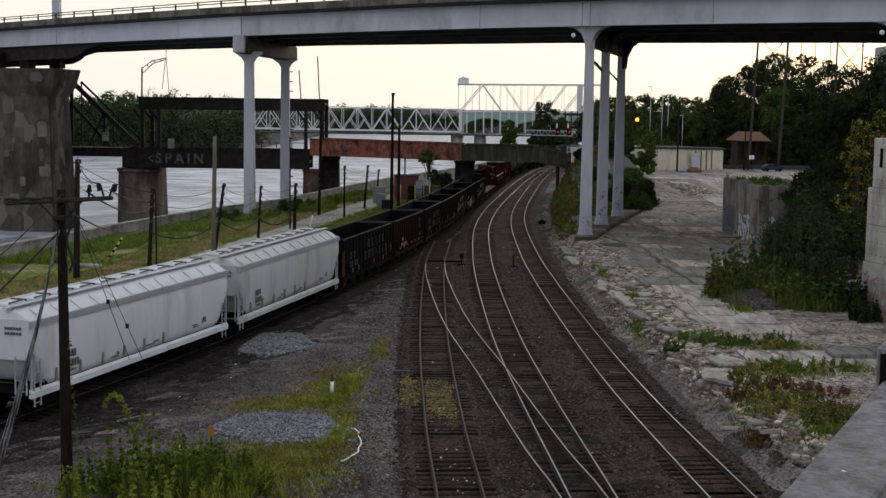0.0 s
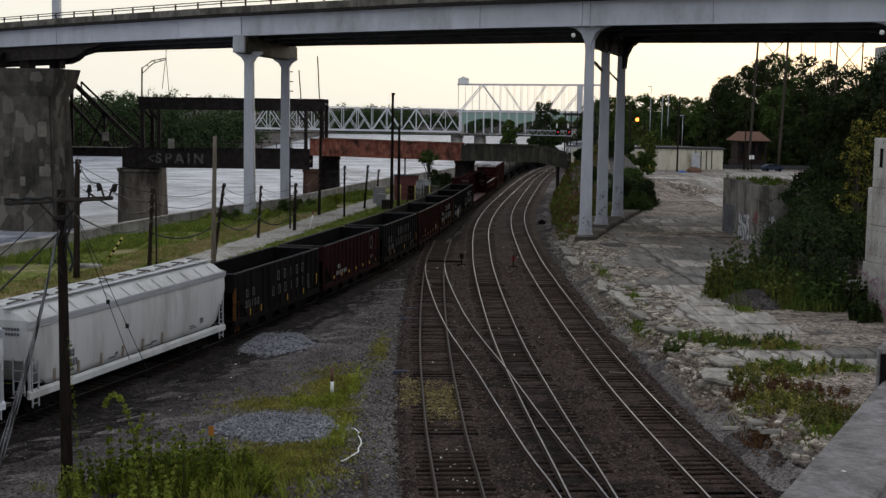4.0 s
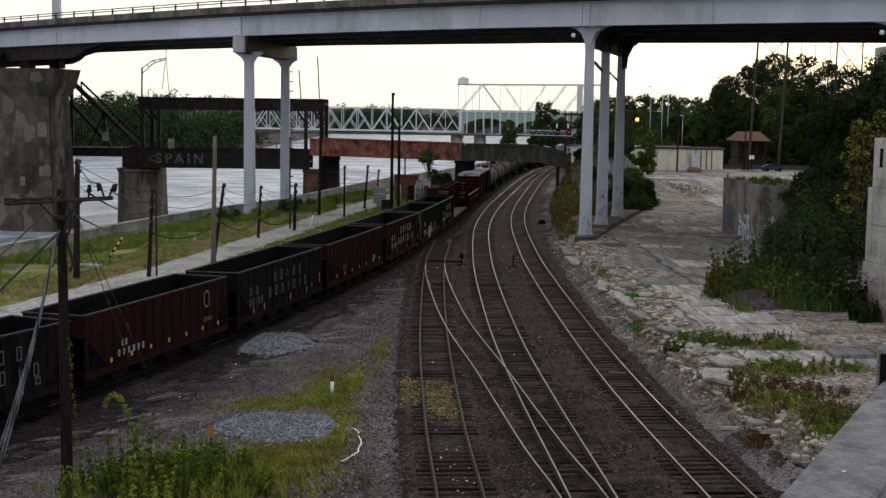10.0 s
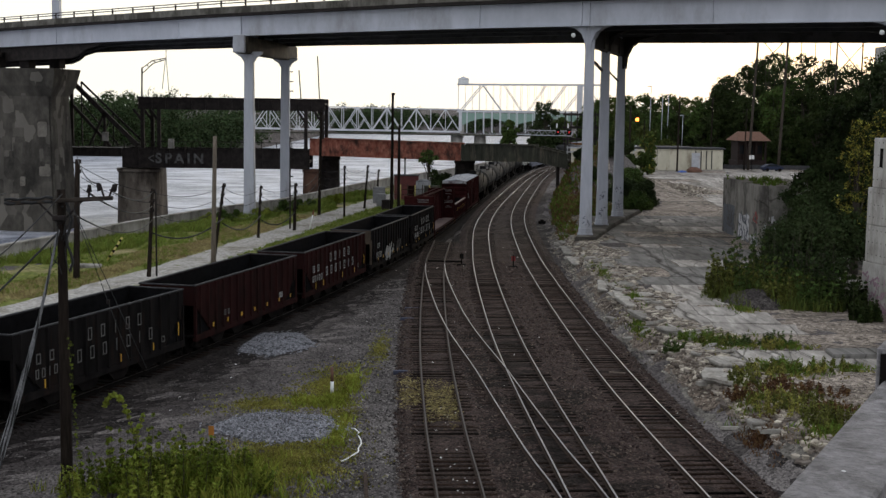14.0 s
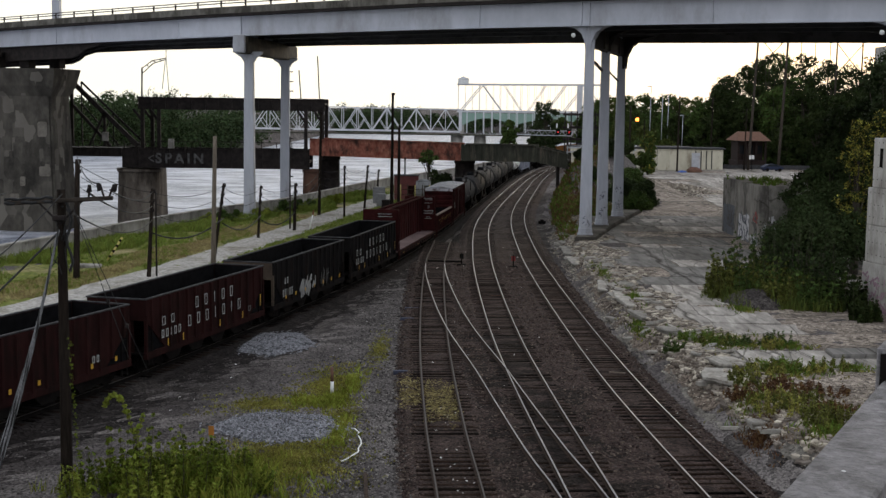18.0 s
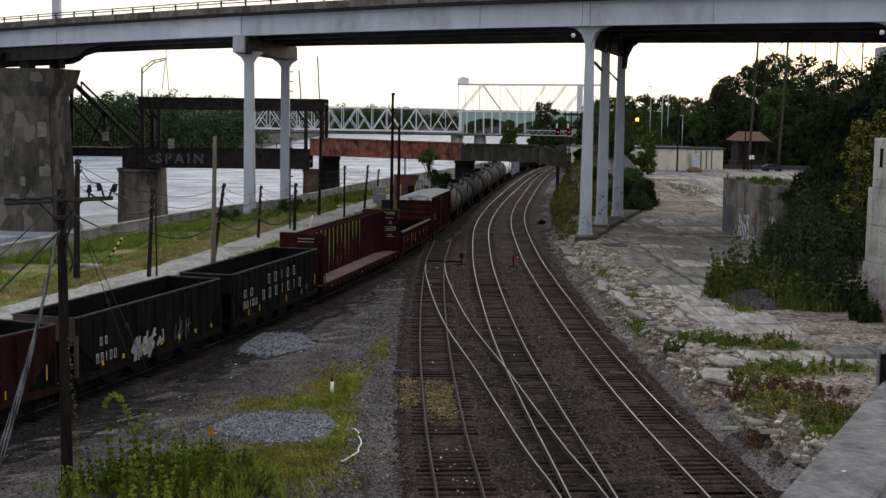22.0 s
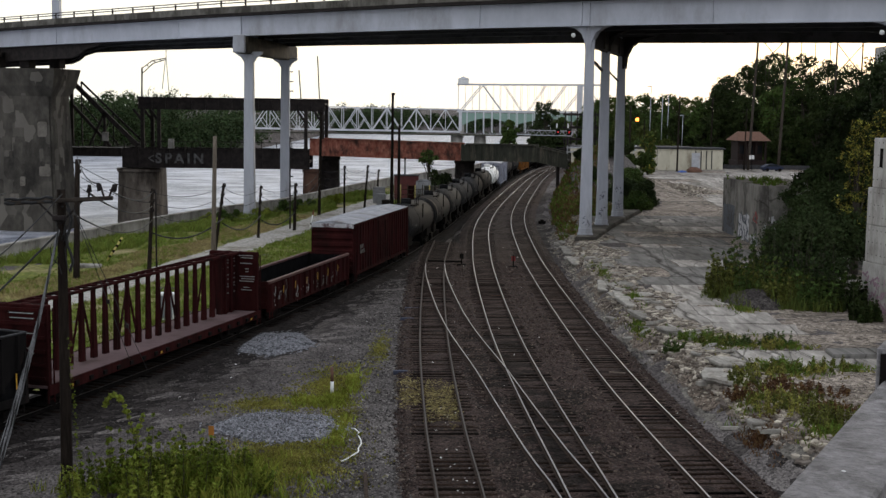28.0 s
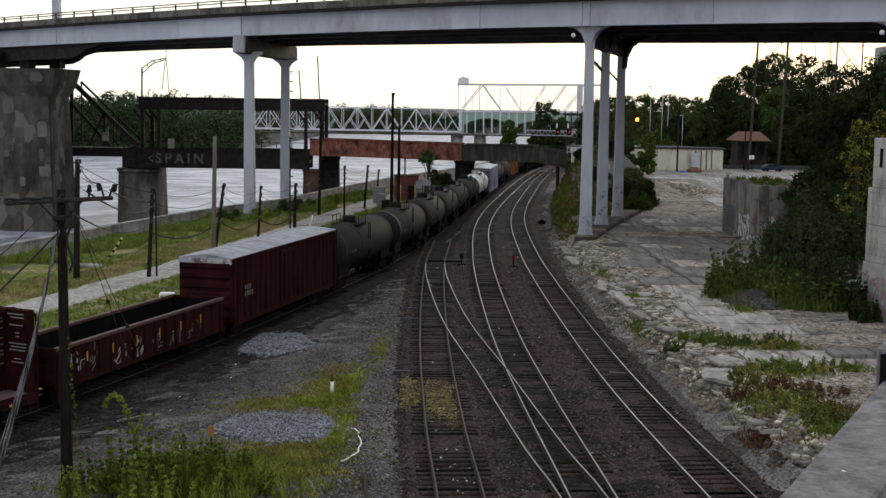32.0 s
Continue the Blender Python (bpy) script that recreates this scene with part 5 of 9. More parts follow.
def centre_beam(s0, s1):
    c = car("centre_beam_flatcar", s0, s1, "empty dark red centre-beam flatcar with tall bulkheads")
    L = s1 - s0
    h = L / 2
    bm = B()
    box(bm, -h, h, -1.45, 1.45, 0.98, 1.12, 0.02)
    part("deck", bm, M_CARDECK, c, "dusty pinkish steel deck")
    for d in (-1, 1):
        bm = B()
        box(bm, -h, h, d * 1.48 - 0.05, d * 1.48 + 0.05, 0.72, 1.14)
        part("side_sill", bm, M_CARRED, c)
        for i in range(18):
            bm = B()
            x = -h + 0.8 + i * (L - 1.6) / 17
            box(bm, x - 0.12, x + 0.12, d * 1.56 - 0.05, d * 1.56 + 0.05, 0.8, 0.98)
            part("winch", bm, M_UNDER, c)
    top = 4.35
    for d in (-1, 1):
        bm = B()
        x0, x1 = d * h, d * (h - 0.35)
        box(bm, min(x0, x1), max(x0, x1), -1.42, 1.42, 1.12, top, 0.03)
        bulk = part("bulkhead", bm, M_CARRED, c, "tall ribbed bulkhead")
        for k in range(6):
            bm = B()
            z = 1.4 + k * 0.55
            beam(bm, (d * (h + 0.03), -1.38, z), (d * (h + 0.03), 1.38, z), 0.1, 0.14)
            part("rib", bm, M_CARRED, bulk)
        bm = B()
        x2 = d * (h - 2.1)
        box(bm, min(x0, x2), max(x0, x2), -0.16, 0.16, 1.12, top - 0.05)
        part("bulkhead_box", bm, M_CARRED, c)
        for q in (0.35, 1.1, 1.8):
            bm = B()
            x = d * (h - q)
            beam(bm, (x, -0.24, 1.12), (x, -0.24, top - 0.1), 0.14, 0.16)
            part("stake", bm, M_CARRED, c)
    bm = B()
    for y in (-0.36, 0.36):
        box(bm, -h, h, y - 0.06, y + 0.06, top - 0.1, top + 0.02)
    for i in range(27):
        x = -h + 1.0 + i * (L - 2) / 26
        box(bm, x - 0.04, x + 0.04, -0.4, 0.4, top - 0.08, top)
    part("top_chord", bm, M_CARRED, c, "ladder-like top chord")
    n = 16
    for i in range(n):
        x = -h + 2.9 + i * (L - 5.8) / (n - 1)
        bm = B()
        loft(bm, [[(x - w, -y, z), (x + w, -y, z), (x + w, y, z), (x - w, y, z)] for w, y, z in ((0.16, 0.1, 1.12), (0.09, 0.07, top - 0.1))])
        part("post", bm, M_CARRED, c)
        if i % 4 in (1, 3) and 0 < i < n - 1:
            bm = B()
            e = 1 if i % 4 == 1 else -1
            beam(bm, (x, -0.02 * e, 1.2), (x + e * (L - 5.8) / (n - 1) * 1.0, -0.02 * e, top - 0.2), 0.06, 0.1)
            part("diagonal", bm, M_CARRED, c)
    cells = []
    rng = random.Random(8)
    for k, z in enumerate((4.0, 3.85, 3.6, 3.2, 2.95, 2.7, 2.55, 2.2)):
        for i in range(4):
            cells.append((h - 1.75 + i * 0.42, z, rng.uniform(0.15, 0.36), 0.07))
    bars(c, [q for q in cells if q[0] > h - 2.1 and q[0] < h - 0.4], -0.17, M_LETTERDIM)
    bm = B()
    for z in (4.0, 3.8, 3.2, 2.6, 2.4):
        box(bm, -h - 0.09, -h - 0.08, -0.9, 0.2, z, z + 0.035)
    tagged(part("notice_lettering", bm, M_LETTER, c), kind="stuff")
    bm = B()
    for z, a, b in ((4.15, -1.2, -0.35), (4.02, -1.2, -0.5), (3.72, -1.15, -0.45), (3.42, -0.95, -0.75), (3.27, -0.95, -0.75), (3.0, -1.3, -0.4), (2.87, -1.3, -0.5), (2.74, -1.25, -0.4), (2.4, -1.0, -0.65), (2.26, -1.15, -0.5)):
        box(bm, h - 0.365, h - 0.352, a, b, z, z + 0.038)
    tagged(part("notice_lettering", bm, M_LETTER, c, "rows of white notice bars on the bulkhead"), kind="stuff")
    running_gear(c, L, 2.3)
    spots(c, [-h + 1.5 + i * (L - 3.0) / 7 for i in (0, 3, 7)], -1.62, 0.88, 0.16, 0.1)
    ladder(c, -h + 0.2, -1.47, 0.4, 4.2, M_CARRED)
    ladder(c, h - 0.2, -1.47, 0.4, 4.2, M_CARRED)


M_CARDECK = mat("dusty_deck", (0.085, 0.052, 0.053), (0.145, 0.098, 0.1), 1.0, 0.9, 0.1, stain=(0.055, 0.03, 0.028), stain_scale=0.5)


def gondola(s0, s1):
    c = car("gondola_car", s0, s1, "empty dark red gondola with sprayed white marks")
    L = s1 - s0
    h = L / 2
    top = 2.42
    for d in (-1, 1):
        bm = B()
        y = d * 1.42
        box(bm, -h, h, y - 0.03, y + 0.03, 1.0, top)
        side = part("side", bm, M_CARRED, c)
        for i in range(16):
            x = -h + 0.3 + i * (L - 0.6) / 15
            bm = B()
            loft(bm, [[(x - 0.12, y + d * 0.03, z), (x - 0.06, y + d * 0.14, z), (x + 0.06, y + d * 0.14, z), (x + 0.12, y + d * 0.03, z)] for z in (0.95, top - 0.05)])
            part("side_post", bm, M_CARRED, side)
        bm = B()
        box(bm, -h, h, y - 0.1, y + 0.12, top - 0.02, top + 0.12, 0.02)
        part("top_rail", bm, M_CARRIM, c, "rubbed brown top rail")
        bm = B()
        box(bm, -h, h, y - 0.06, y + 0.1, 0.8, 1.02)
        part("side_sill", bm, M_CARRED, c)
        bm = B()
        box(bm, d * h - 0.05, d * h + 0.05, -1.42, 1.42, 1.0, top + 0.1)
        for z in (1.3, 1.75, 2.15):
            beam(bm, (d * (h + 0.04), -1.35, z), (d * (h + 0.04), 1.35, z), 0.12, 0.16)
        part("end", bm, M_CARRED, c, "ribbed gondola end")
        ladder(c, d * (h - 0.25), -1.5, 0.4, 2.3, M_CARRED)
    bm = B()
    box(bm, -h, h, -1.4, 1.4, 0.98, 1.06)
    part("floor", bm, M_INSIDE, c, "dark floor")
    bm = B()
    for d in (-1, 1):
        for i in range(14):
            x = -h + 0.9 + i * (L - 1.8) / 13
            box(bm, x - 0.05, x + 0.05, d * 1.38 - 0.02, d * 1.38 + 0.02, 1.06, top)
    for d in (-1, 1):
        box(bm, -h + 0.05, h - 0.05, d * 1.375 - 0.01, d * 1.375 + 0.01, 1.06, top)
        box(bm, d * (h - 0.07) - 0.01, d * (h - 0.07) + 0.01, -1.36, 1.36, 1.06, top)
    part("inner_lining", bm, M_INSIDE, c, "dark inner lining")
    rng = random.Random(5)
    for k in range(7):
        bm = B()
        x0 = -h + 1.2 + k * 1.75 + rng.uniform(-0.3, 0.3)
        for i in range(13):
            x, z = x0 + rng.gauss(0, 0.3), rng.gauss(1.35 if k > 1 else 1.5, 0.24)
            a, r = rng.choice((0.1, 1.5, 0.8, 2.4)), rng.uniform(0.08, 0.22)
            beam(bm, (x - r * math.cos(a), -1.452, z - r * math.sin(a)), (x + r * math.cos(a), -1.452, z + r * math.sin(a)), 0.01, rng.uniform(0.03, 0.08))
        part("sprayed_mark", bm, M_LETTER if k in (0, 2, 3) else M_LETTERDIM, c, "scrawl of faded white spray paint")
    spots(c, [-h + 2.1 + i * 2.05 for i in range(6)], -1.58, 1.85, 0.07, 0.42)
    running_gear(c, L, 1.9)


M_CARRIM = mat("rubbed_red_rail", (0.05, 0.02, 0.018), (0.095, 0.045, 0.04), 2, 0.6)


def box_car(s0, s1, paint, label, roof=M_ROOFTIN, spin=True, top=4.35):
    c = car("box_car", s0, s1, label)
    L = s1 - s0
    h = L / 2
    bm = B()
    box(bm, -h, h, -1.48, 1.48, 1.0, top, 0.02)
    body = part("body", bm, paint, c)
    for d in (-1, 1):
        y = d * 1.48
        for i in range(23):
            x = -h + 0.3 + i * (L - 0.6) / 22
            if abs(x) > 1.7:
                bm = B()
                loft(bm, [[(x - 0.13, y, z), (x - 0.07, y + d * 0.09, z), (x + 0.07, y + d * 0.09, z), (x + 0.13, y, z)] for z in (1.05, top - 0.1)])
                part("side_rib", bm, paint, body)
        bm = B()
        box(bm, -1.6, 1.6, y - 0.02, y + d * 0.08 + 0.02, 1.12, top - 0.25, 0.01)
        door = part("door", bm, paint, c, "plug door flush in the side")
        for x in (-1.1, -0.4, 0.4, 1.1):
            bm = B()
            rod(bm, (x, y + d * 0.12, 1.2), (x, y + d * 0.12, top - 0.4), 0.03, 6)
            part("door_bar", bm, paint, door)
        bm = B()
        box(bm, -h, h, y - 0.06, y + d * 0.06 + 0.03, 0.82, 1.04)
        part("side_sill", bm, paint, c)
        bm = B()
        box(bm, -h, h, y - 0.1, y + 0.1, top - 0.1, top + 0.03)
        part("eave", bm, paint, c)
        for z in np.linspace(1.4, top - 0.35, 6):
            bm = B()
            loft(bm, [[(d * h, yy, z - 0.2), (d * (h + 0.1), yy, z - 0.1), (d * (h + 0.1), yy, z + 0.1), (d * h, yy, z + 0.2)] for yy in (-1.4, 1.4)])
            part("end_corrugation", bm, paint, body)
        ladder(c, d * (h - 0.3), -1.57, 0.4, top - 0.1, paint)
    bm = B()
    loft(bm, [[(x, -1.5, top), (x, 1.5, top), (x, 1.5, top + 0.05), (x, 0, top + 0.24), (x, -1.5, top + 0.05)] for x in (-h - 0.04, h + 0.04)])
    rf = part("roof", bm, roof, c, "shallow ribbed galvanised roof")
    for i in range(15):
        x = -h + 0.5 + i * (L - 1) / 14
        bm = B()
        loft(bm, [[(x + q, -1.48, top + 0.05), (x + q, 0, top + 0.24), (x + q, 1.48, top + 0.05), (x + q, 1.48, top + 0.065), (x + q, 0, top + 0.255), (x + q, -1.48, top + 0.065)] for q in (-0.04, 0.04)])
        part("roof_rib", bm, roof, rf)
    for d in (-1, 1):
        bm = B()
        box(bm, d * (h + 0.05) - 0.03, d * (h + 0.05) + 0.03, -1.48, 1.48, top - 0.28, top + 0.04)
        part("end_cap", bm, M_FLAKING if paint is M_CARRED else paint, c, "flaking pale strip under the roof edge" if paint is M_CARRED else "")
    bars(c, [(-h + 1.6 + i * 0.32, 2.7, 0.2, 0.26) for i in range(3)] + [(-h + 1.6 + i * 0.32, 2.35, 0.2, 0.26) for i in range(4)], -1.575, M_LETTERDIM)
    running_gear(c, L, 2.0, spin)
    return c


M_FLAKING = mat("flaking_white_paint", (0.3, 0.3, 0.31), (0.52, 0.52, 0.53), 2.0, 0.8, 0.2, stain=(0.06, 0.03, 0.03), stain_scale=1.4, stain_at=0.54, spec=0.1)
M_OLDTIN = mat("worn_tin_roof", (0.24, 0.25, 0.275), (0.36, 0.37, 0.4), 1.2, 0.6, 0.1, stain=(0.16, 0.15, 0.15), stain_scale=0.45, stain_at=0.55, spec=0.15)


def tank_car(s0, s1, paint, label, spin=False, wide_band=False):
    c = car("tank_car", s0, s1, label)
    L = s1 - s0
    h = L / 2
    R, zc = 1.55, 2.62
    bm = B()
    rings = []
    prof = [(-h + q, r) for q, r in ((0.02, 0.2), (0.06, 0.6), (0.16, 1.0), (0.32, 1.28), (0.52, 1.42), (0.75, 1.49), (0.95, R))]
    prof += [(-x, r) for x, r in prof[::-1]]
    for x, r in prof:
        rings.append([(x, r * math.cos(a), zc + r * math.sin(a)) for a in np.linspace(0, 2 * math.pi, 33)[:-1]])
    loft(bm, rings, smooth=True)
    part("tank", bm, paint, c, "long smooth cylindrical tank")
    # The wide band stands for the shaded gap between two tanks.
    for x, wd in ((-h + 1.45, 0.55 if wide_band else 0.1), (-1.9, 0.07), (h - 1.3, 0.12)):
        bm = B()
        r = R + 0.02
        rr = [[(x + q, k * math.cos(a), zc + k * math.sin(a)) for a in np.linspace(0, 2 * math.pi, 33)[:-1]] for q, k in ((-wd - 0.01, R), (-wd, r), (wd, r), (wd + 0.01, R))]
        loft(bm, rr, caps=False, smooth=True)
        part("tank_band", bm, M_TANKBAND, c, "black band round the tank")
    bm = B()
    rod(bm, (0, 0, zc + R - 0.1), (0, 0, zc + R + 0.34), 0.48, 16)
    rod(bm, (0, 0, zc + R + 0.34), (0, 0, zc + R + 0.42), 0.52, 16, 0.4)
    part("dome", bm, paint, c, "valve housing on top of the tank")
    bm = B()
    for d in (-1, 1):
        box(bm, -1.3, 1.3, d * 0.75 - 0.22, d * 0.75 + 0.22, zc + R - 0.16, zc + R - 0.1)
        for x in (-1.0, 0, 1.0):
            rod(bm, (x, d * 0.95, zc + R - 0.25), (x, d * 0.95, zc + R + 0.5), 0.025, 5)
        rod(bm, (-1.0, d * 0.95, zc + R + 0.5), (1.0, d * 0.95, zc + R + 0.5), 0.025, 5)
    part("platform", bm, M_UNDER, c, "railed walkway round the valves")
    ladder(c, 0, -1.5, 1.0, zc + R, M_UNDER)
    for d in (-1, 1):
        bm = B()
        box(bm, d * (h - 2.0) - 1.3, d * (h - 2.0) + 1.3, -1.25, 1.25, 0.95, 1.7)
        part("saddle", bm, M_UNDER, c)
        bm = B()
        box(bm, min(d * h, d * (h - 1.5)), max(d * h, d * (h - 1.5)), -1.4, 1.4, 0.98, 1.08)
        for y in (-1.35, 1.35):
            rod(bm, (d * (h - 0.05), y, 1.0), (d * (h - 0.05), y, 2.0), 0.03, 5)
        rod(bm, (d * (h - 0.05), -1.35, 2.0), (d * (h - 0.05), 1.35, 2.0), 0.03, 5)
        part("end_platform", bm, M_UNDER, c)
    bars(c, [(-h + 3 + i * 0.3, 2.55, 0.16, 0.2) for i in range(4)], -R - 0.003, M_LETTERDIM)
    running_gear(c, L, 1.9, spin)
    return c


M_CARBLUEGREY = mat("blue_grey_paint", (0.2, 0.21, 0.255), (0.3, 0.31, 0.365), 0.8, 0.8, 0.06, stain=(0.14, 0.145, 0.17), stain_scale=0.6, spec=0.1)
M_CARORANGE = mat("grimy_orange_paint", (0.16, 0.065, 0.018), (0.24, 0.105, 0.028), 1.0, 0.9, 0.1, stain=(0.09, 0.04, 0.016), stain_scale=0.6, spec=0.05)


def build_train():
    N, A = M_LETTER, M_LETTERDIM
    covered_hopper(2.4, 19.6, 1, "pale grey covered hopper with round sides and roof hatches")
    covered_hopper(20.9, 37.9, 2, "dusty beige-grey covered hopper with dark stencils near its end", M_CARBEIGE)
    two = lambda m, x=1.6: ((5, x - 2.15, 2.75, 0.34, 0.54, 1.0, m), (7, x - 2.95, 1.95, 0.34, 0.54, 0.96, m), (2, -5.2, 2.35, 0.34, 0.42, 0.9, m), (5, -5.3, 1.75, 0.26, 0.38, 0.42, m))
    coal_hopper(39.2, 52.6, 2, "empty black coal hopper with faded white lettering and a rusty end", M_CARDARK, two(A), end=M_ENDRUST)
    coal_hopper(53.6, 67.1, 1, "empty faded red coal hopper with a ring emblem", M_HOPPERRED, ((2, -3.9, 1.95, 0.18, 0.26, 0.3, N), (6, -4.2, 1.55, 0.18, 0.28, 0.42, N), (3, 4.0, 1.75, 0.24, 0.2, 0.3, A), (0, 4.2, 2.75, 0.4, 0.8, 0.3, A)))
    coal_hopper(68.4, 81.9, 4, "empty black coal hopper with dim white lettering", M_CARDARK, two(A, 0.6))
    coal_hopper(83.0, 96.9, 5, "empty brown coal hopper with small yellow reflectors", M_CARBROWN, ((2, -3.6, 1.75, 0.22, 0.3, 0.45, A), (2, 4.0, 1.6, 0.2, 0.3, 0.3, N)))
    coal_hopper(98.2, 111.7, 6, "empty brown coal hopper with bold white lettering", M_CARBROWN, two(N, 0.4))
    coal_hopper(113.0, 126.4, 7, "empty black coal hopper with a sprayed white patch", M_CARDARK, ((2, -4.9, 2.3, 0.2, 0.36, 0.4, N), (5, -5.2, 1.6, 0.22, 0.42, 0.36, N)), graffiti=True, end=M_ENDTAN)
    coal_hopper(127.8, 141.1, 8, "empty black coal hopper with bright white lettering", M_CARDARK, two(N, 0.4))
    centre_beam(142.3, 162.8)
    gondola(164.1, 179.2)
    box_car(180.2, 197.4, M_CARRED, "dark red box car with a worn pale tin roof", M_OLDTIN)
    for k in range(6):
        tank_car(198.2 + k * 15.9, 213.5 + k * 15.9, M_TANK, "sooty black tank car with dark bands", wide_band=k == 1)
    tank_car(294.2, 307.6, M_WHITE, "grimy white tank car")
    box_car(309.0, 325.0, M_CARBLUEGREY, "blue-grey box car with ribbed sides", spin=False)
    tank_car(326.5, 341.0, M_TANK, "black tank car far down the train")
    tank_car(342.2, 356.7, M_TANK, "black tank car far down the train")
    box_car(358.5, 375.0, M_CARORANGE, "orange-yellow box car far down the train", spin=False, top=4.2)
    tank_car(376.7, 391.2, M_TANK, "black tank car far down the train")
    coal_hopper(392.5, 405.9, 2, "black coal hopper at the far end of the train", M_CARDARK, spotz=0, spin=False)
    coal_hopper(407.1, 420.5, 2, "black coal hopper at the far end of the train", M_CARDARK, spotz=0, spin=False)


def travelled(t):
    """Metres that the train has gone at t seconds: it slowly gathers speed."""
    u = t / 16 - 1
    return 4.9964 * t + 0.369 * (u * u - 1) * 8 - 0.0253 * (u ** 3 - u) * 8


# ---- road traffic on the highway bridge ----
def road_car(name, label, paint, L, H, lane, back):
    """A car whose x is forward; lane is its distance across the deck."""
    c = thing(name, pose(0, 0, 0), label, "car", "bridge traffic")
    h = L / 2
    bm = B()
    side = [(-h, 0.45), (h - 0.1, 0.4), (h, 0.65), (h - 0.1, 0.92), (h * 0.42, 1.02), (h * 0.12, H - 0.06), (0.0, H), (-h * (0.9 if back else 0.45), H), (-h * (0.97 if back else 0.8), 1.05), (-h, 0.95)]
    loft(bm, [[(x, y, z) for x, z in side] for y in (-0.9, 0.9)])
    bmesh.ops.bevel(bm, geom=bm.edges[:], offset=0.07, segments=2, affect="EDGES")
    part("body", bm, paint, c)
    for d in (-1, 1):
        for x0, x1 in ((-h * 0.85, -h * 0.45), (-h * 0.42, -0.02)) if back else ((-h * 0.5, -0.1), (-0.06, h * 0.18)):
            bm = B()
            box(bm, x0, x1, d * 0.9 - 0.02, d * 0.9 + 0.02, 1.1, H - 0.18, 0.015)
            part("side_window", bm, M_GLASS, c)
        for x in (-h * 0.62, h * 0.62):
            bm = B()
            rod(bm, (x, d * 0.8 - 0.11, 0.34), (x, d * 0.8 + 0.11, 0.34), 0.34, 16)
            part("wheel", bm, M_UNDER, c)
        bm = B()
        box(bm, h - 0.12, h - 0.02, d * 0.62 - 0.16, d * 0.62 + 0.16, 0.66, 0.82, 0.02)
        part("headlight", bm, M_WHITE, c)
    return c, lane


ROAD_CARS = []


def build_traffic():
    ROAD_CARS.append(road_car("passing_suv", "dark grey utility car driving over the highway bridge", mat("dark_car_paint", (0.02, 0.021, 0.024), (0.035, 0.036, 0.04), 2, 0.35), 6.0, 1.75, 3.0, True))
    ROAD_CARS.append(road_car("passing_car", "low dark saloon car crossing the highway bridge", mat("dull_car_paint", (0.05, 0.052, 0.056), (0.07, 0.072, 0.078), 2, 0.4), 4.8, 1.45, 9.0, False))


def motions():
    heading = math.degrees(math.atan2(U.y, U.x))
    suv = ((0, -165), (8.6, -165), (9.6, -139), (10.1, -119), (10.6, -96.9), (11.0, -77.5), (11.3, -64.3), (12.0, -36.7), (12.6, -13), (13.3, 14), (14.3, 45), (15.6, 62), (32, 62))
    low = ((0, -74), (0.5, -92.6), (1.0, -111), (1.6, -132), (2.4, -150), (3.4, -160), (32, -160))
    for (ob, lane), stops, turn in zip(ROAD_CARS, (suv, low), (0, 180)):
        rows = []
        for t, u in stops:
            x, y, z = deck_pt(u, lane, 2.725)
            rows.append((t, pose(x, y, z, 0, 0, heading + turn)))
        walk(ob, rows)
    for ob, a, b in CARS:
        rows = []
        for i in range(33):
            g = travelled(i)
            x0, y0, _ = TRAIN_LINE.at(a - g + 2)
            x1, y1, _ = TRAIN_LINE.at(b - g - 2)
            z0, z1 = -fall(TRAIN_LINE, y0), -fall(TRAIN_LINE, y1)
            run = math.hypot(x1 - x0, y1 - y0)
            rows.append((i, pose((x0 + x1) / 2, (y0 + y1) / 2, (z0 + z1) / 2, 0, -math.degrees(math.atan2(z1 - z0, run)), math.degrees(math.atan2(y1 - y0, x1 - x0)))))
        walk(ob, rows)
    turn = []
    for i in range(257):
        t = i / 8
        turn.append((t, -math.degrees(travelled(t) / 0.46)))
    for w, k in WHEELS:
        walk(w, [(t, pose(k, 0, 0.46, 0, a, 0)) for t, a in turn])

# ---- growing things ----
def leaf_cloud(rng, centres, radii, n, size, flat=0.75):
    """Loose leaf quads spread through a set of clumps."""
    centres, radii = np.array(centres, float), np.array(radii, float)
    k = rng.choice(len(centres), n, p=radii ** 2 / np.sum(radii ** 2))
    d = rng.normal(size=(n, 3))
    d /= np.linalg.norm(d, axis=1)[:, None]
    q = rng.uniform(0.15, 1, n) ** 0.45
    r = radii[k] * q * rng.uniform(0.85, 1.12, n)
    c = centres[k] + d * r[:, None] * np.array([1, 1, flat])
    a = rng.normal(size=(n, 3))
    a /= np.linalg.norm(a, axis=1)[:, None]
    b = np.cross(a, rng.normal(size=(n, 3)))
    b /= np.linalg.norm(b, axis=1)[:, None]
    s = (size * rng.uniform(0.45, 1.15, n) * np.where(q < 0.72, 2.1, 1.0))[:, None]
    v = np.stack([c - a * s, c + b * s * 0.45, c + a * s, c - b * s * 0.45], 1).reshape(-1, 3)
    return v, np.arange(4 * n).reshape(-1, 4)


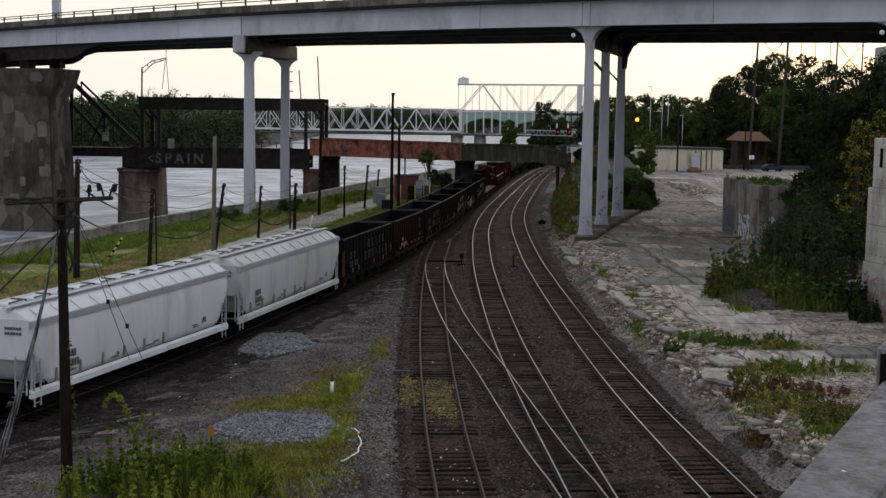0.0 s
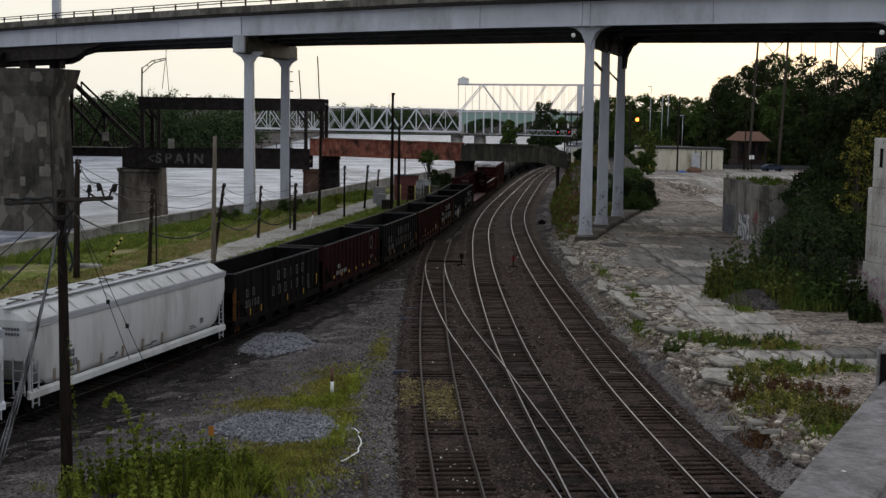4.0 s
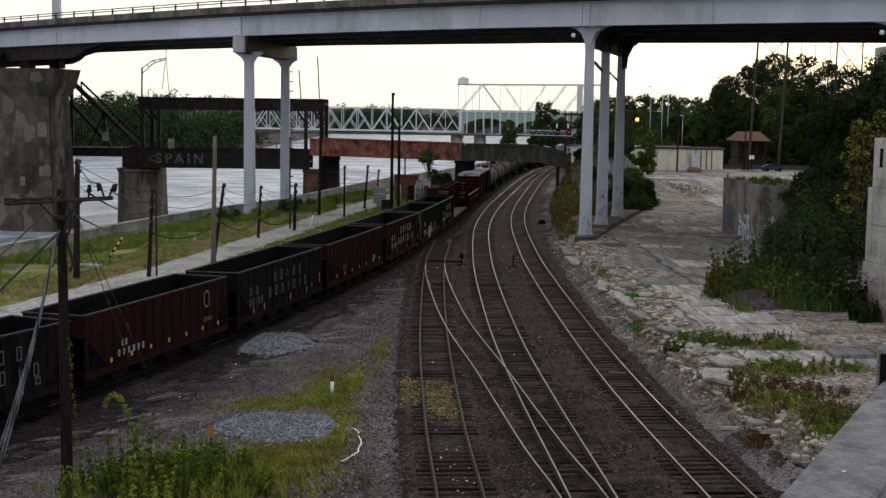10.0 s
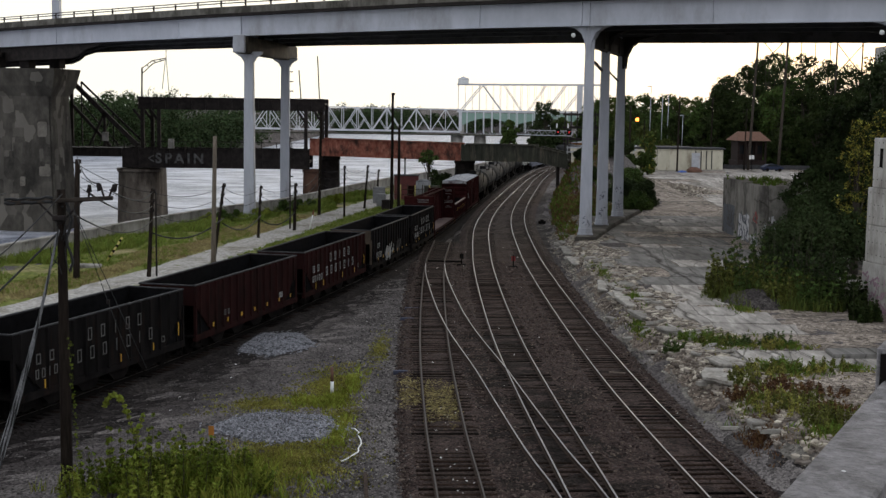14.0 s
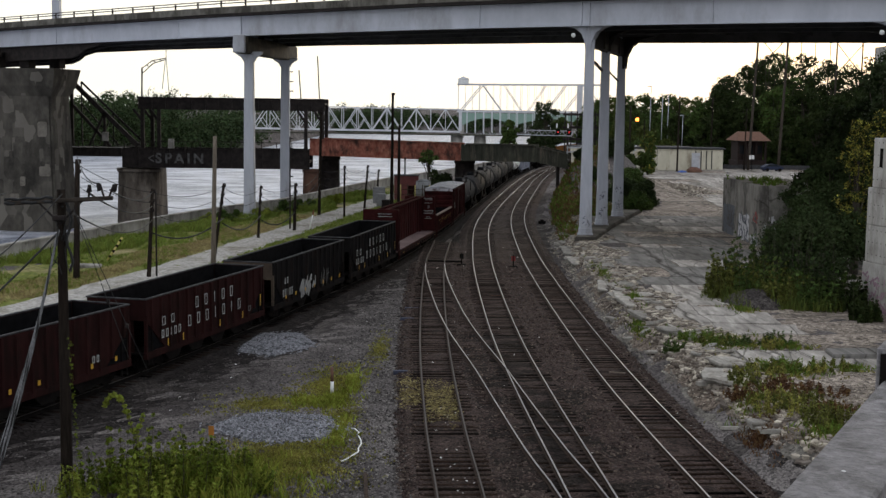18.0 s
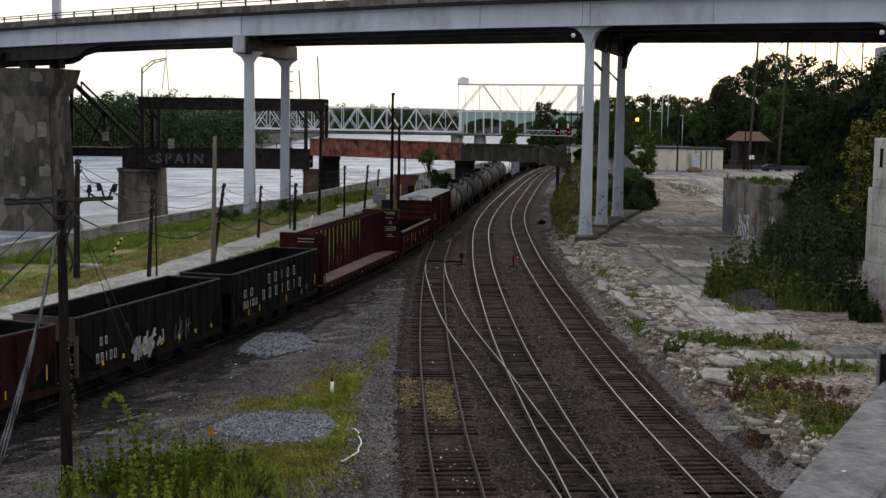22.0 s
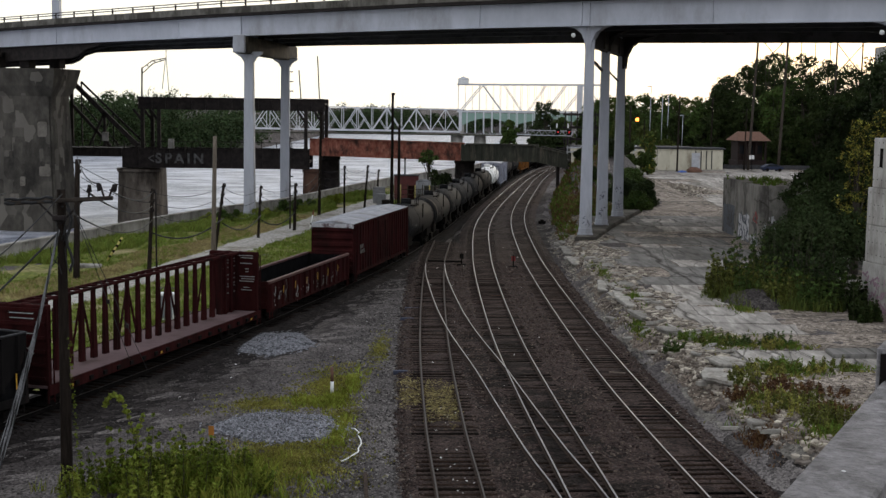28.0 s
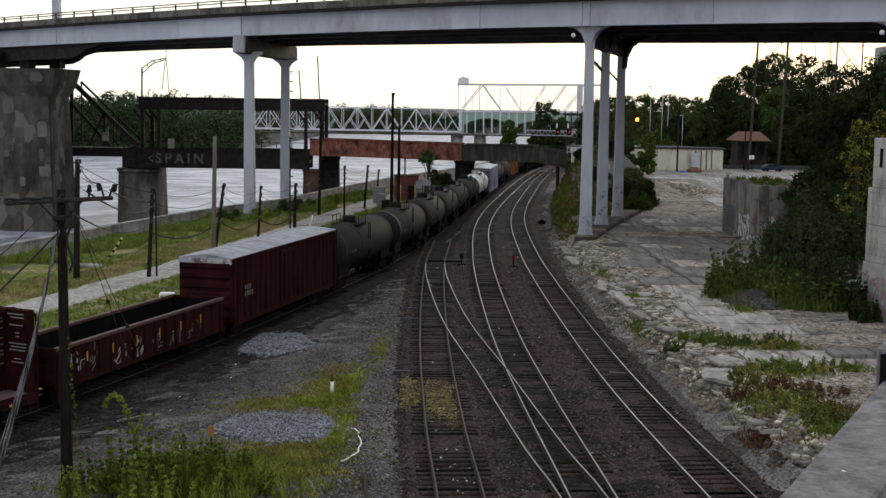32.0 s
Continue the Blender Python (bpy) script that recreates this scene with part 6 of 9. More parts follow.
def tree(x, y, z, height, radius, material, n, size, seed, label="leafy green tree", low=0.28, name="tree", group="riverside trees", accents=None, stem=1.0):
    rng = np.random.default_rng(seed)
    t = thing(name, pose(x, y, z), label, "tree", group)
    bm = B()
    top = Vector((rng.uniform(-0.3, 0.3), rng.uniform(-0.3, 0.3), height * 0.72))
    rod(bm, (0, 0, -0.4), tuple(top * 0.45), height * 0.026 * stem, 8, height * 0.018 * stem)
    rod(bm, tuple(top * 0.45), tuple(top), height * 0.018 * stem, 8, height * 0.006 * stem)
    cs, rs = [], []
    m = 18 + int(radius * 1.8)
    for i in range(m):
        u = i / (m - 1)
        zz = height * (low + (0.92 - low) * u)
        wide = radius * math.sin(math.pi * (0.16 + 0.76 * u)) ** 0.8
        a = i * 2.4 + rng.uniform(-0.5, 0.5)
        q = wide * rng.uniform(0.2, 0.85)
        r = radius * rng.uniform(0.26, 0.46) * (1.05 - 0.3 * u)
        c = (q * math.cos(a), q * math.sin(a), zz)
        cs.append(c)
        rs.append(r)
        f = max(0.2, low + 0.5 * u)
        rod(bm, tuple(top * (f * 0.8)), c, height * 0.008, 5, height * 0.002)
    part("trunk", bm, M_BARK, t, "grey-brown trunk and limbs")
    v, f = leaf_cloud(rng, cs, rs, n, size)
    raw("crown", v, f, material, t)
    if accents:
        # Accent leaves; on the street-lamp tree they carry the lamp's light.
        v, f = leaf_cloud(rng, cs, np.array(rs) * 1.06, int(n * accents[1]), size * 0.9)
        raw("blossom", v, f, accents[0], t)
    return t


def bush(x, y, z, w, h, material, n, size, seed, label="dense leafy shrub", name="bush", group="shrubs", depth=None, sprigs=0):
    rng = np.random.default_rng(seed)
    t = thing(name, pose(x, y, z), label, "bush", group)
    d = depth or w
    cs, rs = [], []
    for i in range(sprigs):  # upright leafy shoots of uneven height
        a, q = rng.uniform(0, 6.28), 0.5 * math.sqrt(rng.uniform(0, 1))
        x0, y0, tall, lean = q * w * math.cos(a), q * d * math.sin(a), h * rng.uniform(0.55, 1.35), rng.normal(0, 0.18, 2)
        for k in range(6):
            u = 0.15 + 0.17 * k
            cs.append((x0 + lean[0] * u * tall, y0 + lean[1] * u * tall, u * tall))
            rs.append((0.13 + 0.035 * max(0, h - 1.5)) * (1.25 - u) + 0.035)
    for i in range(0 if sprigs else 9):
        cs.append((rng.uniform(-0.36, 0.36) * w, rng.uniform(-0.36, 0.36) * d, h * rng.uniform(0.15, 0.7)))
        rs.append(min(w, h) * rng.uniform(0.2, 0.36))
    bm = B()
    for c in cs[5::6] if sprigs else cs:
        rod(bm, (c[0] * (0.85 if sprigs else 0.3), c[1] * (0.85 if sprigs else 0.3), -0.2), c, 0.012 if sprigs else 0.035, 5, 0.005 if sprigs else 0.012)
    tagged(part("stem_tangle", bm, M_BARK, t), kind="stuff")
    v, f = leaf_cloud(rng, cs, rs, n, size, 0.9)
    v[:, 2] = np.maximum(v[:, 2], -0.15)
    raw("leaves", v, f, material, t)
    return t


def tufts(name, places, hmin, hmax, material, label, seed, blades=7, lean=0.45, width=0.03):
    """A field of upright blades, one thin triangle pair each."""
    rng = np.random.default_rng(seed)
    p = np.repeat(np.array(places, float), blades, axis=0)
    n = len(p)
    p[:, :2] += rng.normal(0, 0.12, (n, 2))
    a = rng.uniform(0, 2 * math.pi, n)
    h = rng.uniform(hmin, hmax, n) * rng.uniform(0.6, 1, n)
    w = width * rng.uniform(0.6, 1.5, n)
    side = np.column_stack([np.cos(a), np.sin(a), np.zeros(n)]) * w[:, None]
    tip = np.column_stack([rng.normal(0, lean, n) * h, rng.normal(0, lean, n) * h, h])
    mid = tip * np.array([0.35, 0.35, 0.6])
    v = np.stack([p - side, p + side, p + mid + side * 0.7, p + tip, p + mid - side * 0.7], 1).reshape(-1, 3)
    f = [(5 * i, 5 * i + 1, 5 * i + 2, 5 * i + 3, 5 * i + 4) for i in range(n)]
    return tagged(raw(name, v, f, material), label, "grass", kind="stuff")


def scatter(rng, n, x0, x1, y0, y1, keep):
    """Random places in a box where keep(x, y) says so."""
    out = []
    while len(out) < n:
        x, y = rng.uniform(x0, x1, n), rng.uniform(y0, y1, n)
        k = keep(x, y)
        g = ground_z(x, y)
        out += [(a, b, c) for a, b, c, q in zip(x, y, g, k) if q]
    return out[:n]


def patch(rng, n, cx, cy, rx, ry):
    a, r = rng.uniform(0, 2 * math.pi, n), np.abs(rng.normal(0, 0.6, n))
    x, y = cx + rx * r * np.cos(a), cy + ry * r * np.sin(a)
    return list(zip(x, y, ground_z(x, y)))


def line_x(line, y):
    return np.interp(y, line.p[:, 1], line.p[:, 0])


def strip(name, left, right, y0, y1, lift, material, label, category, wobble=0.0, seed=0, step=1.5):
    """Ground cover between two plan curves, draped just over the ground."""
    rng = np.random.default_rng(seed)
    ys = np.arange(y0, y1, step)
    v, f = [], []
    m = 9
    for y in ys:
        a, b = left(y) + rng.normal(0, wobble), right(y) + rng.normal(0, wobble)
        for k in range(m):
            x = a + (b - a) * k / (m - 1)
            v.append((x, y, float(ground_z(x, y)) + lift + (0.015 * rng.normal() if 0 < k < m - 1 else -0.015)))
    for j in range(len(ys) - 1):
        for k in range(m - 1):
            i = j * m + k
            f.append((i, i + 1, i + 1 + m, i + m))
    return tagged(raw(name, v, f, material, smooth=True), label, category, kind="structure")


ROAD_LINE = Line([(-40, 44), (-33, 60), (-28, 72), (-24.6, 83), (-22.9, 91), (-20.9, 99.5), (-17.8, 118.6), (-15.5, 133), (-12.8, 151), (-10.2, 166.5), (-7.0, 185), (-2, 210)])


def build_riverside():
    wall = thing("flood_wall", pose(0, 0, 0), "low weathered concrete flood wall along the river", "wall", kind="structure")
    s = 0.0
    while s < WALL_LINE.s[-1] - 7:
        bm = B()
        sweep(bm, WALL_LINE, s + 0.02, s + 6.0 - 0.02, 1.49, [(-0.25, -7), (0.25, -7), (0.22, 0.78), (0.3, 0.8), (0.3, 0.95), (-0.3, 0.95), (-0.3, 0.8), (-0.22, 0.78)])
        part("wall_panel", bm, M_CONC, wall)
        s += 6.0
    strip("grass_bank", lambda y: line_x(WALL_LINE, y) + 0.2, lambda y: line_x(TRAIN_LINE, y) - 2.6, 46, 214, 0.03, M_TURF, "rough grass bank between river wall and railway", "grass", 0.15, 2)
    strip("gravel_road", lambda y: line_x(ROAD_LINE, y) - 1.9, lambda y: line_x(ROAD_LINE, y) + 1.9, 46, 205, 0.075, M_ROAD, "pale gravel service road along the bank", "road", 0.12, 3)
    rng = np.random.default_rng(11)
    off_road = lambda x, y: np.abs(x - line_x(ROAD_LINE, y)) > 2.0 + rng.normal(0, 0.15, len(x))
    mid = lambda x, y: (x > line_x(WALL_LINE, y) + 0.3) & (x < line_x(TRAIN_LINE, y) - 2.7) & off_road(x, y)
    lush = lambda x, y: mid(x, y) & (np.sin(x * 0.9 + y * 0.21) + np.sin(y * 0.37) + 0.6 * np.sin(x * 2.1) > np.where(x > line_x(ROAD_LINE, y), -9, -0.5))
    by_wall = lambda x, y: mid(x, y) & (x < line_x(WALL_LINE, y) + 4.5 + np.sin(y * 0.4)) & (np.sin(y * 0.23 + 1) > -0.75)
    tufts("bank_grass", scatter(rng, 11000, -42, 2, 56, 190, lush), 0.15, 0.4, M_GRASS, "rough green grass on the river bank", 1)
    tufts("tall_wall_grass", scatter(rng, 5200, -42, -8, 66, 190, by_wall), 0.3, 0.95, M_GRASS, "tall bright green grass along the flood wall", 2)
    dry = lambda x, y: mid(x, y) & (np.abs(x - line_x(ROAD_LINE, y) + 4.2) < 2.0 + np.sin(y * 0.3))
    tufts("dry_bank_grass", scatter(rng, 6500, -42, 0, 56, 150, dry), 0.1, 0.3, M_DRYGRASS, "straw-coloured dry grass beside the road", 3)
    for k, (x, y, w, h) in enumerate(((-23.5, 141, 4, 1.6), (-21, 146.5, 3, 1.3), (-18.5, 155, 3.5, 1.7), (-25.2, 139, 2.5, 1.2), (-17.2, 160, 3, 1.4), (-14, 168, 3, 1.6))):
        bush(x, y, -0.4, w, h, M_LEAFBUSH if k % 2 else M_LEAF, 1100, 0.14, 40 + k, "low green shrub among bank grass")


# ---- poles and wires ----
def wire(bm, a, b, sag, r=0.02, n=12):
    a, b = Vector(a), Vector(b)
    d = (b - a).normalized()
    side = d.cross(Vector((0, 0, 1)))
    side = side.normalized() if side.length > 0.01 else Vector((1, 0, 0))
    over = side.cross(d)
    rings = []
    for i in range(n + 1):
        u = i / n
        p = a.lerp(b, u)
        p.z -= sag * 4 * u * (1 - u)
        rings.append([p + (side * math.cos(k) + over * math.sin(k)) * r for k in (0, 1.257, 2.513, 3.77, 5.027)])
    loft(bm, rings, smooth=True)


def pole(name, x, y, z, h, r, lean, label, material=M_POLE, caps=0):
    """A tapered timber pole with its head hardware."""
    t = thing(name, pose(x, y, z), label, "utility pole", "old line poles")
    bm = B()
    n = 6
    rings = []
    for i in range(n + 1):
        u = i / n
        rr = r * (1.08 - 0.35 * u)
        rings.append([(lean * u + rr * math.cos(a), rr * math.sin(a), -0.6 + (h + 0.6) * u) for a in np.linspace(0, 2 * math.pi, 11)[:-1]])
    loft(bm, rings, smooth=True)
    part("shaft", bm, material, t)
    for k in range(caps):
        bm = B()
        zz = h - 0.25 - k * 0.7
        xx = lean * zz / h
        rod(bm, (xx - r * 1.1, -r * 0.6, zz), (xx + r * 1.1, -r * 0.6, zz), 0.05, 6)
        rod(bm, (xx + r * 1.1, -r * 0.6, zz - 0.05), (xx + r * 1.1, -r * 0.6, zz + 0.22), 0.06, 8)
        part("insulator_bracket", bm, M_DARKSTEEL, t)
    return t


def build_poles():
    # near pole with its crossarm
    z0 = -0.42
    t = pole("utility_pole", -12.37, 41.6, z0, 9.95, 0.195, -0.02, "dark weathered utility pole with a worn crossarm and vines")
    bm = B()
    beam(bm, (-1.72, -0.24, 9.5), (1.72, -0.24, 9.72), 0.13, 0.14)
    bmesh.ops.bevel(bm, geom=bm.edges[:], offset=0.02, segments=1, affect="EDGES")
    part("crossarm", bm, M_ARMWOOD, t, "splintered grey timber crossarm")
    for k, (z0a, r) in enumerate(((9.62, 0.05), (9.5, 0.06))):
        bm = B()
        pts = [(-1.75 + 0.22 * i, -0.28 - 0.05 * math.sin(i * 1.9 + k), z0a + 0.013 * i + 0.03 * math.sin(i * 2.3 + 2 * k)) for i in range(8)]
        tube(bm, pts, r)
        part("wrapped_cable", bm, M_WIRE, t, "black cable wrapped along the arm")
    for sx in (-0.75, 0.72):
        bm = B()
        beam(bm, (sx, -0.2, 9.6), (0, -0.22, 8.85), 0.03, 0.06)
        part("arm_brace", bm, M_DARKSTEEL, t)
    for x, h, lean in ((0.93, 0.42, 0.02), (1.42, 0.42, -0.12), (1.6, 0.4, 0.14), (-1.5, 0.1, 0)):
        bm = B()
        zz = 9.65 + x * 0.07
        rod(bm, (x, -0.2, zz), (x + lean, -0.2, zz + h), 0.035, 6)
        rod(bm, (x + lean, -0.2, zz + h * 0.45), (x + lean * 1.6, -0.2, zz + h), 0.09, 8, 0.05)
        part("insulator", bm, M_DARKSTEEL, t)
    bm = B()
    loft(bm, [[(0.26 + 0.1 * math.sin(k * 1.3) + 0.05 * math.cos(q), -0.12 + 0.05 * math.sin(q), 7.3 + k * 0.28) for q in (0, 1.05, 2.1, 3.14, 4.2, 5.25)] for k in range(9)])
    part("cable_loom", bm, M_WIRE, t)
    for k, (q0, zz, dz) in enumerate(((0.4, 9.3, 1.1), (1.9, 9.0, 1.6), (2.7, 8.6, 0.9), (5.2, 9.1, 1.9), (4.4, 8.2, 1.3))):
        bm = B()
        pts = [(0.27 * math.cos(q0 - 1.2 + 0.3 * i) * (1 + 0.25 * math.sin(i)), -0.27 * abs(math.sin(q0 + 0.3 * i)) - 0.05, zz - dz * i / 7 + 0.08 * math.sin(2 * i)) for i in range(8)]
        tube(bm, pts, 0.018, 5)
        part("loose_lead", bm, M_WIRE, t)
    for zz in (9.05,):
        bm = B()
        box(bm, -0.22, 0.22, -0.4, -0.2, zz - 0.08, zz + 0.08, 0.03)
        part("pole_hardware", bm, M_DARKSTEEL, t)
    rng = np.random.default_rng(5)
    cs = [(0.5 - 0.006 * i + 0.04 * math.sin(i * 1.7), -0.3 + 0.04 * math.cos(i * 2.3), 0.4 + i * 0.11) for i in range(44)]
    v, f = leaf_cloud(rng, cs, [0.035 + 0.02 * (i % 3) for i in range(44)], 420, 0.028)
    raw("vine", v, f, M_YARDWEED, t)
    # lone poles: place, height, radius, lean
    rows = (("utility_pole", -26.6, 92.6, 8.75, 0.24, 0.25, M_POLE, 2, "dark utility pole standing by the gravel road"),
            ("utility_pole", -21.7, 94.1, 6.6, 0.16, 0.38, M_POLE, 3, "short dark pole leaning beside the road"),
            ("thin_pole", -21.2, 94.6, 6.4, 0.07, 0.0, M_DARKSTEEL, 0, "thin dark conduit post hanging by the pole"),
            ("utility_pole", -18.35, 102.1, 10.3, 0.2, 0.2, M_PALEPOLE, 0, "tall pale timber pole, bare"),
            ("utility_pole", -18.9, 105.0, 6.4, 0.14, 0.95, M_POLE, 3, "dark pole leaning against a pale one"),
            ("utility_pole", -17.9, 123.7, 5.1, 0.13, 0.3, M_POLE, 3, "short dark line pole"),
            ("utility_pole", -15.3, 131.6, 4.9, 0.17, 0.12, M_POLE, 2, "short stout dark line pole"),
            ("thin_pole", -15.9, 133.0, 9.6, 0.08, 0.0, M_DARKSTEEL, 0, "thin dark post behind the line pole"),
            ("utility_pole", -14.6, 150.5, 12.4, 0.18, 0.24, M_POLE, 2, "tall dark line pole by the road bend"),
            ("utility_pole", -11.4, 147.5, 6.05, 0.12, 0.0, M_POLE, 3, "short dark line pole in grass"),
            ("utility_pole", -10.0, 161.3, 5.5, 0.14, 0.46, M_POLE, 3, "short leaning dark line pole"),
            ("utility_pole", -9.2, 176.0, 4.3, 0.15, 0.28, M_POLE, 1, "short leaning pole with a pale box"),
            ("utility_pole", -6.4, 157.4, 14.5, 0.2, 0.08, M_POLE, 1, "very tall dark pole beside the track"),
            ("utility_pole", -5.6, 160.0, 10.5, 0.2, 0.0, M_POLE, 1, "dark pole beside a taller one"),
            ("utility_pole", -5.4, 178.0, 5.9, 0.12, 0.0, M_POLE, 1, "thin dark pole behind the shed"))
    for name, x, y, h, r, lean, m, caps, label in rows:
        pole(name, x, y, z0, h, r, lean, label, m, caps)
    heads = [(-26.4, 92.6, 8.0), (-21.35, 94.1, 5.9), (-18.05, 105.0, 5.7), (-17.6, 123.7, 4.4), (-15.2, 131.6, 4.2), (-14.45, 150.5, 4.9), (-11.4, 147.5, 5.3), (-9.6, 161.3, 4.8), (-9.0, 176.0, 3.7)]
    for dz, sag, r in ((0.0, 0.7, 0.022), (-0.75, 0.9, 0.022), (-1.5, 1.3, 0.022)):
        bm = B()
        for a, b in zip(heads, heads[1:]):
            wire(bm, (a[0], a[1], a[2] + dz), (b[0], b[1], b[2] + dz), sag * (0.5 + (b[1] - a[1]) / 40), r)
        solid("line_wire", bm, M_WIRE, "sagging black wire strung along the old poles", "cable", "line wires")
    bm = B()
    for a, b in zip(heads[1:], heads[2:5]):
        wire(bm, (a[0], a[1], a[2] - 3.0), (b[0], b[1], b[2] - 2.6), 0.9, 0.06)
    solid("thick_cable", bm, M_WIRE, "thick black cable hanging low between old poles", "cable", "line wires")
    # wires from the near crossarm
    arm = [(-10.75, 41.4, 9.55), (-11.5, 41.4, 9.5), (-11.1, 41.4, 9.75), (-12.3, 41.4, 9.0)]
    far = [(-21.35, 94.1, 5.9), (-21.35, 94.1, 4.9), (-26.4, 92.6, 8.6), (-21.35, 94.1, 3.9)]
    for a, b, sag in zip(arm, far, (0.45, 0.6, 0.5, 0.9)):
        bm = B()
        wire(bm, a, b, sag, 0.03, 18)
        solid("line_wire", bm, M_WIRE, "black wire from the near crossarm to the bank poles", "cable", "line wires")
    for a, b, sag, r in (((-12.5, 41.4, 8.1), (-15.6, 36.0, 4.2), 0.1, 0.035), ((-12.3, 41.4, 9.4), (-14.2, 35.0, 6.6), 0.25, 0.02), ((-14.1, 41.4, 9.4), (-15.2, 36.0, 9.4), 0.1, 0.02)):
        bm = B()
        wire(bm, a, b, sag, r, 14)
        solid("guy_cable", bm, M_WIRE, "dark guy cable running down from the near pole", "cable", "guy cables")
    for a, b, sag, r in (((-12.4, 41.3, 8.25), (-13.9, 37.4, -0.42), 0.05, 0.04), ((-12.45, 41.3, 8.1), (-13.8, 37.5, -0.42), 0.1, 0.034), ((-12.5, 41.5, 7.9), (-14.0, 37.2, -0.42), 0.02, 0.022)):
        g = thing("guy_cable", pose(0, 0, 0), "pale twisted cable running down from the near pole", "cable", "guy cables")
        for turn in (0, 2.1, 4.2):  # three twisted strands
            bm = B()
            rings = []
            for i in range(61):
                u = i / 60
                q = Vector(a).lerp(Vector(b), u)
                q.z -= sag * 4 * u * (1 - u)
                q.x += 0.16 * math.sin(math.pi * u)
                k = u * 42 + turn
                q += Vector((math.cos(k), math.sin(k), 0)) * r * 0.55
                rings.append([q + Vector((math.cos(e), math.sin(e), 0)) * r * 0.62 for e in (0, 1.257, 2.513, 3.77, 5.027)])
            loft(bm, rings, smooth=True)
            part("strand", bm, M_CABLE if turn < 4 else M_WIRE, g)
    # guy wires with insulators right of the near pole
    for k, (b, q) in enumerate((((-10.1, 41.0, 4.1), 0.62), ((-9.5, 41.0, 3.7), 0.72))):
        g = thing("guy_wire", pose(0, 0, 0), "thin guy wire with a dark strain insulator", "cable", "guy cables")
        bm = B()
        a = (-11.9, 41.2, 9.0)
        wire(bm, a, b, 0.0, 0.012, 3)
        part("strand", bm, M_WIRE, g)
        p = Vector(a).lerp(Vector(b), q)
        bm = B()
        box(bm, p.x - 0.05, p.x + 0.05, p.y - 0.05, p.y + 0.05, p.z - 0.07, p.z + 0.07, 0.01)
        part("strain_insulator", bm, M_DARKSTEEL, g)
    # leaning grab stick and small objects on the bank
    bm = B()
    rod(bm, (-27.1, 103.0, -0.3), (-25.9, 103.4, 1.6), 0.09, 8)
    g = solid("guard_pole", bm, M_DRYPOLE, "short leaning yellow and black striped guard pole in grass", "post")
    for k in range(4):
        bm = B()
        a, b = 0.16 + k * 0.22, 0.25 + k * 0.22
        rod(bm, (-27.1 + 1.2 * a, 103.0 + 0.4 * a, -0.3 + 1.9 * a), (-27.1 + 1.2 * b, 103.0 + 0.4 * b, -0.3 + 1.9 * b), 0.095, 8)
        part("black_stripe", bm, M_UNDER, g)
    bm = B()
    rod(bm, (-13.9, 133.5, -0.3), (-13.6, 133.5, 1.1), 0.065, 8)
    g = solid("road_marker", bm, M_WHITE, "leaning white road marker post", "post")
    bm = B()
    rod(bm, (-13.6, 133.5, 1.1), (-13.5, 133.5, 1.6), 0.065, 8)
    part("marker_top", bm, M_SHEDRED_POST, g, "red-orange marker top")
    bm = B()
    box(bm, -29.0, -26.6, 99.0, 99.8, -0.5, -0.1, 0.08)
    solid("concrete_block", bm, M_CONC, "long concrete kerb block lying in grass", "block")


M_SHEDRED_POST = mat("faded_red_tip", (0.16, 0.04, 0.03), (0.24, 0.07, 0.05), 3, 0.8)
M_ARMWOOD = mat("grey_arm_wood", (0.018, 0.015, 0.013), (0.07, 0.058, 0.047), 4.0, 0.95, 0.6, stretch=(0.4, 3, 3), spec=0.06)
M_DRYPOLE = mat("yellowed_plastic", (0.4, 0.34, 0.1), (0.5, 0.42, 0.14), 3, 0.7)


# ---- yard furniture ----
def stones(name, places, rmin, rmax, material, label, category, seed, kind="stuff", flat=0.65):
    """Broken stones: each a jittered block of its own."""
    rng = np.random.default_rng(seed)
    n = len(places)
    base = np.array([(-1, -1, -1), (1, -1, -1), (1, 1, -1), (-1, 1, -1), (-1, -1, 1), (1, -1, 1), (1, 1, 1), (-1, 1, 1)], float)
    p = np.array(places, float)
    r = rng.uniform(rmin, rmax, n) * rng.uniform(0.5, 1, n)
    q = base[None] * (1 + rng.normal(0, 0.22, (n, 8, 3)))
    q[:, 4:, :2] *= 0.72
    q *= np.stack([rng.uniform(0.7, 1.5, n), rng.uniform(0.6, 1.1, n), rng.uniform(0.4, 1.0, n) * flat], 1)[:, None, :]
    a = rng.uniform(0, 6.28, n)
    c, s = np.cos(a), np.sin(a)
    t = rng.normal(0, 0.3, n)
    x = q[:, :, 0] * c[:, None] - q[:, :, 1] * s[:, None]
    y = q[:, :, 0] * s[:, None] + q[:, :, 1] * c[:, None]
    z = q[:, :, 2] + x * t[:, None]
    v = np.stack([x, y, z], 2) * r[:, None, None] * 0.5 + p[:, None, :]
    f = []
    for i in range(n):
        o = 8 * i
        f += [(o + 4, o + 5, o + 6, o + 7), (o, o + 1, o + 5, o + 4), (o + 1, o + 2, o + 6, o + 5), (o + 2, o + 3, o + 7, o + 6), (o + 3, o, o + 4, o + 7)]
    return tagged(raw(name, v.reshape(-1, 3), f, material), label, category, kind=kind)


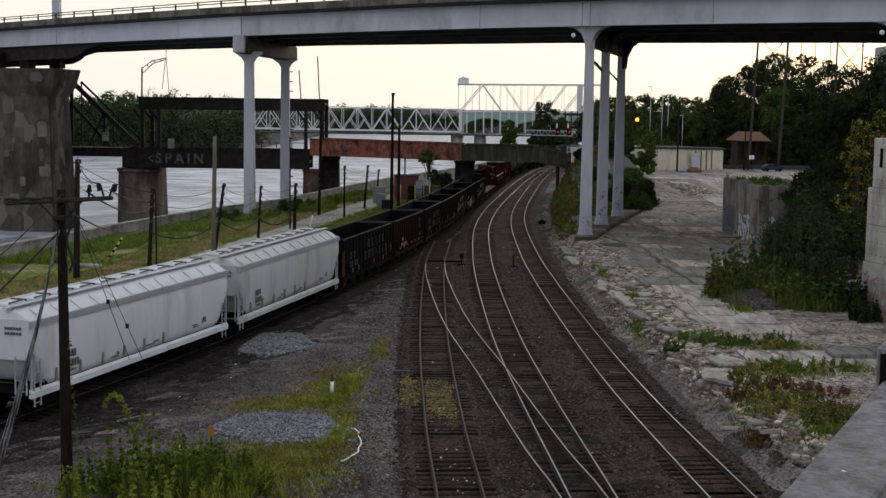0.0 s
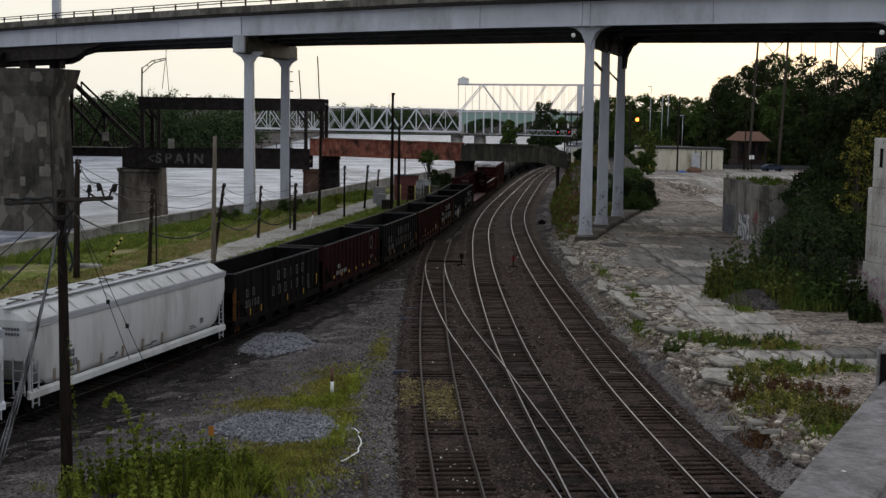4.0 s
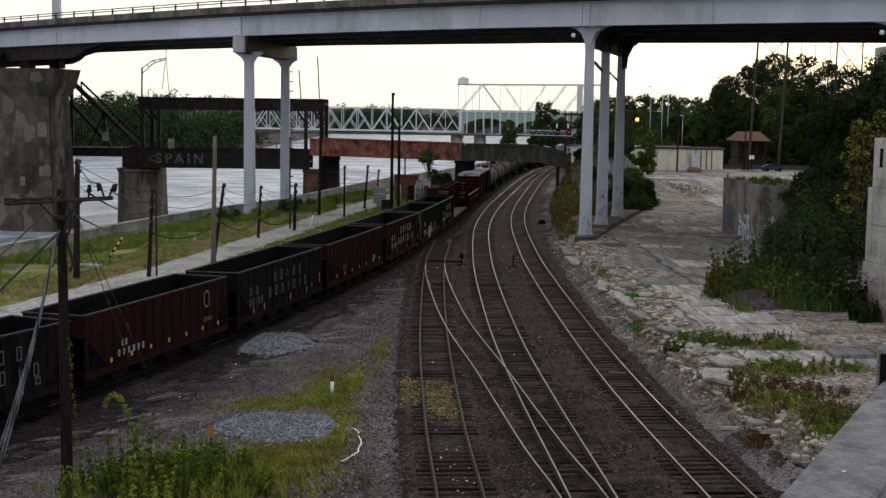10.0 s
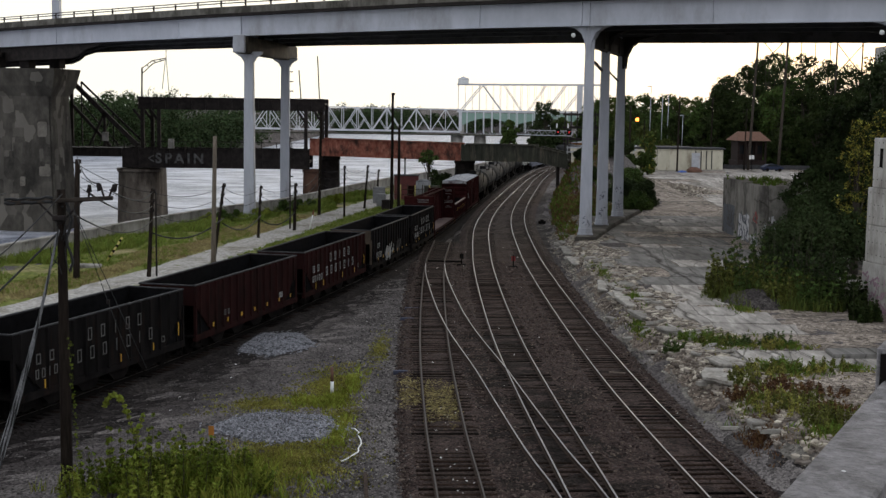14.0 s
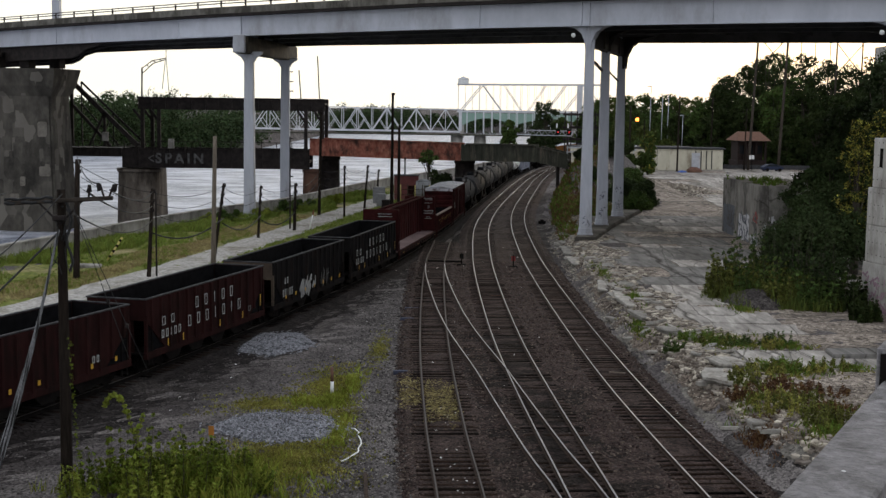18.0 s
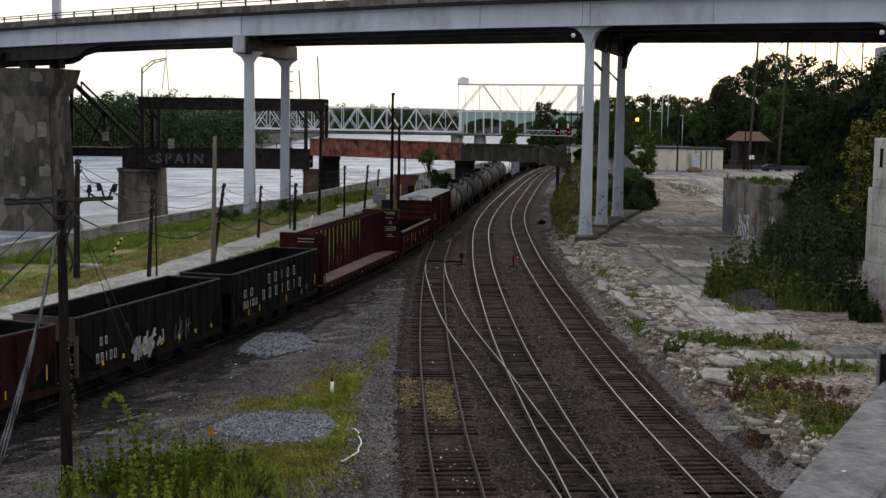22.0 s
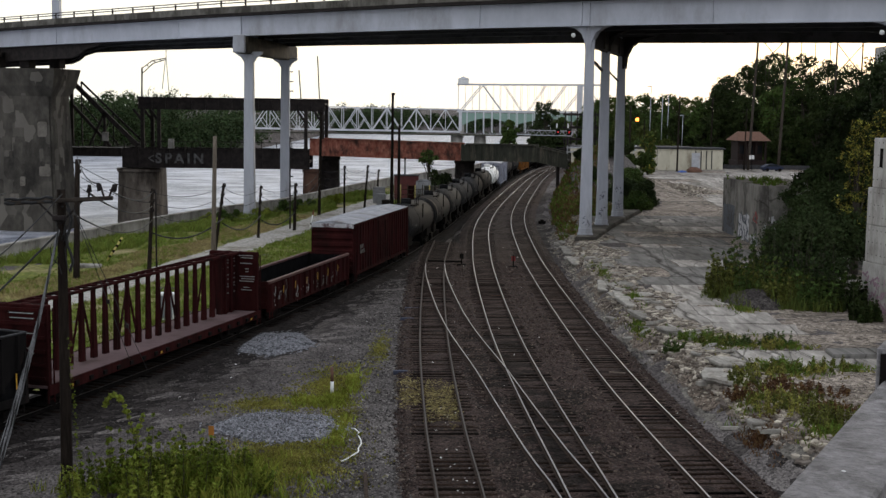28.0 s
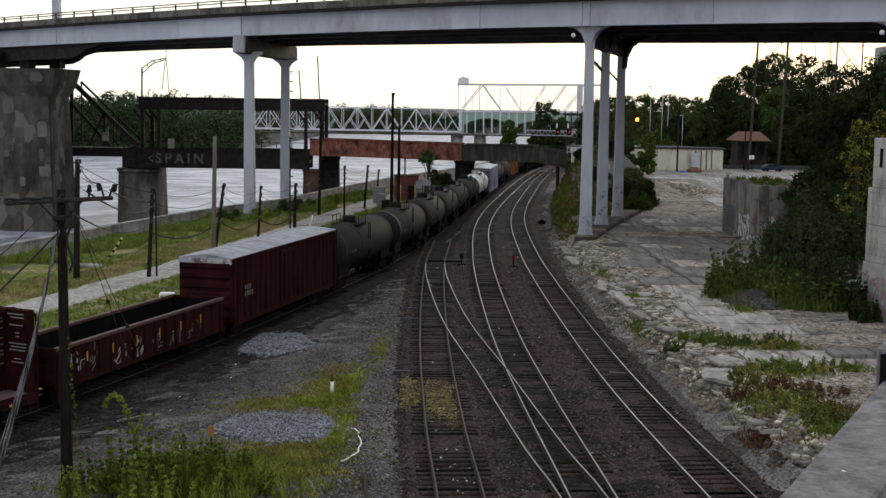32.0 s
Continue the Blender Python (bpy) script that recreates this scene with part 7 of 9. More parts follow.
def gravel_pile(x, y, w, d, h, seed, label):
    rng = np.random.default_rng(seed)
    n = 7500
    a, r = rng.uniform(0, 6.28, n), np.sqrt(rng.uniform(0, 1, n))
    edge = 1 + 0.1 * np.sin(2 * a + seed) + 0.07 * np.sin(5 * a + 2 * seed) + np.where(rng.uniform(0, 1, n) < 0.08, rng.uniform(0, 0.3, n), 0)
    px, py = edge * r * np.cos(a) * w / 2, edge * r * np.sin(a) * d / 2
    lump = 0.88 + 0.12 * np.sin(3 * a + seed)
    pz = h * np.maximum(0, 1 - r * r) * lump - 0.42
    t = thing("gravel_pile", pose(x, y, 0), label, "gravel pile", "gravel piles")
    ob = stones("crushed_stone", list(zip(px, py, pz)), 0.05, 0.14, M_STONE, "", "", seed)
    del ob["kind"]
    ob.parent = t
    tagged(ob, "loose grey crushed stones", kind="stuff")
    bm = B()
    rings = []
    for q, zz in ((1.02, 0.0), (0.8, 0.33), (0.5, 0.7), (0.2, 0.92), (0.01, 0.97)):
        rings.append([(q * w / 2 * math.cos(b), q * d / 2 * math.sin(b), -0.5 + zz * h * 0.5) for b in np.linspace(0, 2 * math.pi, 25)[:-1]])
    loft(bm, rings)
    part("core", bm, M_BALLAST, t)


def build_yard():
    gravel_pile(-9.0, 68.3, 3.6, 7.0, 0.42, 1, "low pale heap of crushed stone in the yard")
    gravel_pile(-6.3, 50.2, 5.0, 5.2, 0.36, 2, "wide low heap of grey crushed stone with weeds")
    rng = np.random.default_rng(21)
    # loose stone over ballast and yard
    def free(x, y):
        k = np.ones(len(x), bool)
        for ln in (TRAIN_LINE, SPUR_LINE, MID_LINE, EAST_LINE):
            k &= np.abs(x - line_x(ln, y)) > 1.5
        return k & (x > line_x(TRAIN_LINE, y)) & (x < np.interp(y, TOE_Y, TOE_X) + 0.4)
    pl = scatter(rng, 17000, -18, 14, 38, 92, free)
    stones("yard_stones", [(a, b, c + 0.02) for a, b, c in pl], 0.03, 0.1, M_YARDSTONE, "loose dark stones scattered over the yard", "stones", 5)
    pl = []
    for ln in (SPUR_LINE, MID_LINE, EAST_LINE, CROSS_LINE):
        for i in range(3600):
            s = rng.uniform(20, 110)
            lat = rng.uniform(-2.0, 2.0)
            x, y, _ = ln.at(s, lat)
            pl.append((x, y, (-0.235 if abs(lat) < 1.3 else -0.2) - max(0, abs(lat) - 1.5) * 0.35))
    stones("ballast_stones", pl, 0.05, 0.12, M_YARDSTONE, "loose ballast stones between the ties", "stones", 6)
    strip("ballast_field", lambda y: float(line_x(SPUR_LINE, y)) - 1.45, lambda y: float(line_x(EAST_LINE, y)) + 1.4, 30, 118, 0.225, M_BALLAST, "level bed of dark reddish crushed stone between the tracks", "ballast", 0.0, 14, 1.0)
    strip("ballast_field", lambda y: float(line_x(MID_LINE, y)) - 1.45, lambda y: float(line_x(EAST_LINE, y)) + 1.4, 117, 240, 0.225, M_BALLAST, "level bed of dark crushed stone round the far curve", "ballast", 0.0, 15, 1.5)
    west = lambda y: float(line_x(SPUR_LINE, y)) + 1.1 + 0.35 * math.sin(y * 0.6) + 0.15 * math.sin(y * 1.9)
    east = lambda y: float(line_x(MID_LINE, y)) + 2.2 + 0.4 * math.sin(y * 0.45 + 1) - 0.05 * max(0, y - 56) + 0.15 * math.sin(y * 1.7)
    strip("oiled_ballast", west, east, 34, 71, 0.232, M_OILBALLAST, "oil-blackened crushed stone round the crossing frogs", "ballast", 0.02, 25, 0.5)
    pl = []
    while len(pl) < 15000:
        y = rng.uniform(38, 105)
        a, b = float(line_x(SPUR_LINE, y)) - 2.0, float(line_x(EAST_LINE, y)) + 2.0
        x = rng.uniform(a, b)
        if min(abs(x - float(line_x(ln, y))) for ln in (SPUR_LINE, MID_LINE, EAST_LINE)) > 1.15:
            pl.append((x, y, -0.185 - max(0, a + 0.5 - x, x - b + 0.5) * 0.3))
    stones("loose_ballast", pl, 0.04, 0.13, M_REDSTONE, "loose reddish and grey ballast stones between the tracks", "stones", 16)
    # Three darker steps towards the train: its shade, painted as ground.
    for k, (m, reach, lift, lab) in enumerate(((M_SHADEFADE, 6.3, 0.01, "grey gravel darkened towards the train for its shade"), (M_GRIMESHADE, 4.9, 0.018, "gravel edge darkened for the train's shade"), (M_OILSHADE, 3.7, 0.026, "oily gravel with the train's shade in its colour"))):
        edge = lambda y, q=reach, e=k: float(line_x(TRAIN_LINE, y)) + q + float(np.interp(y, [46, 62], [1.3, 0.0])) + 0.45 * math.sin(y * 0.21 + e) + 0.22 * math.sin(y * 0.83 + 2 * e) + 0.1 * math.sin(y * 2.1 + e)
        strip("oil_and_shade_ground", lambda y: float(line_x(TRAIN_LINE, y)) + 1.9, edge, 34, 150, lift, m, lab, "ground", 0.02, 19 + k, 0.5)
    pl = scatter(rng, 9000, -6, 0, 38, 95, lambda x, y: (x > line_x(SPUR_LINE, y) - 5.0 + rng.exponential(0.8, len(x))) & (x < line_x(SPUR_LINE, y) - 1.6))
    stones("verge_stones", [(a, b, c + 0.02) for a, b, c in pl], 0.03, 0.12, M_VERGESTONE, "pale and dark loose stones along the spur", "stones", 17)
    # weeds and grass
    g = []
    for n, cx, cy, rx, ry in ((210, -4.7, 55.0, 0.7, 1.6), (150, -4.0, 49.0, 0.4, 2.6), (110, -4.1, 58.5, 0.4, 2.5), (120, -5.8, 54.6, 0.8, 0.8)):
        g += patch(rng, n, cx, cy, rx, ry)
    tufts("yard_grass", g, 0.1, 0.34, M_YARDGRASS, "bright green grass tufts in yard gravel", 7)
    g = []
    for n, cx, cy, rx, ry in ((2400, -5.6, 45.0, 2.4, 4.0), (260, -3.3, 67, 0.5, 5), (1100, -5.2, 58, 1.5, 4.2), (500, -7.5, 54, 2, 2), (900, -4.2, 51, 0.8, 5)):
        g += patch(rng, n, cx, cy, rx, ry)
    tufts("olive_grass", g, 0.03, 0.13, M_OLIVE, "short olive and straw-coloured grass in the yard", 8)
    g = [(x + line_x(SPUR_LINE, y), y, 0) for x, y in zip(rng.uniform(-0.66, 0.66, 400), rng.uniform(51.0, 57.6, 400) + rng.normal(0, 0.7, 400))]
    g += [(x + line_x(SPUR_LINE, y), y, 0) for x, y in zip(rng.uniform(-1.7, -0.85, 170), rng.uniform(53, 58.5, 170) + rng.normal(0, 0.6, 170))]
    tufts("straw_patch", [(x, y, -0.19) for x, y, z in g], 0.03, 0.07, M_STRAW, "straw-yellow dry weeds between spur rails", 9, lean=2.6, width=0.022)
    for k, (x, y, w, h, n) in enumerate(((-10.9, 41.6, 2.0, 1.0, 1500), (-9.4, 42.3, 2.4, 1.5, 2200), (-8.2, 42.0, 2.0, 1.1, 1600), (-7.2, 43.2, 1.8, 0.9, 1200), (-9.0, 40.6, 3.0, 1.1, 2000), (-6.5, 41.2, 1.8, 0.7, 1000), (-8.6, 44.3, 1.5, 0.9, 800), (-11.6, 40.6, 1.3, 0.9, 800), (-10.2, 41.0, 1.5, 1.9, 2400), (-8.7, 41.3, 1.6, 1.6, 2400), (-9.5, 40.8, 1.4, 1.4, 1800), (-7.6, 41.6, 1.3, 1.1, 1200))):
        bush(x, y, -0.42, w, h, (M_YARDWEED, M_LEAFBUSH, M_YARDWEED)[k % 3], int(n * 1.7) + 900, 0.045, 60 + k, "leafy green weeds at the yard's edge", "weed_clump", "yard weeds", sprigs=14)
    g = patch(rng, 700, -8.0, 42.5, 3.4, 2.2)
    tufts("weed_stems", patch(rng, 420, -9.0, 41.6, 2.0, 1.3), 0.5, 1.5, M_YARDWEED, "tall thin weed stalks in the yard corner", 12, blades=4, lean=0.18, width=0.012)
    tufts("tall_weeds", g, 0.2, 0.8, M_YARDGRASS, "tall green weeds in the yard corner", 10, width=0.018)
    t = thing("sapling", pose(-10.15, 41.2, -0.42), "thin bright green sapling with a drooping tip", "sapling", "yard weeds")
    pts = [(0.35, 0, 0), (0.3, 0, 0.9), (0.15, 0, 1.6), (-0.05, 0, 2.2), (-0.25, 0, 2.65), (-0.5, 0, 2.85), (-0.75, 0, 2.7), (-0.85, 0, 2.4)]
    pts = [(a, b, c * 1.17) for a, b, c in pts]
    bm = B()
    for a, b in zip(pts, pts[1:]):
        rod(bm, a, b, 0.022, 5)
    rod(bm, (0.15, 0, 1.87), (0.4, 0.1, 2.6), 0.015, 5)
    part("stem", bm, M_BARK, t)
    nr = np.random.default_rng(77)
    along = [tuple(Vector(a).lerp(Vector(b), u)) for a, b in zip(pts[1:], pts[2:]) for u in (0, 0.33, 0.67)] + [(0.2, 0.03, 2.05), (0.28, 0.06, 2.25), (0.36, 0.09, 2.45), (0.4, 0.1, 2.6)]
    v, f = leaf_cloud(nr, along, [0.07 + 0.05 * (i % 3 == 1) for i in range(len(along))], 900, 0.05)
    raw("leaves", v, f, M_LEAFBUSH, t)
    # marker posts
    bm = B()
    rod(bm, (-4.85, 56.2, -0.45), (-4.85, 56.2, 0.18), 0.075, 10)
    g = solid("marker_post", bm, M_WHITE, "short marker post, white below and rust-orange above", "post")
    bm = B()
    rod(bm, (-4.85, 56.2, 0.18), (-4.86, 56.2, 0.82), 0.07, 10)
    part("post_top", bm, M_SHINGLE, g, "rust-orange upper half")
    t = thing("marker_sign", pose(-8.3, 45.6, -0.2), "small orange marker sign on a short post", "sign")
    bm = B()
    rod(bm, (0, 0, 0), (0, 0, 0.9), 0.04, 8)
    part("stake", bm, M_UNDER, t)
    bm = B()
    box(bm, -0.1, 0.1, -0.05, -0.03, 0.62, 0.98, 0.01)
    part("plate", bm, M_ORANGE, t, "orange plate")
    # white hose and a cast-off rail
    bm = B()
    tube(bm, [(-3.7, 50.1, -0.38), (-3.4, 49.9, -0.36), (-3.22, 49.4, -0.36), (-3.18, 48.8, -0.37), (-3.05, 48.2, -0.37), (-3.0, 47.6, -0.36), (-3.07, 47.0, -0.36), (-3.03, 46.5, -0.36), (-3.25, 45.9, -0.37), (-3.4, 45.5, -0.38), (-3.6, 45.2, -0.39)], 0.03)
    solid("white_hose", bm, M_WHITE, "white hose lying curled on gravel", "hose")
    bm = B()
    beam(bm, (-2.6, 43.6, -0.36), (-2.35, 40.2, -0.36), 0.13, 0.13)
    solid("scrap_rail", bm, M_RUST, "rusty length of scrap rail on gravel", "rail")
    # switch stands, dwarf signals and painted boards
    for x, y, red in ((5.6, 101.5, True), (1.5, 102.5, False)):
        t = thing("switch_stand", pose(x, y, -0.3), "low switch stand with a red target" if red else "low black switch stand", "switch stand", "switch stands")
        bm = B()
        box(bm, -0.35, 0.35, -0.2, 0.2, -0.1, 0.2, 0.03)
        part("base", bm, M_UNDER, t)
        bm = B()
        rod(bm, (0, 0, 0.2), (0, 0, 1.1), 0.05, 8)
        part("mast", bm, M_UNDER, t)
        bm = B()
        box(bm, -0.16, 0.16, -0.03, 0.03, 0.62, 1.0, 0.02)
        part("target", bm, M_REDPAINT if red else M_UNDER, t)
        bm = B()
        beam(bm, (0, -0.1, 0.1), (-0.9 if red else -1.2, -0.1, 0.0), 0.06, 0.06)
        part("throw_rod", bm, M_UNDER, t)
    for x, y in ((11.0, 143.0),):
        bm = B()
        box(bm, x - 0.4, x + 0.4, y - 0.3, y + 0.3, -0.4, -0.05, 0.05)
        box(bm, x - 0.2, x + 0.2, y - 0.2, y + 0.2, -0.05, 0.1, 0.05)
        solid("switch_machine", bm, M_UNDER, "low black switch machine beside the rails", "switch machine", "switch machines")
    for k, (x, y, w, m) in enumerate(((-1.9, 80, 0.9, M_BLUEBOARD), (-2.1, 76, 0.8, M_BLUEBOARD), (-1.95, 60.5, 0.7, M_BLUEBOARD), (-0.1, 84, 1.0, M_RUSTORANGE), (-1.6, 85, 0.7, M_RUSTORANGE), (3.9, 81, 0.8, M_BLUEBOARD), (3.6, 86, 0.8, M_RUSTORANGE))):
        bm = B()
        box(bm, x - w / 2, x + w / 2, y - 0.13, y + 0.13, -0.36, -0.17 if abs(x) > 1.6 and x < 0 else -0.19, 0.02)
        solid("painted_board", bm, m, "old tie board with worn blue paint" if m is M_BLUEBOARD else "old tie board with rusty orange paint", "board", "painted boards")
    t = thing("white_cabinet", pose(-16.25, 75.2, -0.42), "white steel cabinet standing in bank grass", "cabinet")
    bm = B()
    box(bm, -0.42, 0.42, -0.3, 0.3, 0.1, 1.7, 0.04)
    part("body", bm, M_WHITE, t)
    bm = B()
    box(bm, -0.36, 0.36, -0.325, -0.3, 0.2, 1.55, 0.01)
    part("door", bm, M_CABGREY, t)
    bm = B()
    box(bm, -0.5, 0.5, -0.4, 0.4, -0.1, 0.1, 0.02)
    part("plinth", bm, M_CONC, t)
    bm = B()
    beam(bm, (8.0, 60.4, -0.1), (8.75, 60.2, -0.1), 0.09, 0.05)
    solid("loose_board", bm, M_PALEPOLE, "short pale board lying across the ties", "board")
    bm = B()
    rod(bm, (-9.05, 44.75, -0.35), (-9.4, 45.15, 0.25), 0.03, 6)
    solid("white_pipe", bm, M_WHITE, "short white pipe leaning in weeds", "pipe")
    nr = np.random.default_rng(91)
    pl = [(*SPUR_LINE.at(q, lat)[:2], -0.15) for q, lat in zip(nr.uniform(26, 41, 26), nr.uniform(-0.6, 0.6, 26))]
    pl += [(*ln.at(q, lat)[:2], -0.16) for ln in (SPUR_LINE, MID_LINE, EAST_LINE) for q, lat in zip(nr.uniform(29, 110, 16), nr.normal(0, 1.9, 16))]
    pl += [(x, y, -0.38) for x, y in zip(nr.uniform(-12, -3, 26), nr.uniform(42, 80, 26))]
    stones("paper_scraps", pl, 0.04, 0.11, M_WHITE, "small white scraps of litter on the ties and ballast", "litter", 92, flat=0.2)
    bm = B()
    beam(bm, (-1.2, 104.5, -0.12), (1.6, 104.3, -0.12), 0.25, 0.12)
    solid("switch_tie", bm, M_UNDER, "dark switch tie with rods across the points", "tie")


M_YARDSTONE = island(mat("dark_stone", (0.05, 0.045, 0.043), (0.125, 0.116, 0.111), 4, 0.95, spec=0.08), 0.6, 0.02)
M_REDSTONE = island(mat("red_grey_stone", (0.034, 0.0232, 0.0198), (0.105, 0.079, 0.069), 4, 0.95, spec=0.06), 0.8, 0.03)
M_YARDWEED = foliage("yard_weed_leaf", (0.045, 0.068, 0.007), (0.145, 0.168, 0.02), 0.6)
M_VERGESTONE = island(mat("mixed_stone", (0.06, 0.053, 0.05), (0.2, 0.184, 0.173), 4, 0.95, spec=0.06), 0.85, 0.02)
M_OLIVE = foliage("olive_blades", (0.13, 0.125, 0.026), (0.26, 0.235, 0.06))
M_RUSTORANGE = mat("faded_orange", (0.26, 0.09, 0.03), (0.36, 0.13, 0.045), 4, 0.8)
M_REDPAINT = mat("red_target", (0.11, 0.013, 0.014), (0.17, 0.02, 0.02), 4, 0.8)
M_YARDGRASS = foliage("yard_grass_blades", (0.13, 0.16, 0.018), (0.27, 0.285, 0.05))
M_BLUEBOARD = mat("worn_blue_paint", (0.03, 0.036, 0.065), (0.06, 0.065, 0.09), 4, 0.85)

# ---- the old lot ----
def toe(y):
    return np.interp(y, TOE_Y, TOE_X)


def build_lot():
    lot = thing("concrete_lot", pose(0, 0, 0), "cracked and broken concrete lot with weeds in its joints", "pavement", kind="structure")
    strip("lot_dirt", lambda y: float(toe(y)) + float(np.interp(y, [40, 50, 60, 90, 130, 150], [2.2, 1.4, 0.7, 0.3, 0.6, 3.0])), lambda y: float(toe(y)) + (30 if y < 100 else 46), 42, 262, 0.02, M_LOTDIRT, "pale sandy dirt and crushed concrete under the lot", "dirt", 0.12, 5, 1.0)
    strip("track_shoulder", lambda y: float(line_x(EAST_LINE, y)) + 1.35, lambda y: float(toe(y)) + float(np.interp(y, [36, 41, 47, 54], [2.1, 1.8, 1.1, 0.35])) + (1.6 if y > 112 else 0) + 0.12 * math.sin(y * 0.8), 36, 196, 0.035, M_GRIMESHADE, "dark gravelly shoulder beside the main line", "ground", 0.04, 8, 0.7)
    strip("slope_dirt", lambda y: float(toe(y)) + float(np.interp(y, [41, 47, 54], [2.1, 1.4, 0.65])) + 0.2 * math.sin(y * 0.9), lambda y: float(toe(y)) + 3.3, 42, 132, 0.06, M_SLOPEDIRT, "warm crumbled concrete dirt down the track slope", "dirt", 0.05, 7, 0.7)
    strip("pale_sand", lambda y: float(toe(y)) + float(np.interp(y, [41, 47, 54], [1.5, 1.05, 0.35])) + 0.15 * math.sin(y * 0.7), lambda y: float(toe(y)) + float(np.interp(y, [41, 47, 54], [1.75, 1.3, 0.75])) + 0.22 * math.sin(y * 0.43 + 1), 43, 118, 0.07, M_PALESAND, "pale grey-green washed sand along the foot of the slope", "sand", 0.1, 6, 0.6)
    rng = random.Random(9)
    y = 57.0
    while y < 255:
        d = rng.uniform(3.0, 6.5) if y < 150 else 8.0
        x = float(toe(y)) + rng.uniform(3.0, 4.4)
        end = x + (22 if y < 100 else 38)
        while x < end:
            w = rng.uniform(3.0, 7.5) if y < 150 else rng.uniform(7, 11)
            mid_x, mid_y = x + w / 2, y + d / 2
            clear = not (140 < mid_y < 215 and mid_x < 34) and not (24.5 < mid_x < 34 and 109 < mid_y < 125) and not (mid_y < 77 and x + w > 23.6) and mid_x - float(toe(mid_y)) > 3.2
            if clear and rng.random() > 0.1:
                g = 0.03
                pts = []
                for a, b in ((0, 0), (0.3, 0), (0.65, 0), (1, 0), (1, 0.5), (1, 1), (0.7, 1), (0.35, 1), (0, 1), (0, 0.5)):
                    edge = 0 < a < 1 or 0 < b < 1
                    px = x + g + (w - 2 * g) * a + rng.uniform(-0.3, 0.3) * (1 if edge else 0.5)
                    py = y + g + (d - 2 * g) * b + rng.uniform(-0.3, 0.3) * (1 if edge else 0.5)
                    pts.append((px - mid_x, py - mid_y))
                tilt, roll = rng.uniform(-0.006, 0.006), rng.uniform(-0.006, 0.006)
                bm = B()
                loft(bm, [[(a, b, z + a * tilt + b * roll) for a, b in pts] for z in (-0.16, 0.0)])
                # Slabs under and around the bridge take the dirtier, shaded copy.
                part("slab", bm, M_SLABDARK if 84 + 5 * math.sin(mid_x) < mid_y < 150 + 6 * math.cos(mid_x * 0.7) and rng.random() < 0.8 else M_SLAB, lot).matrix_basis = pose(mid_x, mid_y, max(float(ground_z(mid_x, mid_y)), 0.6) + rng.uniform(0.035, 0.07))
            x += w
        y += d
    nr = np.random.default_rng(31)
    # broken edge: chunks and rubble on the slope down to the track
    near = lambda x, y: (x > toe(y) + np.interp(y, [40, 50, 60, 90], [1.6, 1.0, 0.35, -0.1]) + nr.exponential(0.7, len(x))) & (x < toe(y) + 3.6)
    pl = scatter(nr, 16000, 8, 20, 39, 150, near)
    pl = [(a, b, c + (0.05 if b < 132 else 0)) for a, b, c in pl]
    stones("slope_blocks", [(a, b, c + 0.03) for a, b, c in pl[:900] if a > toe(b) + 1.7], 0.15, 0.5, M_RUBBLE, "large broken concrete blocks below the slab edge", "rubble", 43, flat=0.35)
    stones("slope_rubble", [(a, b, c + 0.02) for a, b, c in pl], 0.03, 0.14, M_RUBBLE, "broken pale concrete rubble along the track slope", "rubble", 41)
    pl = scatter(nr, 9000, 8, 30, 40, 66, lambda x, y: (x > toe(y) + 0.8) & (x < toe(y) + 9))
    stones("lot_gravel", [(a, b, c + 0.02) for a, b, c in pl], 0.04, 0.13, M_RUBBLE, "fine pale gravel and chips on the lot", "rubble", 42)
    pl = scatter(nr, 120, 8, 22, 44, 135, lambda x, y: (x > toe(y) + 0.6) & (x < toe(y) + 3.6))
    for k, (x, y, z) in enumerate(pl):
        bm = B()
        w, d, h = nr.uniform(0.2, 0.7), nr.uniform(0.15, 0.5), nr.uniform(0.04, 0.1)
        q = [(a * w * nr.uniform(0.7, 1.1), b * d * nr.uniform(0.7, 1.1)) for a, b in ((-1, -0.6), (-0.2, -1), (0.9, -0.8), (1, 0.4), (0.2, 1), (-0.9, 0.7))]
        loft(bm, [[(a, b, zz) for a, b in q] for zz in (-h, h)])
        solid("concrete_chunk", bm, M_CHUNK, "slab of broken pale concrete on the slope", "rubble", "concrete chunks", m=pose(x, y, z + 0.1, nr.uniform(-12, 12), nr.uniform(-14, 14), nr.uniform(0, 360)))
    for x, y, w, d, rz in ((13.0, 57.6, 0.8, 0.7, 20), (13.2, 58.2, 0.7, 0.5, 32), (11.3, 77.5, 0.5, 1.6, 8), (11.2, 80, 0.4, 1.2, 0), (10.9, 86, 0.45, 1.7, -6), (10.7, 103, 0.6, 1.8, 4), (10.9, 110, 0.7, 2.0, 0), (11.4, 72.5, 0.5, 1.1, 14), (12.0, 66.5, 0.7, 0.6, 30), (12.2, 48.2, 0.5, 0.3, 15)):
        bm = B()
        box(bm, -w, w, -d, d, -0.07, 0.07, 0.03)
        box(bm, -w * 0.8, w * 1.05, -d * 0.9, d * 0.8, -0.2, -0.075, 0.03)
        solid("broken_slab", bm, M_CHUNK, "large tilted piece of broken concrete paving", "rubble", "broken slabs", m=pose(x, y, float(ground_z(x, y)) + 0.2, 3, 7, rz))
    v, f = [], []
    edge = scatter(nr, 2600, 8, 20, 41, 140, lambda x, y: (x > toe(y) + 1.3) & (x < toe(y) + 4.4 + np.sin(y * 0.5)))
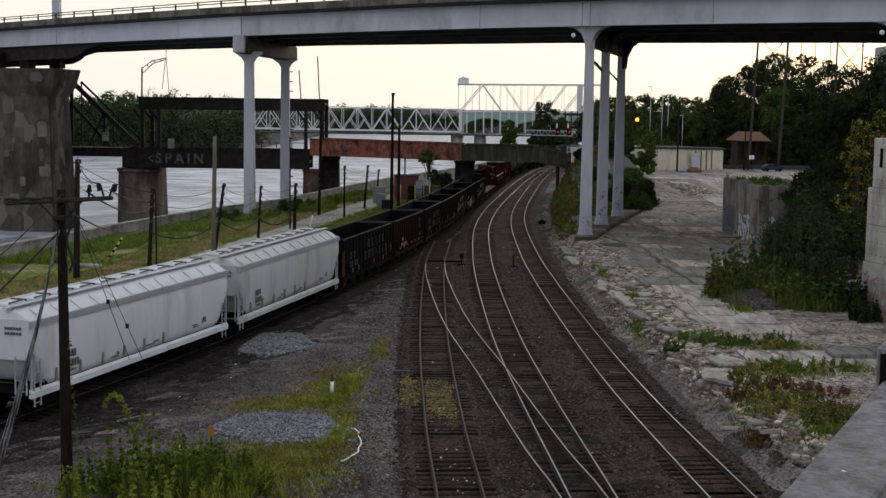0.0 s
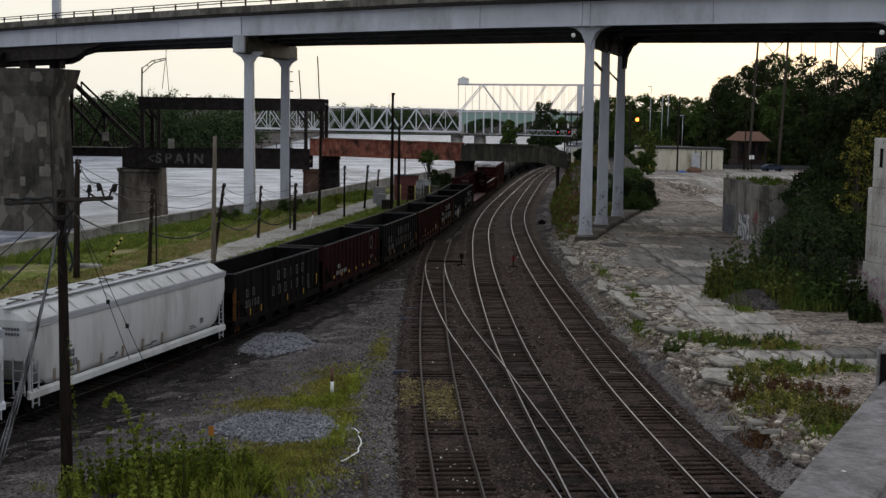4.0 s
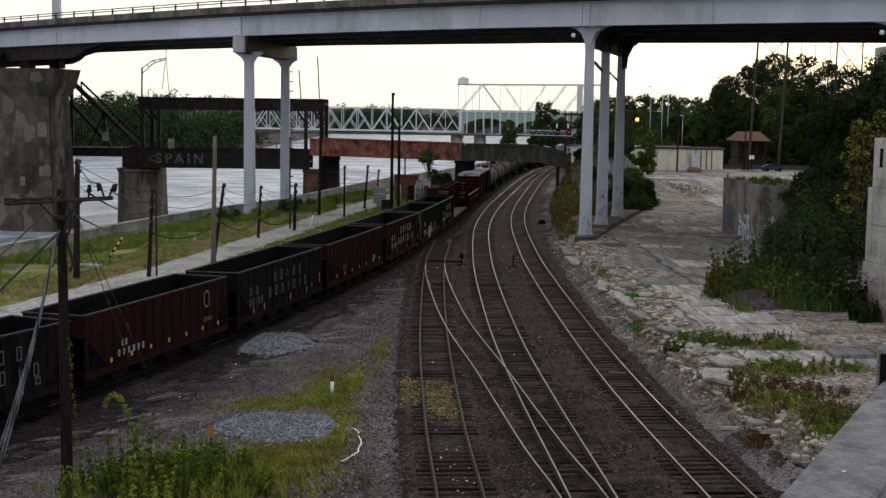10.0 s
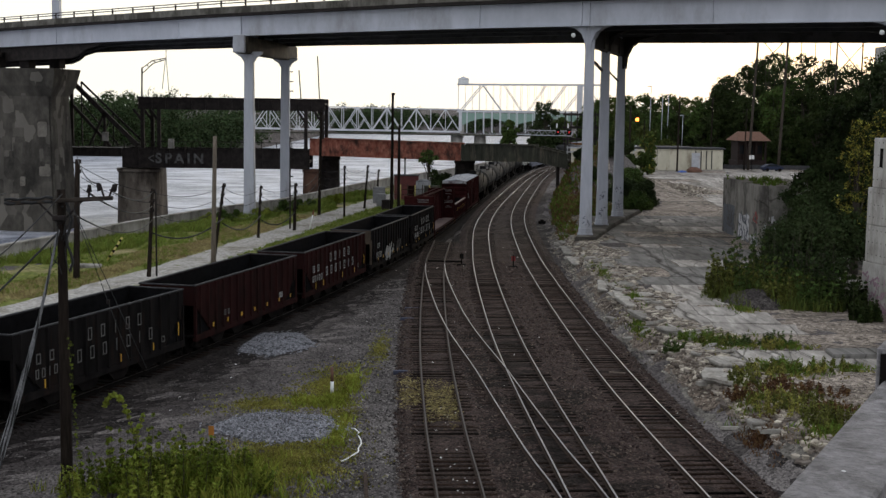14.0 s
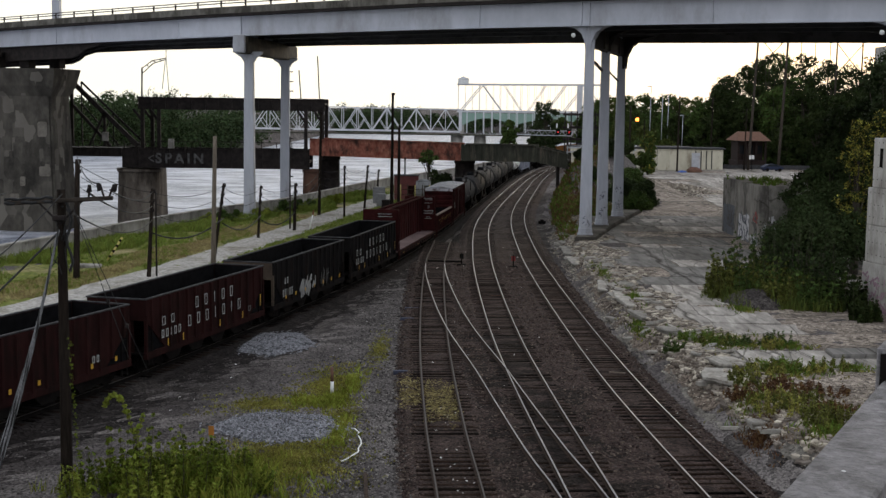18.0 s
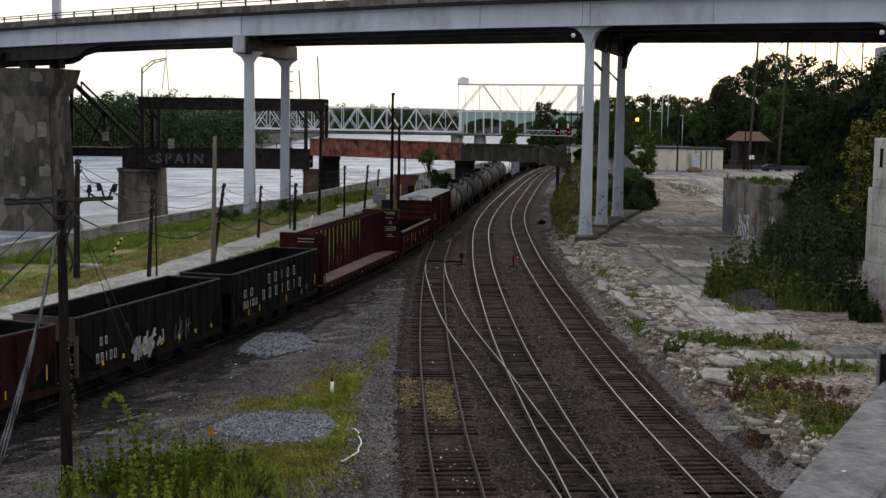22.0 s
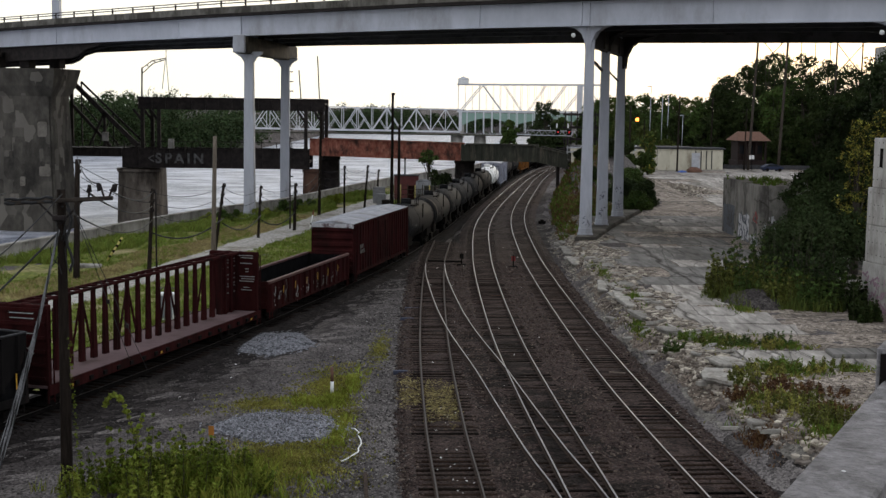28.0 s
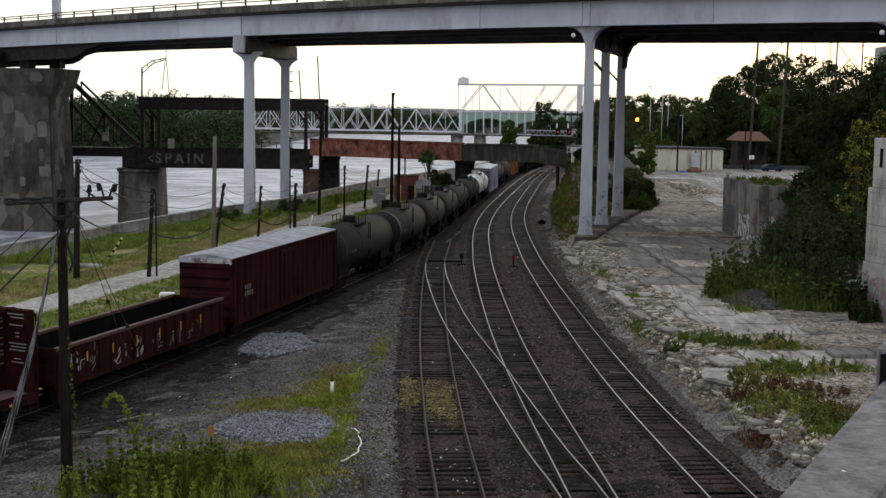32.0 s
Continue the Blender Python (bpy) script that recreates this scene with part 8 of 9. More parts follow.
    for x, y, z in edge:
        w, d, h = nr.uniform(0.08, 0.42), nr.uniform(0.06, 0.25), nr.uniform(0.015, 0.06)
        a, tx, ty = nr.uniform(0, 6.28), nr.normal(0, 0.12), nr.normal(0, 0.12)
        o = len(v)
        n = 6
        ring = [(w * math.cos(k + nr.uniform(-0.3, 0.3)) * nr.uniform(0.7, 1.1), d * math.sin(k) * nr.uniform(0.7, 1.1)) for k in np.arange(n) * 2 * math.pi / n]
        for up in (-h - 0.03, h):
            for p, q in ring:
                px, py = p * math.cos(a) - q * math.sin(a), p * math.sin(a) + q * math.cos(a)
                v.append((x + px, y + py, z + 0.075 + up + px * tx + py * ty))
        f.append(tuple(range(o + n, o + 2 * n)))
        f += [(o + i, o + (i + 1) % n, o + n + (i + 1) % n, o + n + i) for i in range(n)]
    tagged(raw("paving_flakes", v, f, M_RUBBLE), "flat flakes of broken paving layered on the slope", "rubble", kind="stuff")
    pl = [(34.3 + nr.normal(0, 2.0), 190 + nr.normal(0, 7.0)) for k in range(900)]
    stones("rubble_heap", [(x, y, LOT + max(0.05, 0.7 - 0.03 * ((x - 34.3) ** 2 + 0.15 * (y - 190) ** 2)) * nr.uniform(0.3, 1)) for x, y in pl], 0.15, 0.55, M_RUBBLE, "heap of broken concrete and dark debris on the lot", "rubble", 44, flat=0.45)
    # ledge of undermined paving hanging over the slope, in two layers
    for z0, z1, grow in ((0.62, 0.74, -0.12), (0.745, 0.88, 0.06)):
        bm = B()
        edge = [(11.44, 55.1), (11.85, 54.75), (12.1, 54.2), (12.47, 53.6), (13.2, 53.9), (13.4, 55.4), (12.9, 56.6), (11.9, 57.0), (11.55, 56.1)]
        loft(bm, [[(12.45 + (x - 12.45) * (1 + grow), 55.3 + (y - 55.3) * (1 + grow), z + 0.06 * (x - 12.4)) for x, y in edge] for z in (z0, z1)])
        bmesh.ops.bevel(bm, geom=bm.edges[:], offset=0.03, segments=1, affect="EDGES")
        solid("broken_slab", bm, M_CHUNK, "undermined ledge of old paving hanging over the slope", "rubble", "broken slabs")
    # loading slab
    bm = B()
    loft(bm, [[(18.4, 59.6, z), (24.0, 60.0, z), (24.2, 61.9, z), (18.5, 61.3, z)] for z in (0.5, 1.03)])
    bmesh.ops.bevel(bm, geom=bm.edges[:], offset=0.05, segments=2, affect="EDGES")
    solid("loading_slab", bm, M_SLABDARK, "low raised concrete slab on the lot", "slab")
    # weeds
    g, r = [], []
    for n, cx, cy, rx, ry in ((520, 13.9, 63.6, 1.6, 2.6), (180, 12.6, 64.6, 0.8, 1.6), (180, 17.0, 62.6, 1.0, 0.8), (460, 15.0, 56.6, 1.6, 2.2), (160, 18.4, 57.2, 1.6, 0.8), (360, 12.8, 50.6, 1.2, 1.6), (220, 11.0, 70.5, 0.4, 4.0), (240, 11.6, 92, 0.4, 9.0), (420, 14.2, 45.6, 1.0, 1.4), (160, 11.9, 79, 0.4, 3), (160, 17.5, 74.5, 0.8, 1.5)):
        g += patch(nr, n, cx, cy, rx, ry)
    tufts("lot_weeds", g[::3], 0.08, 0.42, M_LOTWEED, "green weeds growing through broken concrete", 51)
    tufts("olive_lot_weeds", g[1::3], 0.05, 0.26, M_OLIVE, "olive and straw weeds among broken concrete", 53)
    for n, cx, cy, rx, ry in ((620, 13.6, 51.5, 1.5, 2.4), (300, 12.0, 47.2, 0.8, 1.8), (260, 15.2, 49.4, 1.6, 0.9)):
        r += patch(nr, n, cx, cy, rx, ry)
    tufts("red_weeds", r[::2], 0.06, 0.3, M_REDWEED, "rust-red dying weeds on the slope", 52)
    for k, (x, y, w, h, m) in enumerate(((13.9, 46.2, 1.3, 0.6, M_LOTLEAF), (13.0, 48.6, 1.6, 0.6, M_OLIVE), (14.3, 50.6, 1.5, 0.5, M_LOTLEAF), (15.0, 47.6, 1.6, 0.6, M_LOTLEAF), (14.6, 53.2, 1.4, 0.4, M_REDWEED), (15.8, 52.0, 1.6, 0.4, M_REDWEED), (14.9, 56.9, 2.0, 0.55, M_LOTLEAF), (16.6, 56.8, 1.6, 0.4, M_OLIVE), (12.4, 51.8, 1.1, 0.55, M_REDWEED), (16.6, 63.0, 1.2, 0.7, M_LEAF), (11.5, 62.8, 0.9, 0.6, M_LEAF), (13.6, 63.4, 1.6, 0.5, M_LOTLEAF), (14.9, 63.0, 1.5, 0.45, M_LEAF),
                                       (13.4, 50.2, 1.7, 0.6, M_OLIVE), (13.9, 49.0, 1.6, 0.7, M_LOTLEAF), (13.2, 54.4, 1.6, 0.55, M_LOTLEAF), (14.0, 55.4, 1.8, 0.5, M_OLIVE), (12.9, 53.0, 1.3, 0.45, M_LOTLEAF), (13.9, 52.2, 1.5, 0.5, M_REDWEED), (14.4, 47.4, 1.5, 0.7, M_LOTLEAF), (15.9, 57.6, 2.2, 0.45, M_LOTWEED), (17.6, 57.4, 2.0, 0.4, M_LOTLEAF), (12.9, 64.2, 1.6, 0.5, M_LOTWEED), (16.0, 62.4, 1.4, 0.5, M_OLIVE))):
        bush(x, y, float(ground_z(x, y)), w * 1.2, h * 0.95, m, 1500, 0.042, 90 + k, "low straggling weed bush on rubble", "weed_clump", "lot weeds", sprigs=16)


M_LOTDIRT = mat("lot_dirt", (0.145, 0.12, 0.098), (0.31, 0.267, 0.225), 1.6, 0.95, 0.8, stain=(0.08, 0.067, 0.056), stain_scale=0.3, stain_at=0.54, bump_scale=10, spec=0.06, speck=0.55, speck_scale=6)
M_PALESAND = mat("washed_sand", (0.08, 0.073, 0.063), (0.19, 0.177, 0.155), 1.5, 0.95, 0.7, stain=(0.06, 0.052, 0.046), stain_scale=0.5, stain_at=0.53, bump_scale=12, spec=0.06, speck=0.4, speck_scale=10)
M_SLOPEDIRT = mat("crumbled_slope_dirt", (0.068, 0.052, 0.041), (0.18, 0.146, 0.117), 1.8, 0.95, 0.9, stain=(0.05, 0.04, 0.034), stain_scale=0.45, stain_at=0.52, bump_scale=10, spec=0.06, speck=0.65, speck_scale=8)
M_BRUSH = foliage("feathery_brush", (0.06, 0.078, 0.016), (0.13, 0.15, 0.035))
M_LOTLEAF = foliage("lot_weed_leaf", (0.058, 0.066, 0.013), (0.15, 0.148, 0.034), 0.55)
M_BUNKER = mat("weathered_bunker_concrete", (0.16, 0.149, 0.131), (0.285, 0.267, 0.237), 1.0, 0.95, 0.5, stain=(0.09, 0.083, 0.074), stain_scale=0.45, stain_at=0.54, stretch=(1, 1, 0.55), bump_scale=6, spec=0.06, world=True, cracks=((0.3, 0.05, 0.7),))
M_CHUNK = mat("broken_concrete", (0.2, 0.187, 0.165), (0.36, 0.34, 0.3), 2.5, 0.95, 0.6, stain=(0.14, 0.12, 0.1), stain_scale=0.9, vary=0.25, bump_scale=8)
M_LOTWEED = foliage("lot_weed_blades", (0.06, 0.098, 0.014), (0.135, 0.18, 0.03))


def build_lot_buildings():
    # long concrete bunker with spray paint
    b = thing("concrete_bunker", pose(27.0, 110, LOT - 0.3), "old grey concrete bunker with spray-painted tags", "bunker", kind="structure")
    H = 5.45
    for k in range(3):
        bm = B()
        box(bm, 0.02 + k * 2.1, 2.08 + k * 2.1, 0, 0.5, 0, H, 0.03)
        part("front_panel", bm, M_BUNKER, b, "stained concrete wall panel")
    for k in range(6):
        bm = B()
        box(bm, 0, 0.5, 0.52 + k * 2.3, 2.78 + k * 2.3, 0, H - 0.01 * (k % 2), 0.03)
        part("side_panel", bm, M_BUNKER, b, "stained concrete wall panel")
    bm = B()
    box(bm, 0.5, 6.2, 0.5, 14.2, 0, H - 0.1)
    part("fill", bm, M_BUNKER, b)
    rng = random.Random(12)
    for k, (y0, y1, z0, z1, m, lab) in enumerate(((9.2, 13.8, 0.25, 2.95, M_LETTERDARK, "dark blue-grey painted block"), (3.3, 7.4, 0.3, 2.6, M_TAGWHITE, "block of white spray paint"), (0.2, 2.0, 0.15, 0.9, M_LETTERDARK, "dark painted block"))):
        bm = B()
        edge = [(y0 + (y1 - y0) * a + rng.uniform(-0.12, 0.12), z0 + (z1 - z0) * c + rng.uniform(-0.15, 0.15)) for a, c in ((0, 0), (0.3, 0), (0.6, 0), (1, 0), (1, 0.5), (1, 1), (0.75, 1), (0.5, 1), (0.2, 1), (0, 1), (0, 0.5))]
        loft(bm, [[(x, y, z) for y, z in edge] for x in (0.02, -0.004)])
        part("paint_block", bm, m, b, lab)
    for y0, y1, z0, z1, m, n in ((9.2, 14.0, 0.4, 3.0, M_LETTERDIM, 16), (3.2, 7.5, 0.3, 2.6, M_LETTERDARK, 34), (0.2, 2.2, 1.0, 2.8, M_LETTERDIM, 20), (0.3, 2.0, 2.2, 3.0, M_TAGRED, 7), (0.3, 4.0, 0.1, 0.9, M_TAGWHITE, 14), (8.6, 12, 0.6, 2.2, M_LETTERDIM, 14)):
        bm = B()
        for i in range(n):
            y, z = rng.uniform(y0, y1), rng.uniform(z0, z1)
            a, r = rng.choice((0.2, 1.4, 1.6, 0.9, 2.3)), rng.uniform(0.15, 0.45)
            beam(bm, (-0.012, y - 1.5 * r * math.cos(a), z - r * math.sin(a)), (-0.012, y + 1.5 * r * math.cos(a), z + r * math.sin(a)), 0.02, rng.uniform(0.08, 0.2))
        part("spray_tag", bm, m, b, "overlapping strokes of spray paint")
    for x0, x1, z0, z1, m, n in ((0.3, 2.2, 0.8, 2.7, M_TAGWHITE, 16), (0.3, 3.2, 0.2, 1.2, M_LETTERDIM, 16), (2.2, 4.0, 1.0, 2.6, M_LETTERDARK, 14)):
        bm = B()
        for i in range(n):
            x, z = rng.uniform(x0, x1), rng.uniform(z0, z1)
            a, r = rng.choice((0.2, 1.4, 1.6, 0.9, 2.3)), rng.uniform(0.12, 0.35)
            beam(bm, (x - r * math.cos(a), -0.012, z - r * math.sin(a)), (x + r * math.cos(a), -0.012, z + r * math.sin(a)), 0.02, rng.uniform(0.05, 0.14))
        part("spray_tag", bm, m, b, "overlapping strokes of spray paint")
    nr = np.random.default_rng(6)
    pl = [(x, 110.3 + nr.uniform(0, 12), LOT + 5.1) for x in np.concatenate([nr.normal(27.4, 0.3, 9), nr.normal(28.6, 0.3, 14), nr.normal(30.2, 0.3, 14)])]
    tufts("bunker_top_weeds", pl, 0.2, 0.8, M_LOTWEED, "weeds growing on top of the bunker", 61, width=0.05)
    # tall pale panel wall at the lot's near end
    w = thing("panel_wall", pose(25.05, 76.0, LOT - 0.3, 0, 0, -78), "tall white-painted concrete wall with rows of form holes", "wall", kind="structure")
    for k, (z0, z1, inset) in enumerate(((0, 3.0, -0.06), (3.02, 5.2, 0.0), (5.22, 7.4, 0.0), (7.42, 10.3, 0.12))):
        for i in range(5):
            bm = B()
            box(bm, i * 3.4 + 0.02 + inset * (2 if i == 0 else 0), (i + 1) * 3.4 - 0.02, inset, 1.0, z0, z1, 0.03)
            p = part("wall_panel", bm, M_PANEL, w)
            bm = B()
            for q in range(3 if k < 3 else 4):
                for j in range(7):
                    x, z = i * 3.4 + 0.35 + j * 0.46, z0 + 0.45 + q * 0.72
                    box(bm, x - 0.03, x + 0.03, inset - 0.008, inset + 0.02, z - 0.03, z + 0.03)
            tagged(part("form_holes", bm, M_UNDER, p, "row of small dark form holes"), kind="stuff")
    for k in range(3):
        bm = B()
        box(bm, 1.0 + k * 1.3, 1.3 + k * 1.3, 0.09, 0.4, 8.6, 9.7)
        part("slot_opening", bm, M_UNDER, w, "narrow dark slot near the top")
    bm = B()
    rng = random.Random(3)
    for i in range(260):
        x, z = rng.uniform(0.2, 9), 0.2 + 2.2 * rng.random() ** 1.4
        a, r = rng.uniform(0, 3.1), rng.uniform(0.06, 0.26)
        beam(bm, (x - r * math.cos(a), -0.075, z - r * math.sin(a)), (x + r * math.cos(a), -0.075, z + r * math.sin(a)), 0.02, 0.11)
    part("spray_tag", bm, M_TAGPINK, w, "faded pink spray paint low on the wall")
    # cream shed with a dark flat roof
    s = thing("cream_shed", pose(33.6, 247.5, LOT, 0, 0, 8), "long low cream-coloured shed with a dark flat roof", "shed", kind="structure")
    for i in range(-3, 6):
        bm = B()
        box(bm, i * 2.5 + 0.02, i * 2.5 + 2.48, 0, 9, 0, 4.1)
        part("wall_panel", bm, M_CREAM, s)
        bm = B()
        box(bm, i * 2.5 - 0.04, i * 2.5 + 0.04, -0.05, 0.02, 0, 4.1)
        part("batten", bm, M_CREAM if i % 3 else M_DARKROOF, s)
    bm = B()
    box(bm, 15.02, 22.2, 4.0, 9, 0, 3.9)
    part("side_wing", bm, M_CREAM, s)
    for i in range(5):
        bm = B()
        box(bm, 15.4 + i * 1.1, 15.6 + i * 1.1, 3.93, 4.0, 0.1, 3.7)
        part("wing_batten", bm, M_DARKROOF, s)
    bm = B()
    box(bm, -7.8, 15.3, -0.3, 9.3, 4.12, 4.5, 0.05)
    box(bm, 15.3, 22.6, 3.7, 9.3, 3.95, 4.3, 0.05)
    part("roof", bm, M_DARKROOF, s, "flat dark tarred roof")
    bm = B()
    box(bm, 14.2, 15.8, -0.9, -0.7, 0, 3.4)
    part("leaning_panel", bm, M_ROOFTIN, s, "grey sheet-metal gate leaning at the wall")
    for x, y, w, h, m, lab in ((44.7, 242, 1.0, 0.3, M_TARP, "crumpled blue tarpaulin on the lot"), (47.2, 243.5, 1.5, 0.9, M_SHINGLE, "small rusty scrap heap beside the shed")):
        bm = B()
        rng = random.Random(int(x * 10))
        loft(bm, [[(x + w * r * math.cos(a) * rng.uniform(0.7, 1.2), y + 0.8 * r * math.sin(a), LOT + z + rng.uniform(-0.05, 0.1)) for a in np.linspace(0, 6.28, 12)[:-1]] for r, z in ((1, -0.05), (0.8, h * 0.5), (0.3, h))])
        solid("tarpaulin" if m is M_TARP else "scrap_heap", bm, m, lab, "tarpaulin" if m is M_TARP else "scrap")
    t = thing("distant_tower_block", pose(145.9, 420, 0), "pale tower block far behind the trees", "building", kind="structure")
    bm = B()
    box(bm, -4, 12, 0, 10, -1, 34)
    part("wall", bm, M_PANEL, t)
    for k in range(2):
        for i in range(5):
            bm = B()
            box(bm, -3 + i * 2.8, -1.6 + i * 2.8, -0.06, 0.0, 28 + k * 3, 29.6 + k * 3)
            part("window", bm, M_GLASS, t)
    # brick pavilion with a brown hipped roof
    p = thing("brick_pavilion", pose(59.2, 262, LOT, 0, 0, 4), "dark brick pavilion with a brown hipped roof", "house", kind="structure")
    bm = B()
    box(bm, 0.4, 6.4, 0, 6, 0, 1.6)
    box(bm, 0.7, 6.0, 1.5, 5.8, 1.6, 5.4)
    part("wall", bm, M_BRICK, p)
    for x in (0.6, 2.4, 4.3, 6.2):
        bm = B()
        box(bm, x - 0.2, x + 0.2, 0.1, 0.5, 1.6, 5.6)
        part("porch_post", bm, M_BRICK, p)
    bm = B()
    loft(bm, [[(-0.1, -1.2, 5.6), (6.9, -1.2, 5.6), (6.9, 7.2, 5.6), (-0.1, 7.2, 5.6)], [(1.2, 2.4, 7.4), (5.6, 2.4, 7.4), (5.6, 3.6, 7.4), (1.2, 3.6, 7.4)]])
    part("roof", bm, M_SHINGLE, p, "brown shingled hipped roof")
    for x in (1.5, 3.35, 5.2):
        bm = B()
        box(bm, x - 0.6, x + 0.6, 1.42, 1.5, 2.9, 4.6)
        part("window", bm, M_GLASS, p)
    # parked blue car and a small notice board
    c = thing("parked_car", pose(63.6, 250, LOT, 0, 0, 10), "small dark blue car parked by the pavilion", "car")
    bm = B()
    loft(bm, [[(x, y, z) for x, z in ((-2.1, 0.35), (2.1, 0.35), (2.1, 0.8), (1.3, 0.95), (0.7, 1.4), (-1.0, 1.42), (-1.7, 0.98), (-2.1, 0.85))] for y in (-0.85, 0.85)])
    bmesh.ops.bevel(bm, geom=bm.edges[:], offset=0.08, segments=2, affect="EDGES")
    part("body", bm, mat("blue_car_paint", (0.01, 0.016, 0.04), (0.016, 0.024, 0.055), 2, 0.35), c)
    bm = B()
    loft(bm, [[(x, y, z) for x, z in ((-1.45, 1.0), (1.1, 1.0), (0.66, 1.36), (-0.95, 1.38))] for y in (-0.87, 0.87)])
    part("windows", bm, M_GLASS, c)
    for x in (-1.3, 1.3):
        for y in (-0.8, 0.8):
            bm = B()
            rod(bm, (x, y - 0.1, 0.32), (x, y + 0.1, 0.32), 0.32, 14)
            part("wheel", bm, M_UNDER, c)
    t = thing("notice_board", pose(60.2, 252.5, LOT), "small white notice on a dark post", "sign")
    bm = B()
    rod(bm, (0, 0, 0), (0, 0, 3.0), 0.08, 6)
    part("post", bm, M_UNDER, t)
    bm = B()
    box(bm, -0.5, 0.5, -0.06, -0.02, 2.2, 3.0)
    part("board", bm, M_WHITE, t)
    bm = B()
    for k in range(12):
        box(bm, 52 + k * 2.4, 52.15 + k * 2.4, 257, 257.1, LOT, LOT + 1.0)
    box(bm, 52, 80, 256.98, 257.12, LOT + 0.1, LOT + 0.9)
    solid("lot_fence", bm, M_DARKROOF, "low dark guard fence along the lot", "fence", kind="structure")


M_PANEL = mat("whitewashed_concrete", (0.32, 0.305, 0.28), (0.47, 0.45, 0.415), 1.2, 0.9, 0.3, stain=(0.17, 0.155, 0.135), stain_scale=0.5, stain_at=0.53, stretch=(1, 1, 0.35), vary=0.06)
M_TAGWHITE = mat("white_spray", (0.4, 0.39, 0.4), (0.55, 0.54, 0.55), 3, 0.9)
M_TARP = mat("blue_tarp", (0.04, 0.09, 0.3), (0.07, 0.13, 0.38), 3, 0.6)
M_TAGPINK = mat("faded_pink_spray", (0.22, 0.14, 0.17), (0.32, 0.22, 0.255), 3, 0.9)
M_TAGRED = mat("dull_red_spray", (0.2, 0.05, 0.045), (0.28, 0.08, 0.07), 3, 0.9)


def build_masts():
    for x, y, h, lean, r in ((60.5, 256.5, 27.5, 1.15, 0.26), (66.7, 257.5, 28.5, 1.15, 0.27), (84, 280, 29.0, 0.3, 0.22), (91.2, 285, 29.5, 0.2, 0.2)):
        pole("power_pole", x, y, LOT, h, r, lean, "very tall timber transmission pole behind the lot", M_OLDPOLE)
    for x, y, h, r in ((44.4, 245.6, 14.2, 0.17), (57.2, 277, 14.4, 0.16), (59.6, 256, 12.0, 0.14), (40.4, 262, 9.4, 0.12), (78.4, 287, 28.5, 0.1), (81.5, 287, 28.5, 0.1), (84.8, 287, 28.6, 0.1)):
        pole("power_pole", x, y, LOT, h, r, 0.1, "slim dark timber pole by the wood", M_POLE, 1)
    for a, b in (((61.6, 256.4), (67.8, 257.4)), ((84.2, 280), (91.4, 285))):
        bm = B()
        rod(bm, (a[0], a[1], 27.3), (b[0], b[1], 20.5), 0.09, 5)
        rod(bm, (a[0], a[1], 20.5), (b[0], b[1], 27.3), 0.09, 5)
        solid("cross_brace", bm, M_POLE, "crossed timber braces between tall power poles", "brace", "pole braces")
    for X, y, z in ((47.6, 300, 17.84), (52.0, 310, 16.2), (51.7, 300, 16.0), (53.3, 290, 11.29)):
        t = thing("lamp_mast", pose(X, y, LOT), "thin grey lamp mast", "lamp mast", "lamp masts")
        bm = B()
        rod(bm, (0, 0, 0), (0.1, 0, z - LOT), 0.1, 6, 0.07)
        part("mast", bm, M_ROOFTIN, t)
        bm = B()
        box(bm, -0.7, 0.2, -0.15, 0.15, z - LOT, z - LOT + 0.15)
        part("head", bm, M_ROOFTIN, t)
    t = thing("street_lamp", pose(35.05, 238, LOT), "street lamp glowing orange at dusk", "street lamp")
    bm = B()
    rod(bm, (-0.9, 0, 0), (-0.9, 0, 12.2), 0.17, 8)
    part("mast", bm, M_POLE, t)
    bm = B()
    rod(bm, (-0.9, 0, 9.8), (0.3, -0.1, 9.9), 0.05, 6)
    part("arm", bm, M_DARKSTEEL, t)
    bm = B()
    bmesh.ops.create_uvsphere(bm, u_segments=12, v_segments=8, radius=0.33, matrix=Matrix.Translation((0.35, -0.2, 9.75)))
    part("bulb", bm, M_SODIUM, t, "glowing orange lamp")
    # signal gantry over the far curve
    t = thing("signal_gantry", pose(0, 0, 0), "railway signal gantry with red lights showing", "signal")
    bm = B()
    for z in (7.5, 8.4):
        beam(bm, (15.0, 243, z), (24.0, 243, z - 0.1), 0.14, 0.14)
    for k in range(9):
        x = 15.0 + k * 1.1
        beam(bm, (x, 243, 7.5), (x + 0.55, 243, 8.35), 0.07, 0.07)
        beam(bm, (x + 0.55, 243, 8.35), (x + 1.1, 243, 7.5), 0.07, 0.07)
    part("truss_arm", bm, M_ROOFTIN, t)
    bm = B()
    rod(bm, (23.2, 243.2, -0.5), (23.2, 243.2, 9.2), 0.22, 8)
    part("mast", bm, M_DARKSTEEL, t)
    for x in (21.3, 23.4):
        bm = B()
        box(bm, x - 0.4, x + 0.4, 242.6, 242.8, 7.6, 8.6, 0.05)
        hd = part("signal_head", bm, M_UNDER, t)
        bm = B()
        rod(bm, (x, 242.6, 8.1), (x, 242.5, 8.1), 0.1, 12)
        part("red_light", bm, M_REDLAMP, hd, "lit red signal")
        bm = B()
        box(bm, x - 0.35, x - 0.1, 242.5, 242.62, 8.9, 9.7)
        part("number_plate", bm, M_WHITE, hd)
